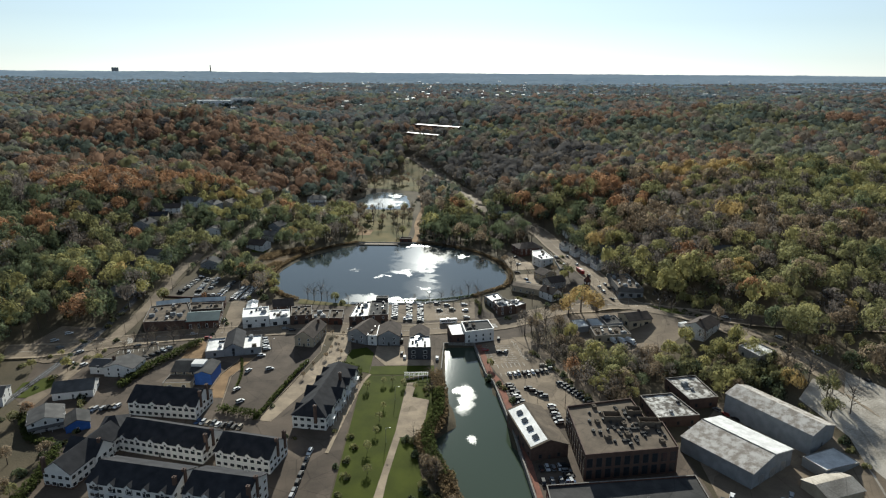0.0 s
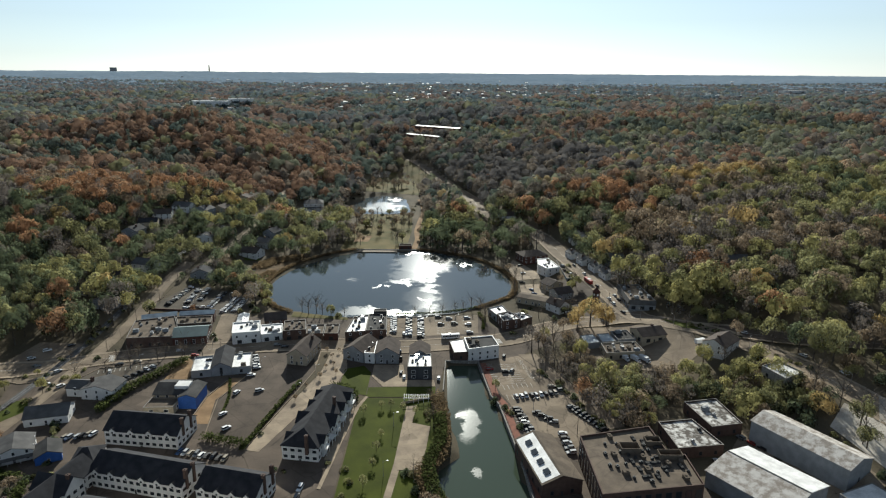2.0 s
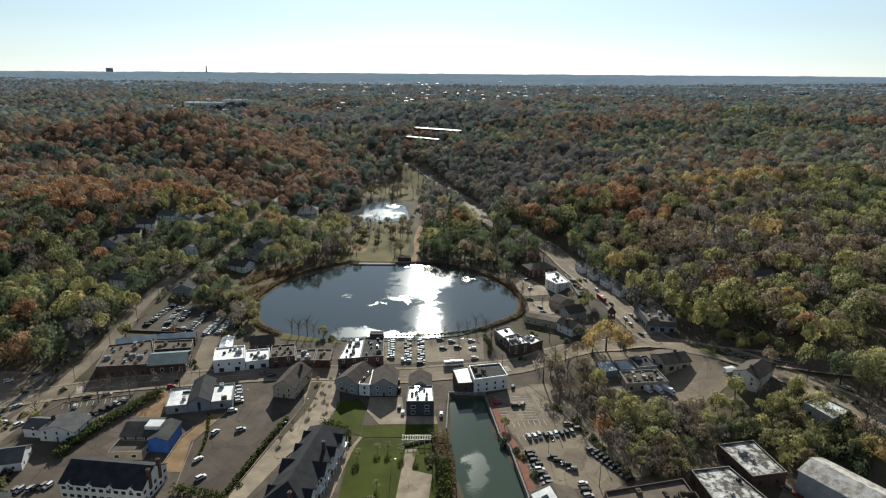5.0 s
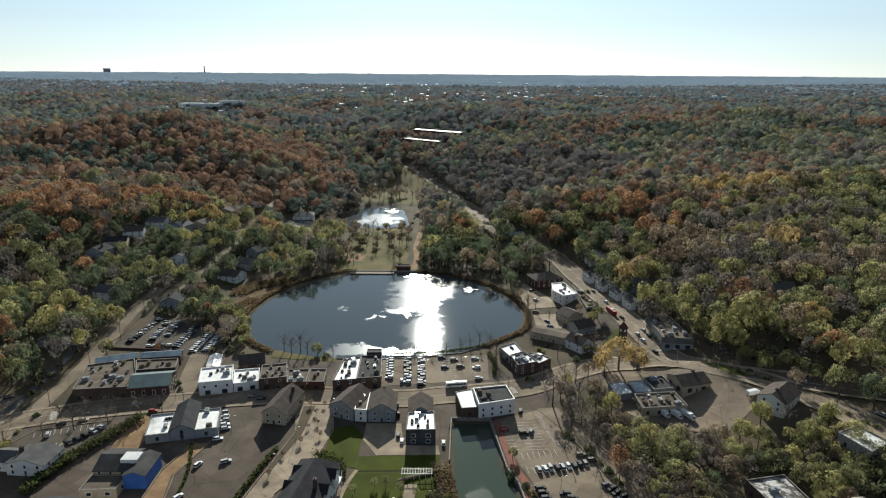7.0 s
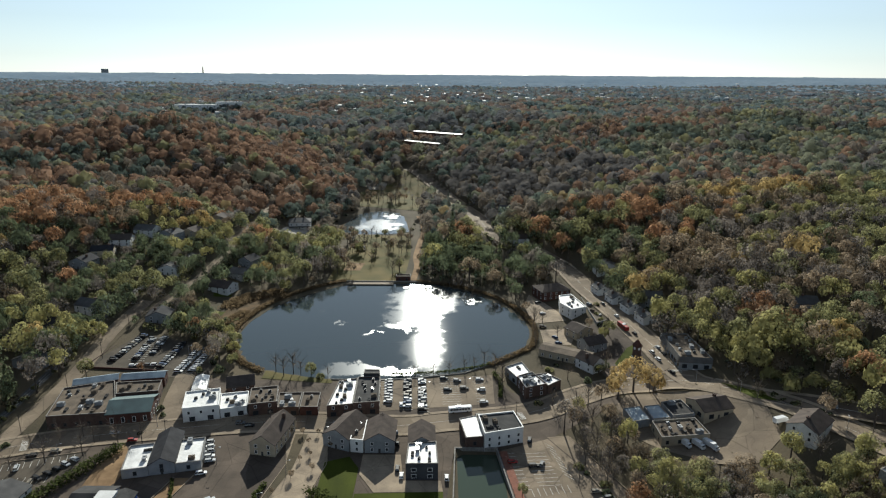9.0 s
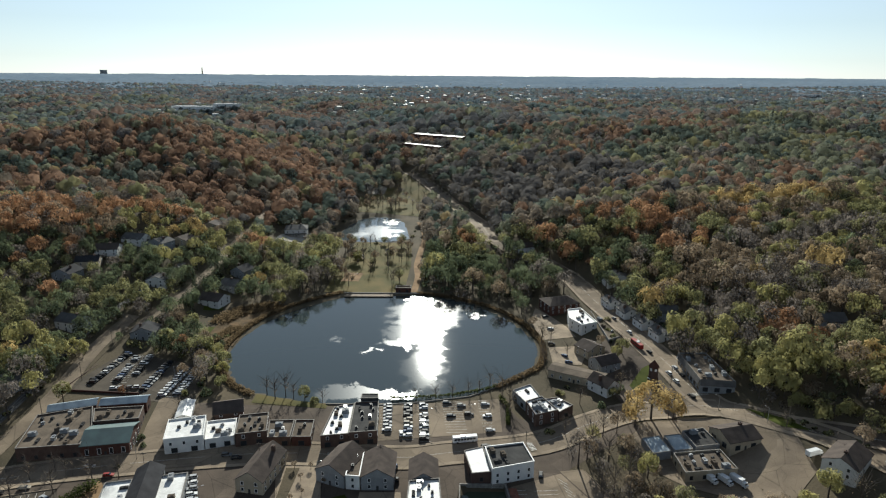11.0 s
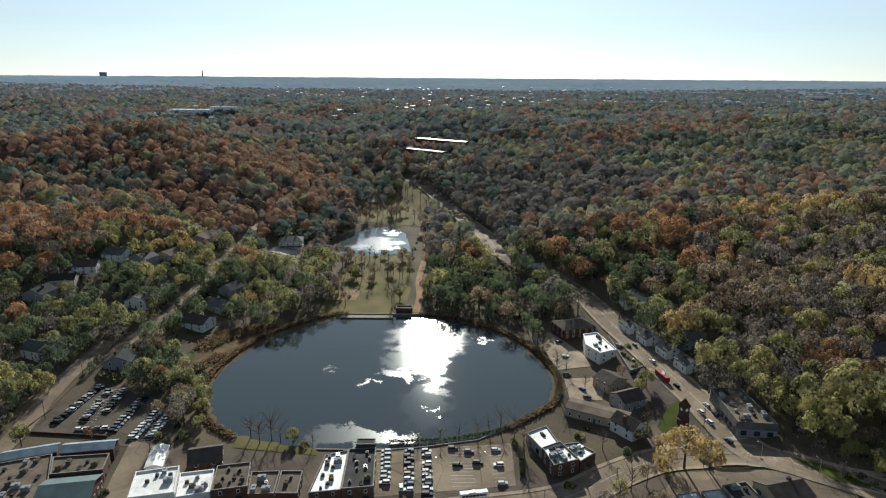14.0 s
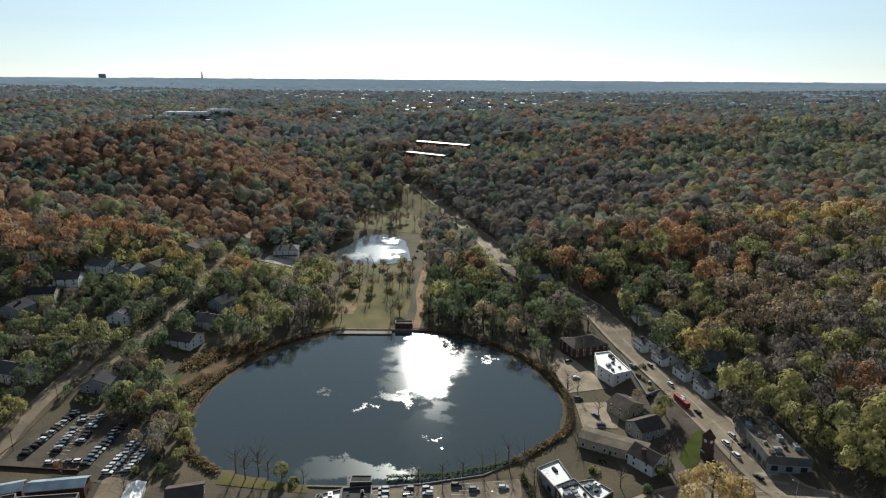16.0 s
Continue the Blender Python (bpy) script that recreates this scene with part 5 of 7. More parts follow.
def woods(X, Y, tall=True):
    ok = in_view(X, Y) & ~inside(X, Y, TOWN)
    for r, gap in zip((ROADS[0][:12], ROADS[0][11:], *ROADS[1:]), (8.5, 5.5, 4.0, 4.0, 5.0)):
        ok &= seg_dist(X, Y, r, False) > gap
    ok &= (sdf(K * X, K * Y, POND) > (13 if tall else 6)) & (seg_dist(X, Y, [(-47, 855), (-3, 817)], False) > 16) & (seg_dist(X, Y, [(-38, 922), (24, 876)], False) > 14)
    ok &= (seg_dist(X, Y, ROADS[0][5:11], False) > 9) & ~inside(X, Y, [(84, 296), (102, 296), (102, 328), (84, 328)])
    ok &= ~inside(X, Y, [(56, 296), (86, 296), (81, 345), (76, 385), (66, 408), (40, 408), (40, 384), (58, 384)])
    ok &= ~inside(X, Y, [(-122, 386), (-122, 403), (-88, 398), (-90, 362), (-98, 354), (-110, 356)])
    ok &= (seg_dist(X, Y + 16, [(-47, 855), (-3, 817)], False) > 13) & (seg_dist(X, Y + 18, [(-38, 922), (24, 876)], False) > 12)
    ok &= (seg_dist(X, Y + 32, [(-45, 850), (-3, 814)], False) > 9) | (np.sin(X * 9.7 + Y * 41.3) > 0.7)
    for hx, hy in HOMES:
        if not tall:
            ok &= np.hypot(X - hx, Y - hy - 1) > 6.5
            continue
        ok &= (np.hypot(X - hx, Y - hy - 1) > 7.5) & ~((np.abs(X - hx) < 6) & (Y < hy) & (Y > hy - 15))
    for shift in (8, 16) if tall else ():
        ok &= (seg_dist(X, Y + shift, ROADS[0][13:], False) > 4.5) & (seg_dist(X, Y + shift * 0.5, ROADS[2], False) > 3.4)
    ok &= ~((np.abs(X + 104) < 15) & (Y > 488) & (Y < 548))
    for shift in (0, 9):
        ok &= seg_dist(X, Y + shift, [(-17.5, 415), (-18, 470), (-17, 530), (-20, 585)], False) > 4.0 + 0.8 * np.sin(Y * 0.21 + X)
    # trees before the upper-pond lane are cleared for the camera; its park meadow holds few
    for shift in (24, 31, 38) if tall else ():
        ok &= seg_dist(X * (1 + shift / 410), Y + shift, ROADS[0][12:18], False) > 3.6
    ok &= ~(inside(X, Y, [(-22, 536), (12, 556), (14, 590), (2, 640), (-16, 690), (-30, 640), (-24, 590)]) & (np.sin(X * 12.9 + Y * 78.2) > -0.55))
    return ok


HOMES = [(-177, 443), (-164, 443), (-155, 453), (-182, 425), (-189, 394), (-184, 409), (-147, 402), (-115, 412), (-148, 485), (-188, 617), (-158, 607), (-311, 566), (-284, 550), (-285, 575), (-262, 560), (-235, 552), (-132, 352), (-166, 330), (-163, 350), (-160, 300), (-172, 312), (-118, 392), (-115, 430), (98, 397), (88, 410), (96, 362), (60, 497), (48, 472), (357, 715), (262, 617), (46, 542), (150, 330), (215, 330), (240, 420), (190, 520), (300, 440), (-348, 650), (-100, 650), (-104, 680), (-70, 770), (-120, 700)]


# x, y, half width, half depth, foliage, share of the trees there
STANDS = ((-185, 720, 90, 60, 2, 0.75), (-150, 670, 50, 40, 2, 0.6), (-195, 600, 40, 30, 2, 0.7), (-190, 490, 30, 14, 2, 0.8), (-155, 462, 24, 12, 6, 0.5), (-150, 455, 30, 16, 1, 0.5), (-244, 537, 70, 12, 1, 0.55), (-250, 512, 80, 10, 5, 0.7), (-330, 659, 90, 50, 2, 0.5), (-300, 600, 70, 25, 5, 0.5),
          (-162, 332, 14, 12, 1, 0.6), (-160, 312, 10, 10, 6, 0.5), (-175, 380, 34, 30, 0, 0.5), (-140, 425, 26, 18, 5, 0.6), (-110, 400, 22, 26, 5, 0.55), (40, 620, 70, 80, 3, 0.5), (60, 640, 80, 90, 4, 0.5), (100, 600, 60, 50, 4, 0.5), (114, 489, 26, 16, 2, 0.8), (134, 463, 14, 10, 2, 0.8),
          (131, 326, 12, 12, 2, 0.6), (129, 386, 22, 22, 3, 0.5), (202, 484, 34, 16, 6, 0.45), (190, 470, 50, 40, 3, 0.4), (67, 504, 10, 8, 6, 0.7), (107, 305, 16, 14, 1, 0.75), (123, 293, 20, 14, 1, 0.6), (165, 552, 40, 20, 2, 0.45), (94, 397, 12, 12, 0, 0.8), (60, 440, 40, 30, 5, 0.5), (50, 470, 40, 20, 0, 0.4),
          (20, 440, 34, 30, 5, 0.6), (-10, 470, 14, 60, 5, 0.6), (170, 360, 50, 40, 4, 0.35), (180, 300, 40, 30, 0, 0.5), (-60, 960, 160, 60, 4, 0.5), (-134, 1037, 120, 50, 5, 0.5), (300, 700, 120, 80, 0, 0.3))


def palette(X, Y):
    """Which foliage each tree has: stands of one colour, mixed at their edges."""
    f = np.array([noise.noise(Vector((x * 0.011, y * 0.011, 1.7))) for x, y in zip(X, Y)])
    g = np.array([noise.noise(Vector((x * 0.015 + 9, y * 0.015, 5.1))) for x, y in zip(X, Y)])
    r = nrg.uniform(0, 1, len(X))
    left = X < -60
    out = np.where(r < 0.20, 0, np.where(r < 0.26, 1, np.where(r < 0.32, 2, np.where(r < 0.56, 3, np.where(r < 0.87, 4, 5)))))
    s = nrg.uniform(0, 1, len(X))
    out = np.where((f > 0.16) & (s < 0.72), np.where(left | (Y > 420), 2, 3), out)
    out = np.where((f < -0.16) & (s < 0.7), np.where(s < 0.25, 1, 0), out)
    out = np.where((g > 0.18) & (s > 0.35), 5, out)
    out = np.where((g < -0.1) & (s > 0.35), 4, out)
    s = nrg.uniform(0, 1, len(X))
    shore = (X > -135) & (X < 62) & (Y > 300) & (Y < 480)
    out = np.where(shore & (s < 0.55), np.where(s < 0.28, 5, np.where(s < 0.45, 0, 3)), out)
    deep = (np.abs(X) < 150) & (Y > 480) & (Y < 850)
    out = np.where(deep & (s < 0.6), np.where(s < 0.25, 3, np.where(s < 0.45, 4, 5)), out)
    ridge = (((X + 230) / 130) ** 2 + ((Y - 600) / 170) ** 2 < 1) & (f > -0.15)
    out = np.where(ridge & (s < 0.62), np.where(s < 0.45, 2, 3), out)
    right = (X > 85) & (Y < 560) & (nrg.uniform(0, 1, len(X)) < 0.34)
    out = np.where(right, np.where(s < 0.4, 0, np.where(s < 0.6, 1, np.where(s < 0.84, 5, 4))), out)
    s = nrg.uniform(0, 1, len(X))
    out = np.where((Y > 480) & (out == 4) & (s < 0.6), np.where(s < 0.2, 0, np.where(s < 0.42, 3, 2)), out)
    out = np.where((X < -125) & (Y < 440) & (s > 0.5), 5, out)
    s = nrg.uniform(0, 1, len(X))
    out = np.where((X > 70) & (Y < 620) & (out == 5) & (s < 0.6), np.where(s < 0.3, 0, 3), out)
    for sx, sy, rx, ry, tone, share in STANDS:
        d = ((X - sx) / rx) ** 2 + ((Y - sy) / ry) ** 2
        out = np.where((nrg.uniform(0, 1, len(X)) < 0.95 * share * np.clip(1.6 - d, 0, 1)), tone, out)
    out = np.where(nrg.uniform(0, 1, len(X)) < 0.012, 6, out)
    return out


def grove(name, label, P, pal, clouds, rad, tall, trunk=True, mats=LEAF, soft=False):
    """Many trees joined into one mesh of leaves, and one of stems."""
    P, rad, tall = P * K, rad * K, tall * K
    Z = height(P[:, 0], P[:, 1])
    qs, ix, st, ns = [], [], [], []
    for i, (x, y) in enumerate(P):
        k = nrg.uniform(0.6, 1.25) if nrg.uniform() < 0.7 else nrg.uniform(0.4, 1.65)
        low = 0.5 if 40 * K < x < 170 * K and y < (292 if x < 132 * K else 235) * K else 1.0
        low = 0.72 if -215 * K < x < -92 * K and 330 * K < y < 560 * K else low
        R = rad * k * (0.45 + 0.55 * low)
        t = tall * (0.55 + 0.45 * k) * nrg.uniform(0.85, 1.15) * low
        th = nrg.uniform(0, 6.28)
        ca, sa = math.cos(th), math.sin(th)
        Q = clouds[int(nrg.integers(len(clouds) - (1 if tall < 25 and pal[i] != 5 else 0)))]
        if pal[i] == 4 and not soft:
            Q = Q[: int(len(Q) * 0.62)]
        W = np.empty_like(Q)
        W[..., 0] = (Q[..., 0] * ca - Q[..., 1] * sa) * R + x
        W[..., 1] = (Q[..., 0] * sa + Q[..., 1] * ca) * R + y
        W[..., 2] = Q[..., 2] * R * 1.3 + Z[i] + t - R * 0.9
        qs.append(W)
        N = W - (x, y, Z[i] + t - R * 1.25)
        N /= np.linalg.norm(N, axis=2)[..., None]
        if not soft:
            F = np.cross(W[:, 1] - W[:, 0], W[:, 2] - W[:, 0])
            F /= np.linalg.norm(F, axis=1)[:, None] + 1e-9
            F *= np.where(np.sum(F * N.mean(1), 1) < 0, -1, 1)[:, None]
            N = 0.72 * N + 0.28 * F[:, None]
            N /= np.linalg.norm(N, axis=2)[..., None]
        ns.append(N)
        ix.append(np.full(len(Q), pal[i]))
        if trunk:
            w = 0.025 * t
            for ux, uy in ((w, 0), (0, w)):
                st.append([[x - ux, y - uy, Z[i] - 0.5], [x + ux, y + uy, Z[i] - 0.5], [x + ux * 0.3, y + uy * 0.3, Z[i] + t * 0.8], [x - ux * 0.3, y - uy * 0.3, Z[i] + t * 0.8]])
    ob = new(name, quads_mesh(name, np.concatenate(qs), mats, np.concatenate(ix), np.concatenate(ns)))
    tagged(ob, label, "woods", kind="stuff")
    if st:
        s = new("stems", quads_mesh("stems", np.array(st), [M["bark"]]))
        s.parent = ob
        tagged(s, kind="stuff")
    return ob


NEARC = [leaf_cloud(620, 0.08, seed=s, blobs=14) for s in range(10)] + [conifer_cloud(360, 0.12, 40)]
MIDC = [canopy_cloud(4, 7, 116, 0.105, 20 + k, 0.8, 0.78) for k in range(8)] + [conifer_cloud(110, 0.17, 41)]
FARC = [canopy_cloud(4, 6, 14, 0.17, 40 + k, 0.7, 0.95) for k in range(6)]
PLAINC = [canopy_cloud(3, 5, 3, 0.3, 60 + k, 0.6, 1.0) for k in range(5)]
A = scatter(60000, -330, 330, 95, 500, 6.3, woods)
B = scatter(60000, -640, 640, 500, 900, 7.0, lambda X, Y: woods(X, Y))
B2 = scatter(60000, -1100, 1100, 900, 1500, 9.6, woods)
C3 = scatter(90000, -1800, 1800, 1480, 2280, 10.5, lambda X, Y: in_view(X, Y))
UNDER = np.concatenate([scatter(9000, -225, -96, 300, 570, 4.2, lambda X, Y: woods(X, Y, False)), scatter(3000, 84, 140, 285, 440, 4.4, lambda X, Y: woods(X, Y, False)), scatter(3000, -30, 60, 410, 520, 4.6, lambda X, Y: woods(X, Y, False))])
BELT = scatter(1200, 52, 124, 204, 246, 4.6, lambda X, Y: woods(X, Y) & ~((X > 66) & (X < 96) & (Y > 236)) & (np.min([np.hypot(X - a, Y - b) for a, b in A], axis=0) > 3.4))
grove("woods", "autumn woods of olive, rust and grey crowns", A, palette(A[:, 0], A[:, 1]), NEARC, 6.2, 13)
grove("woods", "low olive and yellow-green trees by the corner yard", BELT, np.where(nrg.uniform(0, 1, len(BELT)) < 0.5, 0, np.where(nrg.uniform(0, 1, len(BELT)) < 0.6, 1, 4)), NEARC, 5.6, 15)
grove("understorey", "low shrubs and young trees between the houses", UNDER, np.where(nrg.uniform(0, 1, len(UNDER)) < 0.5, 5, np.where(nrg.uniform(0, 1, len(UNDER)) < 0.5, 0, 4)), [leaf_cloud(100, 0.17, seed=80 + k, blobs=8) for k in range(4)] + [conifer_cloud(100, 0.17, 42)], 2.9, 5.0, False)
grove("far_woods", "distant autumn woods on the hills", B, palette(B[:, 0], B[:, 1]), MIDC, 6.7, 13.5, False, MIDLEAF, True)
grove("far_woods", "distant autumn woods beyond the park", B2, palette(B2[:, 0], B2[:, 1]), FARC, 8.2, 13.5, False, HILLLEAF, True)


grove("farther_woods", "mottled brown woods of the far plain with painted blue haze", C3, palette(C3[:, 0], C3[:, 1]), PLAINC, 8.5, 11, False, FARLEAF, True)


def canopy_sheet(name, label, r0, r1, rows, cols, tall, material):
    """The tree tops of the far plain: a rolling sheet of small crowns that hide the ground under them."""
    f = np.linspace(0, 1, rows)
    rr = (r0 / (1 - f * (1 - r0 / r1)))[:, None] * (1 + nrg.normal(0, 0.0012, (rows, cols)))
    th = np.linspace(-0.68, 0.68, cols)[None] + nrg.normal(0, 0.0003, (rows, cols))
    X, Y = rr * np.sin(th), rr * np.cos(th)
    Z = bulk(X, Y) + tall * (0.55 + 0.45 * nrg.beta(1.6, 1.6, (rows, cols)))
    lump = np.array([noise.noise(Vector((x * 0.016, y * 0.016, 3.3))) + 0.7 * noise.noise(Vector((x * 0.005, y * 0.005, 8.3))) for x, y in zip(X.ravel(), Y.ravel())]).reshape(rows, cols)
    Z = Z + tall * 0.5 * np.clip(lump, -1, 1)
    flat = np.linspace(1, 0.3, rows)[:, None]
    Z = bulk(X, Y) + tall * 0.6 + (Z - bulk(X, Y) - tall * 0.6) * flat
    Z[0] -= tall
    i = (np.arange(rows - 1)[:, None] * cols + np.arange(cols - 1)[None]).reshape(-1)
    F = np.stack([i, i + 1, i + cols + 1, i + cols], 1)
    me = bpy.data.meshes.new(name)
    me.from_pydata(np.stack([X, Y, Z], -1).reshape(-1, 3).tolist(), [], F.tolist())
    me.polygons.foreach_set("use_smooth", [True] * len(F))
    me.materials.append(material)
    tagged(new(name, me), label, "woods", kind="stuff")


canopy_sheet("horizon_woods", "woods along the horizon with blue-grey haze in their colour", 3200, 4950, 80, 640, 13, M["horizonwoods"])

# ---- single trees and hedges ----
TREE = {}


def tree_kind(key, n, leaf, pal, h, r, limbs, crown_r, core, seed, squash=0.85, up=0.5):
    """Meshes shared by all trees of one kind: a trunk with limbs, and a crown."""
    tr = mesh_of("trunk", trunk_bm(h, r, limbs, seed, up=up), M["bark"])
    Q = [leaf_cloud(n, leaf, seed=seed, squash=squash, blobs=13)]
    Q = np.concatenate(Q) * crown_r
    Q[..., 2] = Q[..., 2] * 1.25 + h * 0.92 - crown_r * 0.75
    TREE[key] = (tr, quads_mesh("crown", Q, [LEAF[pal]]))


for _s in range(2):
    tree_kind("olive%d" % _s, 1050, 0.085, 0, 10, 0.28, 7, 4.6, 0.62, 100 + _s)
    tree_kind("yellow%d" % _s, 1050, 0.085, 1, 10, 0.28, 7, 4.4, 0.6, 110 + _s)
    tree_kind("golden%d" % _s, 690, 0.08, 6, 10, 0.28, 9, 4.6, 0.0, 120 + _s)
    tree_kind("rust%d" % _s, 960, 0.085, 2, 9, 0.26, 7, 4.2, 0.55, 130 + _s)
    tree_kind("bare%d" % _s, 150, 0.034, 3, 10, 0.24, 22, 4.6, 0.0, 140 + _s, up=0.9)
    tree_kind("brown%d" % _s, 780, 0.08, 3, 10, 0.26, 9, 4.4, 0.5, 150 + _s)
    tree_kind("bush%d" % _s, 630, 0.13, 0 if _s else 5, 2.2, 0.12, 4, 2.4, 0.72, 160 + _s)
    tree_kind("small%d" % _s, 390, 0.11, 0, 4.2, 0.1, 4, 1.9, 0.7, 170 + _s)
LABELS = {"olive": "olive-green autumn tree with a full crown", "yellow": "yellow-green autumn tree with a full crown", "golden": "golden autumn tree with a loose crown", "rust": "rust-red autumn tree beside the road",
          "bare": "nearly leafless grey tree with spreading limbs", "brown": "brown autumn tree with thinning leaves", "bush": "dense rounded bush on the bank", "small": "small round clipped tree on the lawn"}


def tree(kind, x, y, s=1.0):
    k = kind + str(rng.randrange(2))
    x, y, s = K * x, K * y, 1.35 * s
    e = thing("bush" if kind == "bush" else "tree", LABELS[kind], "bush" if kind == "bush" else "tree", pose(x, y, H(x, y), 0, 0, rng.uniform(0, 360)) @ Matrix.Diagonal((s, s, s * rng.uniform(0.9, 1.12), 1)), group=LABELS[kind].split()[0] + " trees")
    tr, cr = TREE[k]
    shared("trunk", tr, e)
    shared("crown", cr, e)
    return e


for x, y in ((-26.7, 213), (-21, 217), (-22.2, 173), (-19.5, 199), (-20.3, 191), (-21, 162), (-13.5, 215), (-9.2, 213), (-17.8, 217.5), (-20.6, 182.7)):
    tree("small", x, y, rng.uniform(0.75, 1.0))
for x, y in ((-26.5, 175), (-27.8, 168), (-27, 160), (-28, 152), (-27.5, 146), (-28.5, 181), (-30.5, 165)):
    tree("bush", x, y, rng.uniform(0.55, 0.9))
for k in range(34):
    y = rng.uniform(142, 224)
    x = float(np.interp(y, [142, 158, 170, 181, 189, 212, 224], [5, 2, -3, -6, 0.5, 0, -2])) - rng.uniform(0.0, 5.5)
    tree(rng.choice(("bush", "bush", "bush", "bare", "brown")), x, y, rng.uniform(0.5, 0.95) if k % 3 else rng.uniform(0.45, 0.7))
for k in range(12):
    tree("bush", rng.uniform(-8, 4), rng.uniform(140, 168), rng.uniform(0.6, 1.0))
for x, y, kd, s in ((-63.2, 302.6, "bare", 0.9), (-60, 305, "bare", 0.9), (-57, 304, "bare", 0.7), (-52.8, 303.3, "olive", 0.7), (-49, 301, "bush", 1.0), (-67, 306, "bare", 0.8), (-46, 301, "bare", 0.5), (-13, 302.5, "bare", 0.5), (-6, 304, "bare", 0.55), (0, 305, "bare", 0.6),
                    (6, 307, "bare", 0.6), (10, 309.5, "bare", 0.6), (14, 311, "bare", 0.7), (18, 306, "bare", 0.8), (20, 298, "bare", 0.9), (19, 290, "bare", 0.8), (-84, 396, "yellow", 0.95), (-72, 408, "brown", 0.6), (-94, 336, "yellow", 0.7), (-87, 319, "yellow", 0.75), (-89, 327, "olive", 0.9),
                    (-95, 322, "olive", 0.9), (-98, 328, "brown", 0.9), (-100, 338, "olive", 1.0), (-93, 312, "brown", 0.9), (-89, 306, "bush", 1.2), (-85, 310, "olive", 0.7), (-103, 345, "brown", 0.9), (-103, 336, "olive", 1.0), (-110, 340, "rust", 1.0), (-118, 344, "olive", 1.0),
                    (-102, 318, "brown", 0.7), (67, 290, "golden", 1.6), (60, 285, "golden", 1.2), (74, 289, "golden", 1.25), (63, 296, "golden", 0.9), (53, 281, "brown", 0.8), (48, 279, "bare", 0.9), (42.7, 272, "bare", 0.9), (40, 266, "brown", 0.9), (46, 264, "bare", 1.0),
                    (52, 268, "brown", 0.9), (56, 258, "yellow", 0.9), (50, 256, "bare", 1.0), (44, 250, "bare", 1.0), (40, 246, "bare", 0.8), (36, 280, "bare", 0.7), (31, 281, "bush", 0.9), (45, 300, "bare", 0.7), (52, 298, "bush", 1.0), (58, 304, "olive", 0.6), (62, 312, "bush", 1.1),
                    (67, 334, "yellow", 0.75), (70, 338, "olive", 0.8), (64, 348, "brown", 0.6), (37, 330, "bare", 0.8), (38, 340, "bare", 0.8), (39, 350, "bare", 0.9), (41, 360, "bare", 0.8), (38, 370, "brown", 0.7), (36, 380, "bare", 0.8), (18.5, 223, "bush", 1.0), (19.3, 231, "olive", 0.45),
                    (105, 276, "bare", 0.7), (102, 284, "bare", 0.6), (120, 262, "brown", 0.9), (100, 244, "yellow", 1.0), (106, 240, "bare", 1.0), (92, 240, "yellow", 1.0), (108, 232, "yellow", 1.0), (118, 238, "yellow", 1.0), (124, 212, "bare", 1.1), (128, 204, "bare", 1.1), (130, 196, "olive", 1.0),
                    (132, 186, "bare", 1.0), (128, 218, "bare", 1.1), (126, 186, "olive", 0.9), (104, 205, "brown", 0.8), (108, 210, "olive", 0.9), (44, 230, "bush", 0.7), (-138, 238, "bush", 0.9), (-134, 232, "yellow", 0.5), (-130, 254, "bare", 0.6), (-122, 256, "bare", 0.7), (-112, 257, "bare", 0.7),
                    (-106, 259, "bare", 0.6), (-117, 260, "bare", 0.6), (-143, 226, "yellow", 0.6), (-146, 180, "rust", 0.7), (-142, 172, "olive", 0.8), (-132, 168, "bush", 1.0), (-120, 160, "bush", 1.2), (-116, 150, "olive", 0.6), (-114, 142, "bush", 1.2), (-58, 200, "bush", 0.5), (-97, 273, "bush", 0.6),
                    (-99.5, 277, "bush", 0.7), (-100, 262, "bush", 0.5), (-94, 294, "bare", 0.6), (-119, 306, "rust", 0.5), (-117, 304, "bare", 0.6), (-137, 300, "olive", 0.8), (-35, 222, "bush", 0.7), (-32, 228, "bush", 0.7), (-49, 181, "bush", 0.5), (-46, 180, "bush", 0.45), (-34, 184, "bush", 0.5)):
    tree(kd, x, y, s)
for x, y, kd, sc in ((-157, 238.5, "bush", 0.6), (-153, 239.5, "yellow", 0.35), (-150, 240, "bush", 0.6), (-151, 253, "bush", 0.55), (-149, 254.5, "bare", 0.5), (-153, 254, "bush", 0.5), (-160, 269, "bare", 0.6), (-166, 268, "olive", 0.6), (-158, 228, "yellow", 0.45), (-163, 230, "bush", 0.8), (-170, 228, "olive", 0.6), (-170, 215, "rust", 0.6), (-164, 208, "rust", 0.55), (-168, 196, "olive", 0.7)):
    tree(kd, x, y, sc)
for k in range(95):
    x, y = rng.uniform(-176, -114), rng.uniform(120, 200)
    if not (-137 < x < -112 and y > 177) and y < 196 + (x + 116) * -0.1 and not (-163 < x < -140 and y > 190):
        tree(rng.choice(("bush", "bush", "olive", "brown", "bush", "rust")), x, y, rng.uniform(0.45, 0.8))
for x, y in ((-44.6, 256.7), (-42.7, 262), (-45.7, 247.7), (-46.4, 239), (-53.7, 254.7), (-37.6, 254.9), (-43, 250), (-50, 232), (-52, 222), (-41, 243), (-47.5, 262), (-51.5, 262)):
    tree("brown", x, y, rng.uniform(0.22, 0.32))
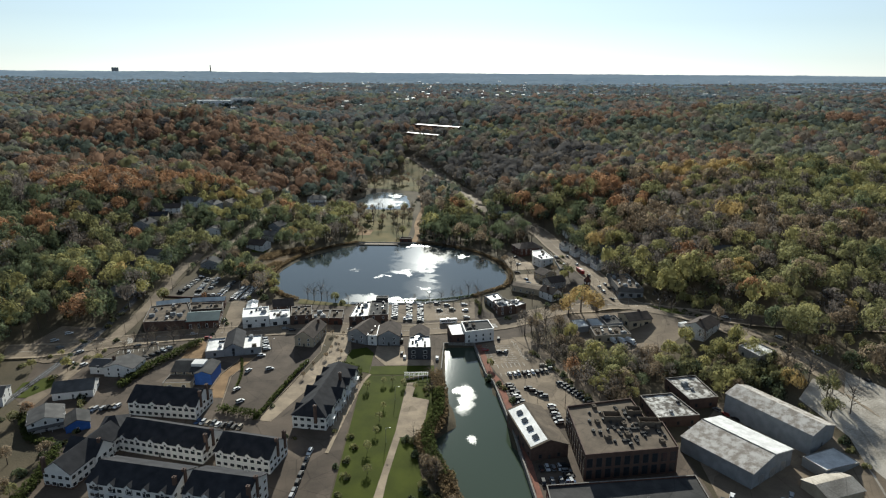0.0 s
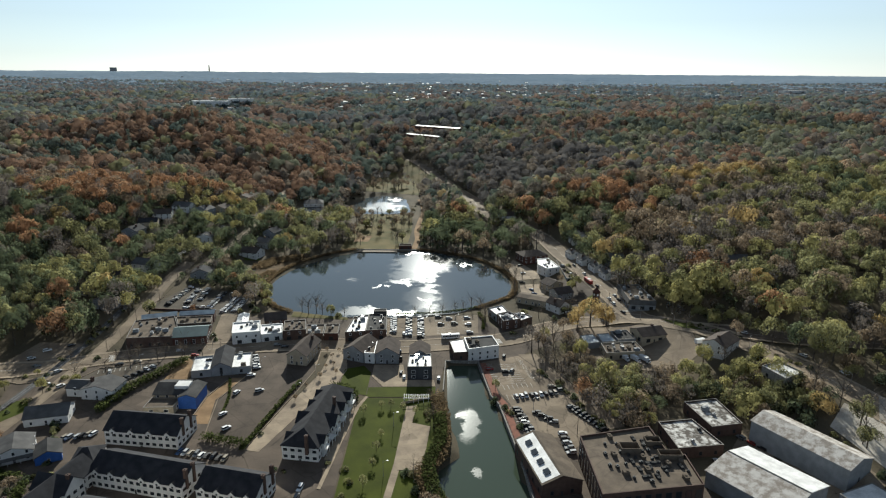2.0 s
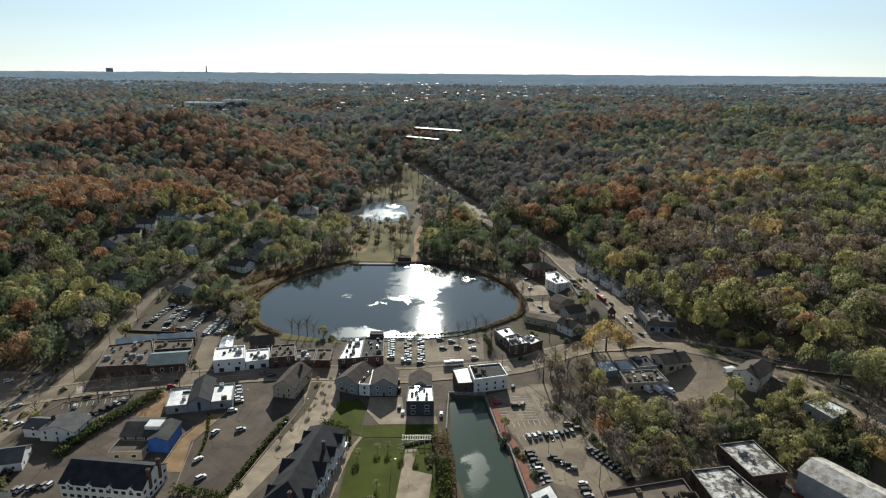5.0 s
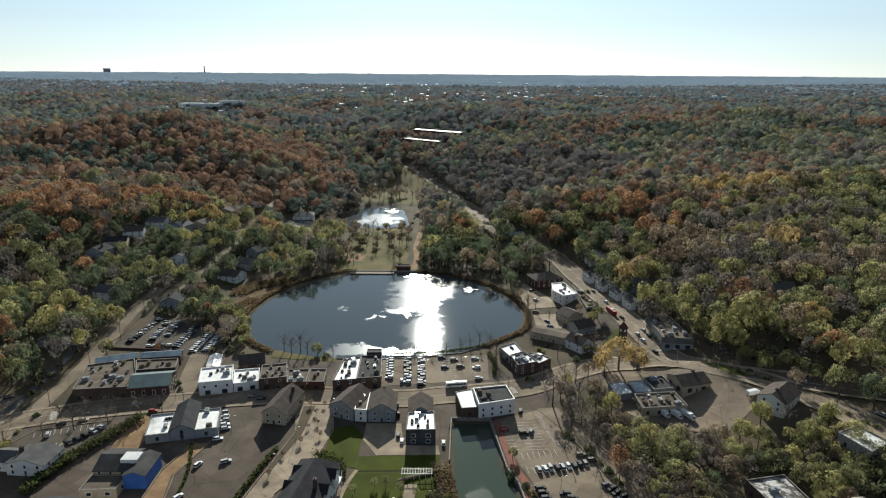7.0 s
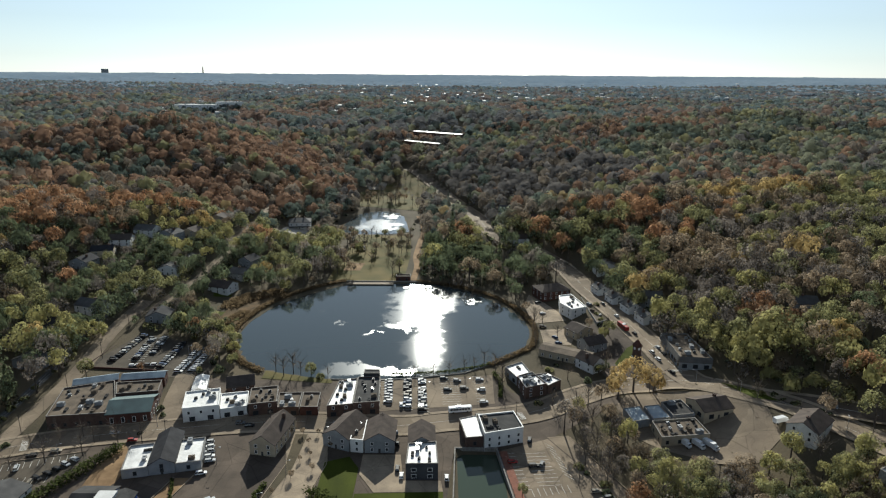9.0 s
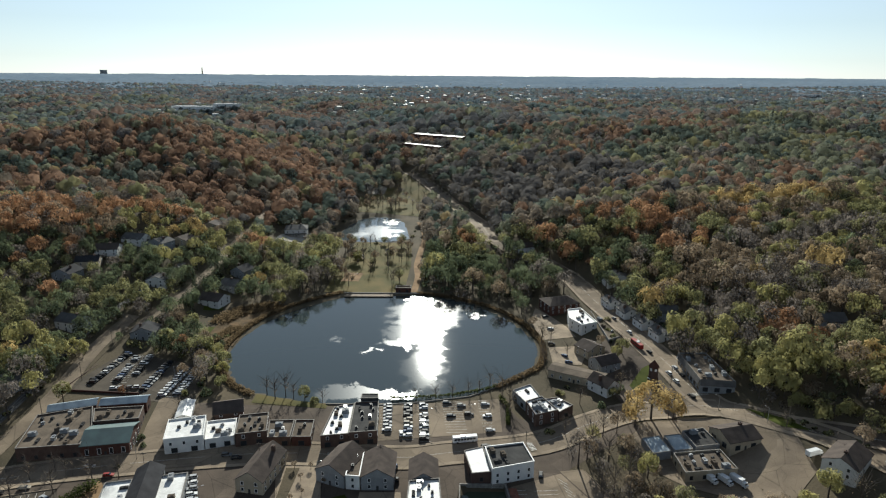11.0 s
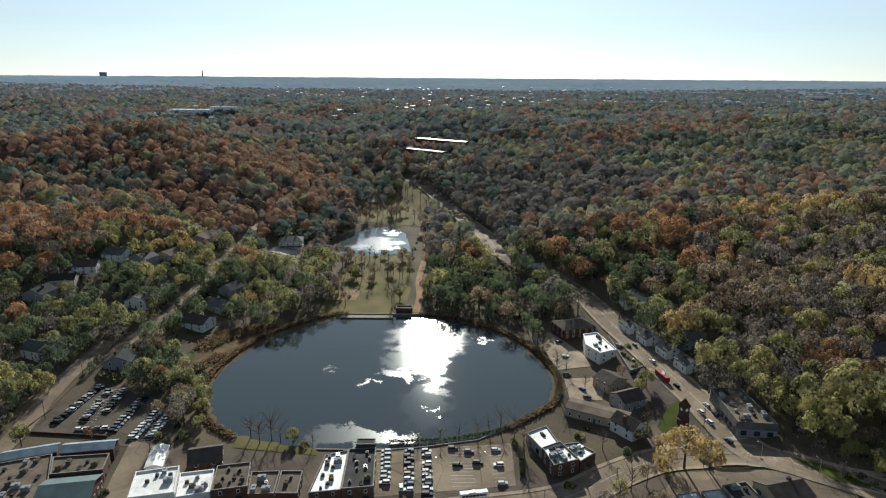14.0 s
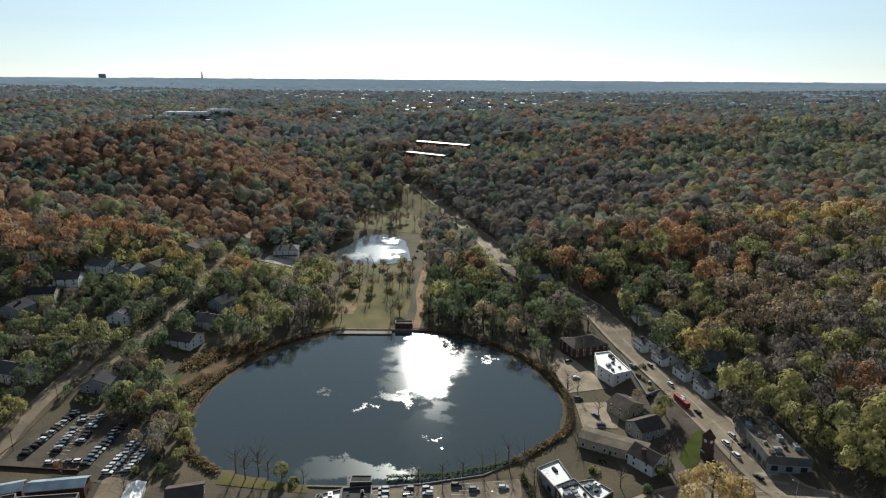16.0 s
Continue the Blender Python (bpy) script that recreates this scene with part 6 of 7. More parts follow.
for k in range(46):
    x, y = rng.uniform(-66, -24), rng.uniform(424, 520)
    if k % 3 == 0 or x < -58 or x > -30:
        tree(rng.choice(("bare", "bare", "brown", "bare")), x, y, rng.uniform(0.6, 1.05))
for k in range(40):
    x, y = rng.uniform(-80, -16), rng.uniform(612, 730)
    if -84 < x + (y - 612) * -0.2:
        tree("bare", x, y, rng.uniform(0.8, 1.2))
for x, y in ((-80, 523), (-72, 521), (-66, 522), (-48, 519), (-42, 518), (-28, 522), (-24, 540), (-23, 556), (-84, 545), (-83, 560), (-79, 580), (-76, 598)):
    tree(rng.choice(("brown", "bush", "olive")), x, y, rng.uniform(0.5, 0.9))


def hedge(pts, w, h, label, leaves="hedge"):
    """A clipped hedge: leaves over a leafy core, along a line."""
    c = smoothed([(K * x, K * y) for x, y in pts], 4)
    w, h = w * K, h * 1.3
    L = [0.0]
    for a, b in zip(c, c[1:]):
        L.append(L[-1] + math.dist(a, b))
    n = int(L[-1] * 9 * max(w, 1.2))
    s = nrg.uniform(0, L[-1], n)
    X = np.interp(s, L, [p[0] for p in c]) + nrg.uniform(-w / 2, w / 2, n)
    Y = np.interp(s, L, [p[1] for p in c]) + nrg.uniform(-w / 2, w / 2, n)
    Z = bulk(X, Y) + h * (1 - nrg.uniform(0, 1, n) ** 2)
    P = np.stack([X, Y, Z], 1)
    u = nrg.normal(size=(n, 3))
    u /= np.linalg.norm(u, axis=1)[:, None]
    v = np.cross(u, nrg.normal(size=(n, 3)))
    v /= np.linalg.norm(v, axis=1)[:, None]
    k = nrg.uniform(0.3, 0.6, (n, 1))
    ob = new("hedge", quads_mesh("hedge", np.stack([P - u * k, P + u * k * 0.6 - v * k, P + u * k * 0.6 + v * k], 1), [M[leaves]]))
    tagged(ob, label, "hedge", kind="stuff")


hedge([(-116.5, 213), (-114, 226), (-108, 240), (-102, 253)], 3.4, 2.6, "tall dark green hedge beside the car park")
hedge([(-75, 197), (-68, 195), (-61, 193)], 2.6, 2.4, "row of dark green shrubs below the car park")
hedge([(-61.5, 191), (-56.5, 220), (-53, 236)], 1.6, 1.1, "low brown-green hedge along the plaza lane")
hedge([(-40, 232), (-33, 228), (-31, 222)], 3.0, 2.2, "dark green hedge around the plaza lawn")
hedge([(-80, 238), (-76, 225), (-74.5, 212)], 0.8, 0.8, "low weeds along the car park edge")
hedge([(17, 304.5), (19, 296), (18, 285)], 1.4, 1.6, "thin hedge beside the pond car park")
hedge([(-22, 303.3), (-5, 304.6), (8, 308.5), (17, 312.5)], 1.2, 1.0, "low hedge along the pond railing")
hedge([(16.5, 312), (26, 320.5), (35, 330), (39, 345), (38.8, 358), (35, 373), (27.5, 388), (18, 399.5), (6, 408.5), (-8, 415.5), (-16, 418)], 2.6, 1.1, "brown shrubs along the pond shore", "brush")
hedge([(-56, 417.5), (-70, 405.5), (-82.5, 391), (-90, 376), (-94, 361), (-95, 346), (-92, 330), (-83, 314.5), (-72.5, 305.5)], 2.8, 1.1, "brown reeds along the pond shore", "brush")

hedge([(-107, 376), (-101, 387), (-93, 393), (-86, 397)], 9.0, 1.3, "tangled brown reeds in the reed bed", "brush")
hedge([(-104, 352), (-100, 360), (-97, 368)], 5.0, 1.2, "brown reeds beside the pond", "brush")
hedge([(4.5, 143), (1.5, 158), (-3.5, 169), (-5.5, 179), (-1, 187), (0.2, 200), (-0.3, 212), (-2, 224)], 5.0, 2.6, "tangled brown bushes on the canal bank", "brush")
hedge([(0.5, 160), (-3, 172), (-4, 182), (-0.5, 196), (-1, 210)], 4.0, 3.4, "olive shrubs on the canal bank")
hedge([(-116, 172), (-113.5, 158), (-112.5, 140)], 3.0, 2.4, "dark green shrubs beside the townhouse wing")
hedge([(-140, 193), (-128, 178), (-120, 176)], 2.6, 1.8, "low shrubs around the white house")

# ---- cars ----


def car_meshes(paint, length, width, height, van=False):
    bm = bmesh.new()
    l, w = length / 2, width / 2
    prof = [(-l, 0.35), (-l, 0.78), (-l + 0.12, 0.9), (l - 1.35, 0.95), (l - 0.2, 0.78), (l, 0.62), (l, 0.35)]
    vs = [[bm.verts.new((x, s * w * (0.93 if z > 0.8 else 1.0), z)) for x, z in prof] for s in (-1, 1)]
    k = len(prof)
    for i in range(k):
        j = (i + 1) % k
        bm.faces.new((vs[0][i], vs[0][j], vs[1][j], vs[1][i]))
    bm.faces.new(vs[0][::-1])
    bm.faces.new(vs[1])
    bmesh.ops.recalc_face_normals(bm, faces=bm.faces[:])
    bmesh.ops.bevel(bm, geom=bm.edges[:], offset=0.05, segments=1, affect="EDGES")
    # the roof panel over the glasshouse
    a, b = (-l + 0.35, l - 1.75) if not van else (-l + 0.15, l - 1.5)
    add_box(bm, a, -w * 0.72, height - 0.05, b, w * 0.72, height)
    body = mesh_of("body", bm, M["car_" + paint])
    bm = bmesh.new()
    lo = [(-l + 0.1, -w * 0.9), (l - 1.2, -w * 0.9), (l - 1.2, w * 0.9), (-l + 0.1, w * 0.9)]
    up = [(a, -w * 0.7), (b, -w * 0.7), (b, w * 0.7), (a, w * 0.7)]
    p = [bm.verts.new((x, y, 0.88)) for x, y in lo]
    q = [bm.verts.new((x, y, height - 0.04)) for x, y in up]
    for i in range(4):
        j = (i + 1) % 4
        bm.faces.new((p[i], p[j], q[j], q[i]))
    bm.faces.new(q)
    glass = mesh_of("glasshouse", bm, M["carglass"])
    return body, glass


def wheel_mesh():
    bm = bmesh.new()
    add_tube(bm, (0, -0.11, 0), (0, 0.11, 0), 0.33, 0.33, 10)
    return mesh_of("wheel", bm, M["tyre"])


WHEEL = wheel_mesh()
CARS = []
for _p, _l, _h in (("silver", 4.6, 1.45), ("white", 4.7, 1.65), ("black", 4.7, 1.5), ("grey", 4.6, 1.65), ("blue", 4.5, 1.45), ("red", 4.4, 1.45), ("black", 4.9, 1.75), ("silver", 4.8, 1.7), ("tan", 4.7, 1.5), ("white", 4.5, 1.45)):
    _e = thing("car", ("%s %s parked on asphalt" % (_p, "hatchback car" if _l < 4.55 else "saloon car" if _h < 1.6 else "sport utility car")), "car", pose(0, 0, -50), group="parked cars")
    _b, _g = car_meshes(_p, _l, 1.84, _h)
    shared("body", _b, _e)
    shared("glasshouse", _g, _e)
    for _x in (-_l / 2 + 0.85, _l / 2 - 0.9):
        for _y in (-0.82, 0.82):
            shared("wheel", WHEEL, _e, Matrix.Translation((_x, _y, 0.33)))
    CARS.append(_e)
MIX = (0, 0, 1, 2, 2, 3, 3, 4, 6, 6, 7, 8, 9, 2)


def car(x, y, heading, k=None):
    x, y = K * x, K * y
    c = CARS[rng.choice(MIX) if k is None else k]
    copy_thing(c, pose(x, y, float(bulk(x, y)) + 0.16, 0, 0, heading))


def car_row(p, q, n, heading, miss=0.0, kinds=None):
    n = round((n - 1) * K * 0.95) + 1
    for i in range(n):
        if rng.random() < miss:
            continue
        t = i / max(n - 1, 1)
        car(p[0] + (q[0] - p[0]) * t + rng.uniform(-0.1, 0.1), p[1] + (q[1] - p[1]) * t + rng.uniform(-0.15, 0.15), heading + rng.choice((0, 180)) + rng.uniform(-2, 2), rng.choice(kinds) if kinds else None)


car_row((26.4, 225.2), (40.8, 227.8), 7, 100, 0.0)
car_row((25.6, 216.5), (28.6, 201), 6, 8)
car_row((32, 214), (37, 208), 3, -5)
car_row((44.5, 218), (52.5, 203.5), 7, 28, 0.0, (2, 6, 3, 2))
car_row((40.3, 233), (43.2, 230.3), 2, 10)
car_row((38.6, 201), (39.2, 190), 4, 10, 0.1)
car_row((29.4, 164.2), (35, 165), 3, 95)
car_row((29.2, 157.6), (37, 158.6), 3, 95)
car_row((36.6, 165.8), (36.8, 158), 3, 5)
car_row((-79.8, 189.2), (-65, 186), 7, 78, 0.05)
car_row((-39.5, 172), (-40.3, 150), 5, 84, 0.1)
car_row((-76, 257), (-72.3, 247), 4, 14)
car_row((-121, 252), (-127, 249.5), 2, 12)
car_row((-118.5, 238), (-113, 247.5), 4, -28, 0.0, (2, 6, 0))
car_row((-111, 199), (-119, 196.5), 5, 70, 0.1)
car_row((-104, 205.5), (-98, 206.5), 2, 10)
for x, y, a, k in ((-72.8, 240.8, 15, 1), (-74, 227, 70, 1), (-66.3, 228.6, 30, 7), (-74, 212, 60, 9), (-70, 203, 50, 1), (-58, 268, 10, 0), (-66, 266.5, 8, 2), (-30, 269.5, 4, 1), (10, 273, 14, 2), (-100.5, 258, 8, 5), (-108, 262, 8, 0), (-145.5, 232, 60, 1), (-150, 236, 30, 2),
                   (82.2, 317.5, 100, 1), (82.6, 311, 100, 1), (86.6, 316, 100, 2), (86, 322, 100, 0), (80.5, 336, 100, 2), (78.7, 346, 100, 0), (84.2, 300, 110, 2), (75.5, 372, 100, 3), (78, 356, 100, 1), (46, 384, 20, 2), (43.5, 352, 5, 6), (47.5, 333.8, 0, 4), (47, 340, 120, 4), (61, 332, 60, 2),
                   (25, 259, 80, 2), (27, 246, 70, 3), (-2, 300, 0, 2), (3, 298, 0, 3), (-0.7, 291, 0, 2), (5.4, 292, 0, 6), (12, 282, 5, 0), (-17, 280, 95, 1), (-10.5, 245, 90, 9), (-1.5, 239, 90, 1), (-14.6, 240, 90, 9), (-16, 243.5, 90, 2), (72, 198, 80, 1), (97, 196, 120, 5), (99, 193, 120, 2), (101, 190.5, 120, 1),
                   (95, 199, 120, 3), (82, 186, 100, 0), (96.5, 152.5, 60, 0), (93, 150, 60, 1), (76.5, 150, 60, 2), (74, 146, 60, 3), (80, 152, 60, 9), (138, 244, 120, 0), (144, 228, 100, 1), (126, 268, 140, 0), (149, 205, 100, 2)):
    car(x, y, a, k)
for x, y, a, k in ((-161, 259.4, 35, 1), (-154.7, 265.9, 35, 2), (-147.4, 243, 60, 0), (-139.5, 231, 62, 1), (-158, 247, 40, 3), (-163, 252, 40, 7)):
    car(x, y, a, k)
car_row((-134.5, 314), (-132.5, 339), 10, -6, 0.08)
car_row((-125.8, 316), (-127.5, 336), 8, -6, 0.1)
car_row((-121.4, 322), (-122.8, 337), 6, -6, 0.15)
car_row((-112.8, 309), (-112.5, 331), 9, 4, 0.1)
car_row((-104.4, 305), (-103.2, 326), 9, 4, 0.0, (0, 1, 9, 7, 3))
car_row((-99.4, 306), (-98.8, 325), 8, 4, 0.05, (0, 1, 7, 9))
car_row((-129, 309.4), (-114, 310.4), 5, 5, 0.2)
car_row((-22.6, 298), (-21.8, 282), 6, 2, 0.0, (0, 7, 0, 1, 3))
car_row((-15.6, 298), (-14.8, 279), 7, 2, 0.15)
car_row((-10.2, 298), (-9.5, 277), 8, 2, 0.1)
car_row((-18.5, 262.5), (-17.8, 256), 2, 0)
for c, (x, y, a) in zip(CARS, ((11.4, 299, 2), (11.6, 291, 182), (-31, 290.5, 95), (-69.5, 268, 8), (-88, 262, 8), (18.4, 247, 5), (24.5, 245, 5), (-127.5, 243, 110), (-119.5, 236.5, 100), (46, 369, 15))):
    c.matrix_basis = pose(K * x, K * y, float(bulk(K * x, K * y)) + 0.16, 0, 0, a)


def box_truck(x, y, heading, body="car_white", label="white box truck parked in the yard", length=8.0, name="truck"):
    x, y = K * x, K * y
    e = thing(name, label, name, pose(x, y, float(bulk(x, y)) + 0.18, 0, 0, heading))
    part("cargo_box", box(-length / 2, -1.15, 0.9, length / 2 - 1.9, 1.15, 3.2, 0.06), M[body], e)
    bm = bmesh.new()
    add_prism(bm, [(length / 2 - 1.8, -1.05), (length / 2, -1.05), (length / 2, 1.05), (length / 2 - 1.8, 1.05)], 0.5, 1.5, floor=True)
    add_prism(bm, [(length / 2 - 1.8, -1.0), (length / 2 - 0.5, -1.0), (length / 2 - 0.5, 1.0), (length / 2 - 1.8, 1.0)], 1.5, 2.35)
    part("cab", bm, M[body], e)
    part("windscreen", box(length / 2 - 0.5, -0.9, 1.55, length / 2 - 0.44, 0.9, 2.25), M["carglass"], e)
    part("chassis", box(-length / 2, -0.5, 0.45, length / 2 - 0.2, 0.5, 0.88), M["darkmetal"], e)
    for dx in (-length / 2 + 1.2, length / 2 - 1.0):
        for dy in (-0.95, 0.95):
            shared("wheel", WHEEL, e, pose(dx, dy, 0.42) @ Matrix.Diagonal((1.25, 1.4, 1.25, 1)))


for x, y in ((73.4, 257), (77.4, 256.2), (81.4, 255.4)):
    box_truck(x, y, -62)
box_truck(106, 262, 20)


def bus(x, y, heading, paint, label, length=11.5):
    x, y = K * x, K * y
    e = thing("bus", label, "bus", pose(x, y, float(bulk(x, y)) + 0.2, 0, 0, heading))
    part("body", box(-length / 2, -1.25, 0.4, length / 2, 1.25, 3.1, 0.12), M[paint], e)
    for s in (-1, 1):
        for i in range(7):
            x0 = -length / 2 + 0.7 + i * (length - 1.4) / 7
            part("window", box(x0, s * 1.26 - 0.02, 1.55, x0 + 1.2, s * 1.26 + 0.02, 2.5), M["carglass"], e)
    part("windscreen", box(length / 2 - 0.02, -1.1, 1.4, length / 2 + 0.03, 1.1, 2.7), M["carglass"], e)
    part("roof_unit", box(-2, -0.8, 3.1, 0.5, 0.8, 3.35, 0.06), M["metal"], e)
    for dx in (-length / 2 + 2.2, length / 2 - 2.2):
        for dy in (-1.1, 1.1):
            shared("wheel", WHEEL, e, pose(dx, dy, 0.46) @ Matrix.Diagonal((1.4, 1.4, 1.4, 1)))


bus(3.4, 275.8, 10, "car_white", "white town bus on the main street")
bus(77.2, 342, 102, "car_red", "red bus driving down the hill road")

# ---- stall lines ----


def stalls(p, q, n, length, ang, label="white painted parking stall lines"):
    bm = bmesh.new()
    a = radians(ang)
    p, q, n = [K * v for v in p], [K * v for v in q], round(n * K)
    for i in range(n + 1):
        t = i / n
        x, y = p[0] + (q[0] - p[0]) * t, p[1] + (q[1] - p[1]) * t
        z = float(bulk(x, y)) + 0.2
        u, v = (math.cos(a) * length / 2, math.sin(a) * length / 2), (-math.sin(a) * 0.09, math.cos(a) * 0.09)
        bm.faces.new([bm.verts.new((x + s * u[0] + w * v[0], y + s * u[1] + w * v[1], z)) for s, w in ((-1, -1), (1, -1), (1, 1), (-1, 1))])
    tagged(part("stall_lines", bm, M["paint"]), label, "marking", kind="structure")


for p, q, n, l, a in (((23.2, 225), (42, 228.3), 7, 5, 98), ((23.5, 217.8), (28.8, 199.5), 7, 5, 8), ((20.5, 234), (18, 252), 7, 5, 5), ((28, 236), (25.5, 252), 6, 9.6, 5), ((34, 240), (31, 256), 6, 5, -50), ((22.5, 232.5), (33, 234.5), 4, 5, 98),
                      ((-24, 299.5), (-22, 280.5), 7, 5, 2), ((-16, 299.5), (-14.6, 277), 8, 5, 2), ((-10.8, 299.5), (-9, 276), 9, 5, 2), ((-0.5, 301), (1, 281), 8, 10, 2), ((10.5, 302), (11.5, 283), 7, 5, 2), ((-136, 312.6), (-133.5, 341), 10, 5, -6), ((-113, 308), (-112.6, 332), 9, 5, 4),
                      ((-102, 304), (-101, 327), 9, 10, 4), ((-125, 315), (-127, 338), 8, 9.6, -6), ((-132, 243), (-114, 249), 7, 5, 110), ((-130, 236), (-116, 238), 5, 5, 100)):
    stalls(p, q, n, l, a)


def crossing(x, y, ang, n=9):
    x, y = K * x, K * y
    bm = bmesh.new()
    m = pose(x, y, float(bulk(x, y)) + 0.26, 0, 0, ang)
    for i in range(n):
        bm.faces.new([bm.verts.new(m @ Vector(p)) for p in ((-1.4, i * 1.1 - n * 0.55, 0), (1.4, i * 1.1 - n * 0.55, 0), (1.4, i * 1.1 - n * 0.55 + 0.5, 0), (-1.4, i * 1.1 - n * 0.55 + 0.5, 0))])
    tagged(part("crossing", bm, M["paint"]), "white striped pedestrian crossing on asphalt", "marking", kind="structure")


crossing(-38, 269, 5)
crossing(-133, 255.5, 25)
crossing(87.5, 302, 100)
crossing(24, 274.5, 12)

# ---- canal walls, dock, park ----


def wall_along(name, pts, w, z0, z1, material, label, category="wall"):
    bm = bmesh.new()
    pts, z0, z1 = [(K * x, K * y) for x, y in pts], z0 * K, z1 * K
    for a, b in zip(pts, pts[1:]):
        d = (Vector(b) - Vector(a)).normalized()
        n = Vector((-d.y, d.x)) * w / 2
        a2, b2 = Vector(a) - d * w * 0.3, Vector(b) + d * w * 0.3
        add_prism(bm, ccw([tuple(a2 - n), tuple(b2 - n), tuple(b2 + n), tuple(a2 + n)]), z0, z1, floor=True)
    return tagged(part(name, bm, material), label, category, kind="structure")


wall_along("canal_wall", [(14.2, 254.3), (17.3, 226.2), (19.8, 219.6), (23.5, 186), (26.2, 150), (28, 120)], 0.7, -4, 0.45, M["stone"], "stone canal wall with a flat cap")
wall_along("canal_wall", [(1.2, 254.6), (14.4, 254.4)], 0.7, -4, 0.5, M["stone"], "stone wall at the canal head")
wall_along("canal_wall", [(1.2, 254.4), (0.2, 230)], 0.6, -4, 0.4, M["stone"], "low stone wall on the canal bank")
wall_along("pond_wall", [(-44.5, 299.2), (-26, 298.6), (-12, 300.6), (6, 305), (17.5, 313)], 0.5, -1, 1.25, M["stone"], "low stone wall along the pond")
wall_along("retaining_wall", [(-142, 307), (-140, 325), (-136, 344)], 0.4, 0, 1.9, M["brownbrick"], "low brick wall between car park and lane")
wall_along("platform", [(-147.6, 298), (-148.2, 318), (-150.5, 342)], 2.6, 0, 1.5, M["concrete"], "pale concrete station platform beside the track", "platform")
wall_along("retaining_wall", [(-141, 308), (-113, 305.5)], 0.4, 0, 1.7, M["brick"], "low brick wall below the car park")
wall_along("retaining_wall", [(-14.5, 219.5), (-3, 224.5)], 0.4, -1, 0.9, M["concrete"], "pale garden wall beside the lawn")
for pts in ([(-75.5, 198), (-79.2, 222), (-74.8, 240)], [(-83.8, 206), (-83.8, 224), (-80, 239)], [(-60.8, 191), (-52.8, 228), (-49.3, 246), (-53.4, 264)], [(-48.2, 214), (-40.3, 229), (-37.3, 246), (-39.6, 262)], [(38.2, 247), (45.8, 223), (52.3, 204)], [(60.2, 207), (44.4, 246), (38.4, 261)], [(106.5, 272), (104.5, 256), (92, 245.8), (80, 246.8)], [(-139, 232), (-133, 246.2), (-112, 252.2)], [(-172, 238), (-156, 232.8), (-146.8, 236)]):
    wall_along("kerb", pts, 0.35, -0.3, 0.28, M["concrete"], "pale raised concrete kerb", "kerb")
wall_along("retaining_wall", [(119, 282), (140, 296), (172, 300)], 0.6, 2, 9.5, M["concrete"], "pale retaining wall on the hillside")


def railing(pts, h, label):
    pts = [(K * x, K * y) for x, y in pts]
    e = thing("railing", label, "railing", Matrix.Translation((pts[0][0], pts[0][1], float(bulk(*pts[0])))))
    o = Vector((pts[0][0], pts[0][1], float(bulk(*pts[0]))))
    for a, b in zip(pts, pts[1:]):
        for zz in (h, h * 0.5):
            bm = bmesh.new()
            add_tube(bm, Vector((*a, o.z + zz)) - o, Vector((*b, o.z + zz)) - o, 0.05, 0.05, 4)
            part("rail", bm, M["darkmetal"], e)
    post = mesh_of("post", box(-0.06, -0.06, -0.2, 0.06, 0.06, h + 0.05), M["darkmetal"])
    for a, b in zip(pts, pts[1:]):
        n = max(1, int(math.dist(a, b) / 3))
        for i in range(n):
            shared("post", post, e, Matrix.Translation((a[0] + (b[0] - a[0]) * i / n - o.x, a[1] + (b[1] - a[1]) * i / n - o.y, 0)))


railing([(-24, 300.2), (-12, 301.8), (6, 306), (17, 313.4)], 1.7, "dark metal railing along the pond")
railing([(14.6, 253), (17.7, 226.4), (20.2, 219.8), (23.9, 186), (26.4, 152)], 1.5, "dark metal railing on the canal wall")


def dock(x0, x1, y, w, z):
    e = thing("dock", "long weathered timber dock at the pond edge", "dock", Matrix.Translation((x0, y, z)))
    n = int((x1 - x0) / 0.5)
    plank = mesh_of("plank", box(-0.23, -w / 2, -0.1, 0.23, w / 2, 0, 0.01), M["wood"])
    for i in range(n):
        shared("plank", plank, e, Matrix.Translation((0.25 + i * 0.5, 0, rng.uniform(-0.01, 0.01))))
    for k in (-1, 1):
        part("beam", box(0, k * w / 2 - 0.15, -0.4, x1 - x0, k * w / 2 + 0.15, -0.1), M["wood"], e)
    pile = mesh_of("pile", box(-0.15, -0.15, -2.6, 0.15, 0.15, 0.5, 0.03), M["wood"])
    for i in range(9):
        for k in (-1, 1):
            shared("pile", pile, e, Matrix.Translation((i * (x1 - x0) / 8, k * (w / 2 + 0.2), 0)))


dock(-54.5 * K, -29 * K, 414.5 * K, 4.0 * K, 1.7)
wall_along("pond_wall", [(-55, 417.2), (-14, 417.2)], 0.8, -1, 1.6, M["stone"], "pale stone dam wall behind the dock")
flat_block("small stone park pavilion with a round arch", [(-28, 419), (-20, 419), (-20, 423), (-28, 423)], 3.4, "brick", "tar", (("dark", 0.6, 2.4),), units=0, category="pavilion", name="pavilion")


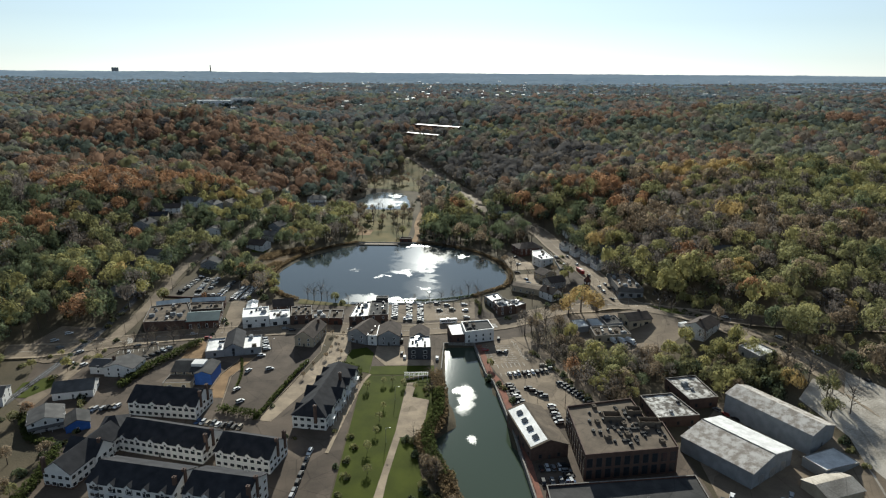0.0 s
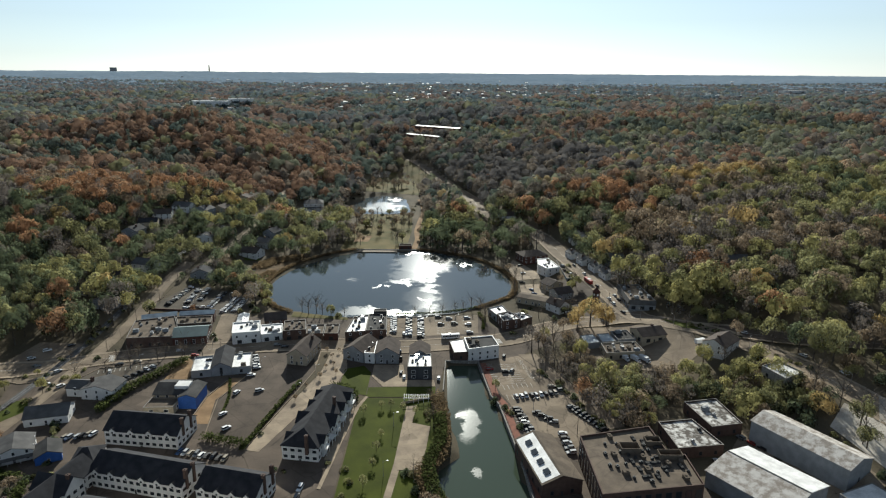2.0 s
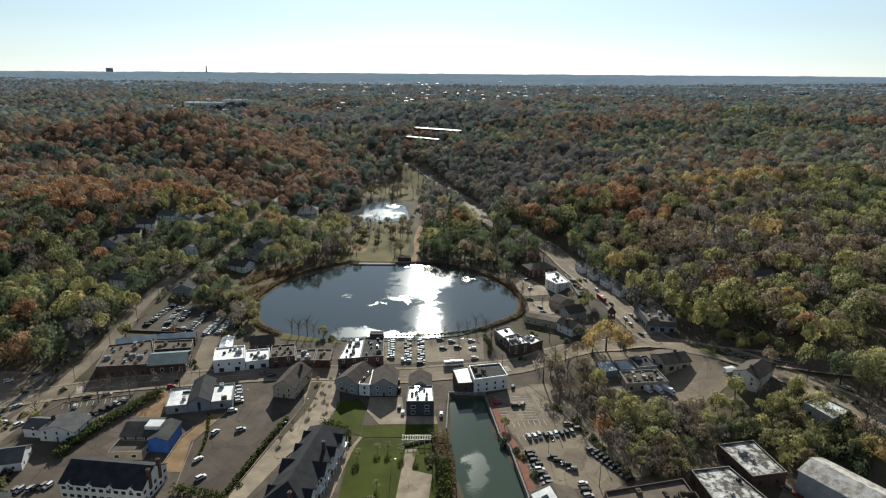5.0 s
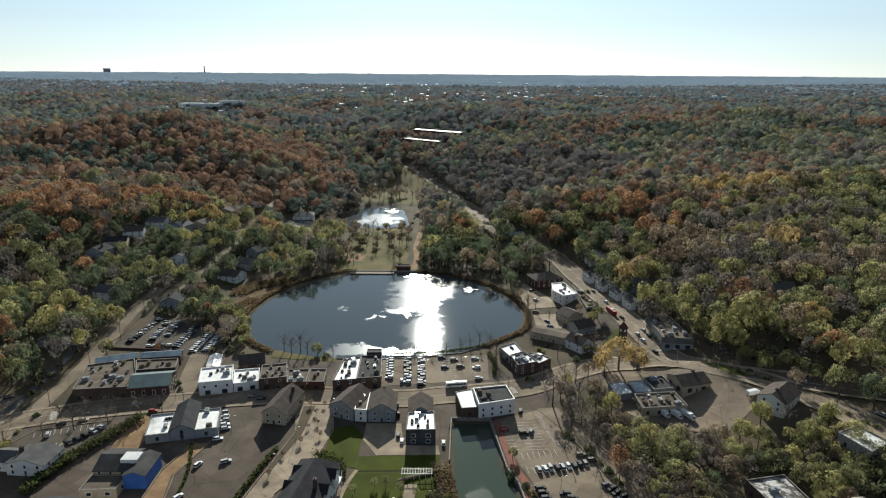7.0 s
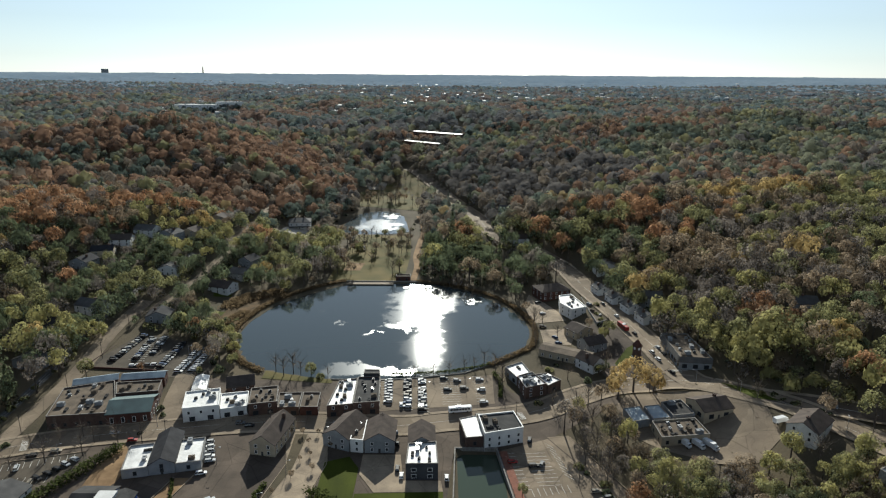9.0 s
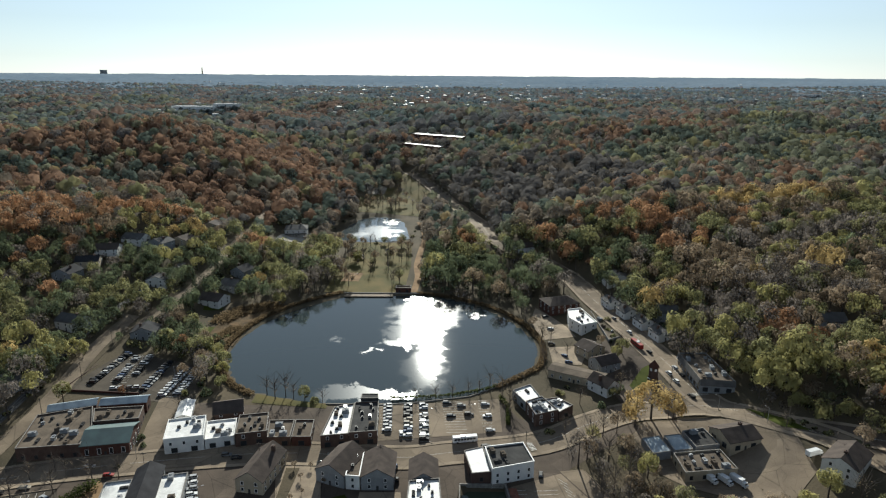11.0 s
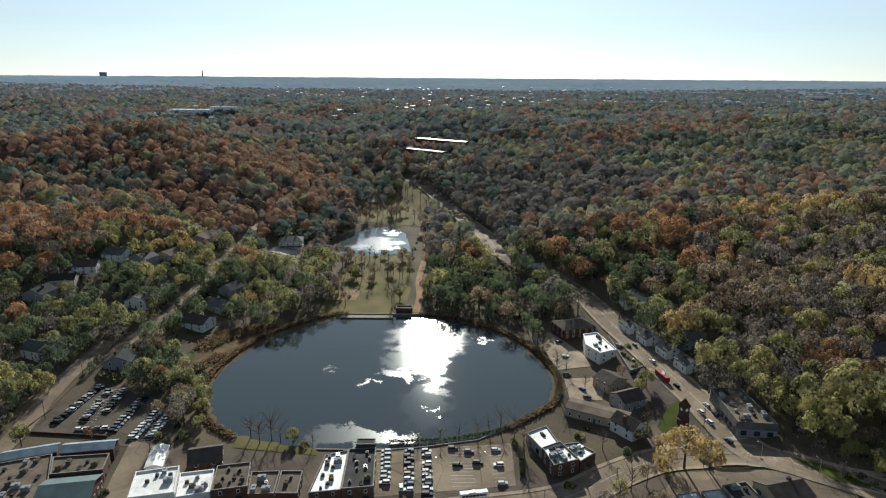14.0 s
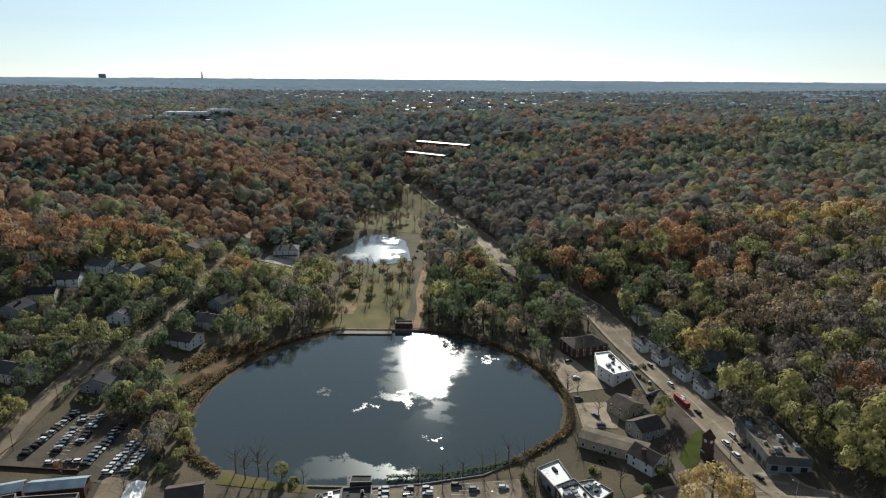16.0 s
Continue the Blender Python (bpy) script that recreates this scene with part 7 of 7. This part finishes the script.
def gazebo(x, y, r):
    x, y, r = K * x, K * y, r * 1.25
    e = thing("gazebo", "round park gazebo with a dark conical roof", "gazebo", Matrix.Translation((x, y, H(x, y))))
    bm = bmesh.new()
    add_tube(bm, (0, 0, -0.2), (0, 0, 0.35), r + 0.2, r + 0.2, 12)
    part("floor_slab", bm, M["concrete"], e)
    bm = bmesh.new()
    add_tube(bm, (0, 0, 2.8), (0, 0, 4.9), r + 0.5, 0.25, 12)
    part("roof", bm, M["slate"], e)
    for i in range(8):
        a = i * math.pi / 4
        bm = bmesh.new()
        add_tube(bm, (r * math.cos(a), r * math.sin(a), 0.3), (r * math.cos(a), r * math.sin(a), 2.9), 0.1, 0.1, 6)
        part("post", bm, M["trim"], e)


gazebo(-55, 482, 3.4)
gazebo(-38, 496, 2.2)
drape("playground", [(-60, 436), (-50, 437), (-49, 452), (-58, 452)], 0.22, M["soil"], "sandy playground surface in the park", "playground")
for x, y, a in ((-57, 441, 20), (-52, 445, 70)):
    e = thing("swing_frame", "dark metal playground swing frame", "swing", pose(K * x, K * y, H(K * x, K * y) + 0.2, 0, 0, a))
    bm = bmesh.new()
    add_tube(bm, (-2.5, 0, 2.6), (2.5, 0, 2.6), 0.08, 0.08)
    part("crossbar", bm, M["darkmetal"], e)
    for sx in (-2.5, 2.5):
        for sy in (-1, 1):
            bm = bmesh.new()
            add_tube(bm, (sx, sy, -0.1), (sx, 0, 2.6), 0.07, 0.07)
            part("leg", bm, M["darkmetal"], e)


def clock_tower(x, y, z):
    e = thing("clock_tower", "brown stone clock tower with a red pyramid roof", "clock tower", pose(x, y, z, 0, 0, 20))
    bm = bmesh.new()
    add_prism(bm, [(-1.95, -1.95), (1.95, -1.95), (1.95, 1.95), (-1.95, 1.95)], -3, 4.5, floor=True)
    add_prism(bm, [(-1.7, -1.7), (1.7, -1.7), (1.7, 1.7), (-1.7, 1.7)], 4.5, 10.0)
    part("shaft", bm, M["brownbrick"], e, "dark brown stone shaft")
    part("cornice", box(-1.95, -1.95, 9.6, 1.95, 1.95, 10.2), M["brick"], e)
    bm = bmesh.new()
    b = [bm.verts.new(p) for p in ((-2.1, -2.1, 10.2), (2.1, -2.1, 10.2), (2.1, 2.1, 10.2), (-2.1, 2.1, 10.2))]
    t = bm.verts.new((0, 0, 14.0))
    for i in range(4):
        bm.faces.new((b[i], b[(i + 1) % 4], t))
    bm.faces.new(b[::-1])
    part("roof", bm, M["brick"], e, "dark red tiled pyramid roof")
    for i in range(4):
        bm = bmesh.new()
        add_tube(bm, (0, -1.68, 8.4), (0, -1.8, 8.4), 0.8, 0.8, 16)
        ob = part("clock_face", bm, M["trim"], e, "white round clock face")
        ob.matrix_local = Euler((0, 0, i * math.pi / 2)).to_matrix().to_4x4()
    windows_on(e, [(-1.7, -1.7), (1.7, -1.7), (1.7, 1.7), (-1.7, 1.7)], (("small", 5.6, 3.0),))
    part("porch_roof", box(-2.9, -1.2, 3.2, -1.95, 1.4, 3.5, 0.1), M["metalgreen"], e)


clock_tower(74.5 * K, 312.5 * K, float(bulk(74.5 * K, 312.5 * K)))

# ---- poles and lamps ----


def utility_pole(x, y, h, ang):
    x, y = K * x, K * y
    e = thing("utility_pole", "wooden utility pole with a crossarm", "pole", pose(x, y, float(bulk(x, y)), 0, 0, ang), group="utility poles")
    bm = bmesh.new()
    add_tube(bm, (0, 0, -1), (0, 0, h), 0.17, 0.11, 7)
    part("mast", bm, M["bark"], e)
    part("crossarm", box(-1.3, -0.07, h - 0.9, 1.3, 0.07, h - 0.7), M["bark"], e)


for x, y, a in ((-138, 262, 80), (-138.5, 290, 85), (-139, 316, 85), (-141, 344, 85), (-90, 258.5, 10), (-58, 263.5, 5), (-22, 263, 5), (22, 270, 12), (44, 280, 30), (58, 291, 20), (73, 290.5, 0), (80, 309, 100), (91, 330, 100), (87, 352, 100), (82, 378, 100), (77, 402, 100), (112, 262, 40), (129, 252, 40), (138, 232, 70), (147, 206, 80), (36, 236, 80), (47, 218, 70), (43, 200, 80)):
    utility_pole(x, y, rng.uniform(9.5, 11.5), a)


def wire(p, q, sag, label="dark overhead cable between utility poles"):
    a, b = (Vector((K * x, K * y, float(bulk(K * x, K * y)) + z)) for x, y, z in (p, q))
    bm = bmesh.new()
    last = a
    for i in range(1, 9):
        t = i / 8
        c = a.lerp(b, t) - Vector((0, 0, sag * 4 * t * (1 - t)))
        add_tube(bm, last, c, 0.03, 0.03, 3)
        last = c
    tagged(part("cable", bm, M["darkmetal"]), label, "cable", kind="structure")


for p, q in (((-138, 262), (-138.5, 290)), ((-138.5, 290), (-139, 316)), ((-139, 316), (-141, 344)), ((-90, 258.5), (-58, 263.5)), ((-58, 263.5), (-22, 263)), ((80, 309), (91, 330)), ((91, 330), (87, 352)), ((87, 352), (82, 378)), ((82, 378), (77, 402))):
    for dz in (9.2, 8.2):
        wire((*p, dz), (*q, dz), 0.7)


def street_lamp(x, y, h, ang):
    x, y = K * x, K * y
    e = thing("street_lamp", "tall grey metal street lamp", "street lamp", pose(x, y, float(bulk(x, y)), 0, 0, ang), group="street lamps")
    bm = bmesh.new()
    add_tube(bm, (0, 0, -0.5), (0, 0, h), 0.12, 0.08, 7)
    part("mast", bm, M["metal"], e)
    bm = bmesh.new()
    add_tube(bm, (0, 0, h - 0.1), (1.8, 0, h + 0.3), 0.05, 0.05, 5)
    part("arm", bm, M["metal"], e)
    part("lamp_head", box(1.5, -0.2, h + 0.2, 2.3, 0.2, h + 0.4, 0.05), M["metal"], e)


for x, y, a in ((89.5, 290, 150), (121.5, 253, 60), (101, 280, 120), (-8.5, 287, 0), (6, 290, 0), (31, 215, 0), (34, 204, 180), (-40, 258, 0), (-48, 240, 0), (-52, 225, 0), (-16, 205, 0), (-17, 178, 0), (-70, 246, 20), (-105, 318, 0), (-120, 325, 0), (-118, 248, 0), (-96, 266, 90), (140, 218, 100)):
    street_lamp(x, y, 7.5, a)

# ---- houses among the trees, school, far roofs ----
for i, (x, y) in enumerate(HOMES):
    w = rng.uniform(9, 13)
    a = radians(rng.uniform(-25, 25))
    house("%s house with a %s gable roof among trees" % (("white", "grey", "cream")[i % 3], ("grey", "brown", "charcoal")[(i // 2) % 3]), (x - w / 2 * math.cos(a), y - w / 2 * math.sin(a)), (x + w / 2 * math.cos(a), y + w / 2 * math.sin(a)), rng.uniform(8, 10), rng.uniform(4.6, 6.0), rng.uniform(2.4, 3.4), along=rng.random() < 0.65,
          wall=("white", "greywall", "cream")[i % 3], roof=("slate", "brownroof", "shingle")[(i // 2) % 3], rows=(("house", 1.0, 2.9), ("house", 3.4, 2.9)), chimneys=((rng.uniform(0.2, 0.8), 0.5),), sides=(0, 1) if x < 0 else (0, 3))
house("large white lakeside mansion with a hipped grey roof", (-112, 528), (-97, 530), 13, 7.0, 3.0, wall="white", roof="slate", rows=R2, chimneys=((0.3, 0.5), (0.7, 0.5)), hip=4.0, porch=True)


def school():
    """A long flat-roofed school in two blocks on the far hillside."""
    z = float(bulk(-10 * K, 880 * K)) / K
    for pts, dz in ((((-41, 915), (21, 868), (27, 884), (-34, 930)), 9.6), (((-49, 850), (-5, 812), (0, 822), (-44, 860)), 7.0)):
        flat_block("long brick school block with a bright flat roof", pts, dz, "brick", "whiteroof", (("pair", 1.2, 3.4),) + ((("pair", 5.4, 3.4),) if dz > 8 else ()), units=4, base=z + (6 if dz > 8 else 2.5), category="school", name="school")


school()


def far_houses():
    """Roofs of the suburb, far off among the trees, joined into one mesh."""
    bm = bmesh.new()
    spots = [(-401, 1144, 60, 30, 14), (-190, 1357, 130, 60, 26), (0, 1382, 140, 60, 30), (90, 1290, 70, 50, 14), (290, 1545, 200, 70, 34), (-290, 2300, 300, 120, 22), (900, 1720, 160, 60, 12), (570, 1459, 160, 60, 18), (-330, 1250, 120, 40, 14), (120, 1800, 300, 90, 30), (-500, 1900, 250, 90, 16), (450, 2200, 350, 120, 20)]
    for cx, cy, sx, sy, n in spots:
        for k in range(2 * n):
            x, y = K * rng.gauss(cx, sx), K * rng.gauss(cy, sy)
            z = float(bulk(x, y)) + 9.5
            w, d, h = rng.uniform(8, 15), rng.uniform(8, 13), rng.uniform(6, 9)
            c = Euler((0, 0, rng.uniform(-0.6, 0.6))).to_matrix()
            o = Vector((x, y, z))
            p = [bm.verts.new(o + c @ Vector(q)) for q in ((-w / 2, -d / 2, -12), (w / 2, -d / 2, -12), (w / 2, d / 2, -12), (-w / 2, d / 2, -12), (-w / 2, -d / 2, h - 3), (w / 2, -d / 2, h - 3), (w / 2, d / 2, h - 3), (-w / 2, d / 2, h - 3), (-w / 2, 0, h - 2.4), (w / 2, 0, h - 2.4))]
            for q in ((0, 1, 5, 4), (1, 2, 6, 9, 5), (2, 3, 7, 6), (3, 0, 4, 8, 7)):
                bm.faces.new([p[i] for i in q])
            for q in ((4, 5, 9, 8), (6, 7, 8, 9)):
                bm.faces.new([p[i] for i in q]).material_index = 1 + k % 2
    ob = part("far_houses", bm, [M["white"], M["slate"], M["whiteroof"]])
    tagged(ob, "distant suburban houses with pale walls and roofs", "houses", kind="stuff")


far_houses()
for k, (x, y, w, d) in enumerate(((-395, 1150, 70, 26), (-350, 1165, 40, 18), (-430, 1120, 30, 18), (60, 1330, 46, 20), (935, 1790, 60, 30))):
    flat_block("distant low store with a pale flat roof", [(x - w / 2, y - d / 2), (x + w / 2, y - d / 2), (x + w / 2, y + d / 2), (x - w / 2, y + d / 2)], 6, "white", "whiteroof", (("shop", 0.6, 9.0),), units=3, base=float(bulk(K * x, K * y)) / K + 9.0, category="store", name="store", sides=(0,))
flat_block("distant slab tower on the horizon", [(-1541, 3115), (-1515, 3115), (-1515, 3130), (-1541, 3130)], 32, "greywall", "tar", (("shop", 4, 12.0), ("shop", 14, 12.0), ("shop", 24, 12.0)), units=2, base=98, sides=(0,), category="tower block", name="tower_block")
stack = thing("chimney_stack", "distant slender pale chimney stack", "chimney", Matrix.Translation((-1600, 4613, 146)))
bm = bmesh.new()
add_tube(bm, (0, 0, -8), (0, 0, 46), 5.5, 3.2, 12)
part("shaft", bm, M["concrete"], stack)
bm = bmesh.new()
add_tube(bm, (0, 0, 46), (0, 0, 48), 3.8, 3.8, 12)
part("rim", bm, M["darkmetal"], stack)

# ---- pergola, railway, bushes along the lots ----
def pergola(x0, x1, y, depth):
    """White timber pergola: posts, two beams, and rafters across them."""
    x0, x1, y = K * x0, K * x1, K * y
    e = thing("pergola", "white timber pergola at the end of the lawn", "pergola", Matrix.Translation((x0, y, H(x0, y))))
    n = 6
    for i in range(n):
        x = (x1 - x0) * i / (n - 1)
        for d in (0, depth):
            part("post", box(x - 0.12, d - 0.12, -0.3, x + 0.12, d + 0.12, 2.8, 0.02), M["trim"], e)
    for d in (0, depth):
        part("beam", box(-0.5, d - 0.1, 2.8, x1 - x0 + 0.5, d + 0.1, 3.05, 0.02), M["trim"], e)
    k = int((x1 - x0) / 1.1)
    for i in range(k + 1):
        x = (x1 - x0) * i / k
        part("rafter", box(x - 0.07, -0.6, 3.05, x + 0.07, depth + 0.6, 3.25, 0.015), M["trim"], e)


pergola(-13.5, -5.0, 220.5, 3.4)

RAIL = [(-151, 200), (-150, 250), (-151, 300), (-155, 340), (-154, 378), (-149, 409), (-145, 434)]
line = tagged(part("railway_track", ribbon_bm(RAIL, 4.4, 0.25), M["slate"]), "railway track on grey ballast beside the lane", "railway", kind="structure")
for off in (-0.75, 0.75):
    part("rail", ribbon_bm(RAIL, 0.16, 0.42, offset=off), M["metal"], line)

brushrng = random.Random(77)
for (ax, ay), (bx, by), n in (((20.5, 224), (27, 198), 3), ((45.5, 226), (53, 203), 7), ((38, 247), (46, 226), 5), ((108, 282), (124, 262), 6), ((126, 250), (136, 226), 6), ((121, 198), (124, 160), 6), ((-128, 205), (-112, 176), 8), ((-137, 255), (-146, 212), 7), ((-96, 300), (-93, 328), 4), ((36, 300), (52, 330), 6), ((66, 335), (73, 375), 5), ((-150, 262), (-151, 330), 8)):
    for i in range(n):
        f = (i + brushrng.uniform(0.1, 0.9)) / n
        tree("bush", ax + (bx - ax) * f + brushrng.uniform(-1.2, 1.2), ay + (by - ay) * f + brushrng.uniform(-1.2, 1.2), brushrng.uniform(0.5, 0.95))
for x, y in ((-136, 235), (-128, 241), (-121, 246), (-112, 250), (-103, 254), (-97, 257), (44, 236), (49, 221), (52, 232), (56, 226), (47, 246), (41, 252), (60, 236), (128, 214), (133, 198), (126, 188), (62, 310), (70, 340), (48, 340), (44, 356)):
    tree("bare", x, y, brushrng.uniform(0.7, 1.05))
for i in range(22):
    tree(brushrng.choice(("bare", "brown", "bare", "olive")), brushrng.uniform(-64, -25), brushrng.uniform(428, 520), brushrng.uniform(0.6, 1.0))
for i in range(16):
    tree(brushrng.choice(("bare", "brown")), brushrng.uniform(-72, -34), brushrng.uniform(618, 720), brushrng.uniform(0.7, 1.1))
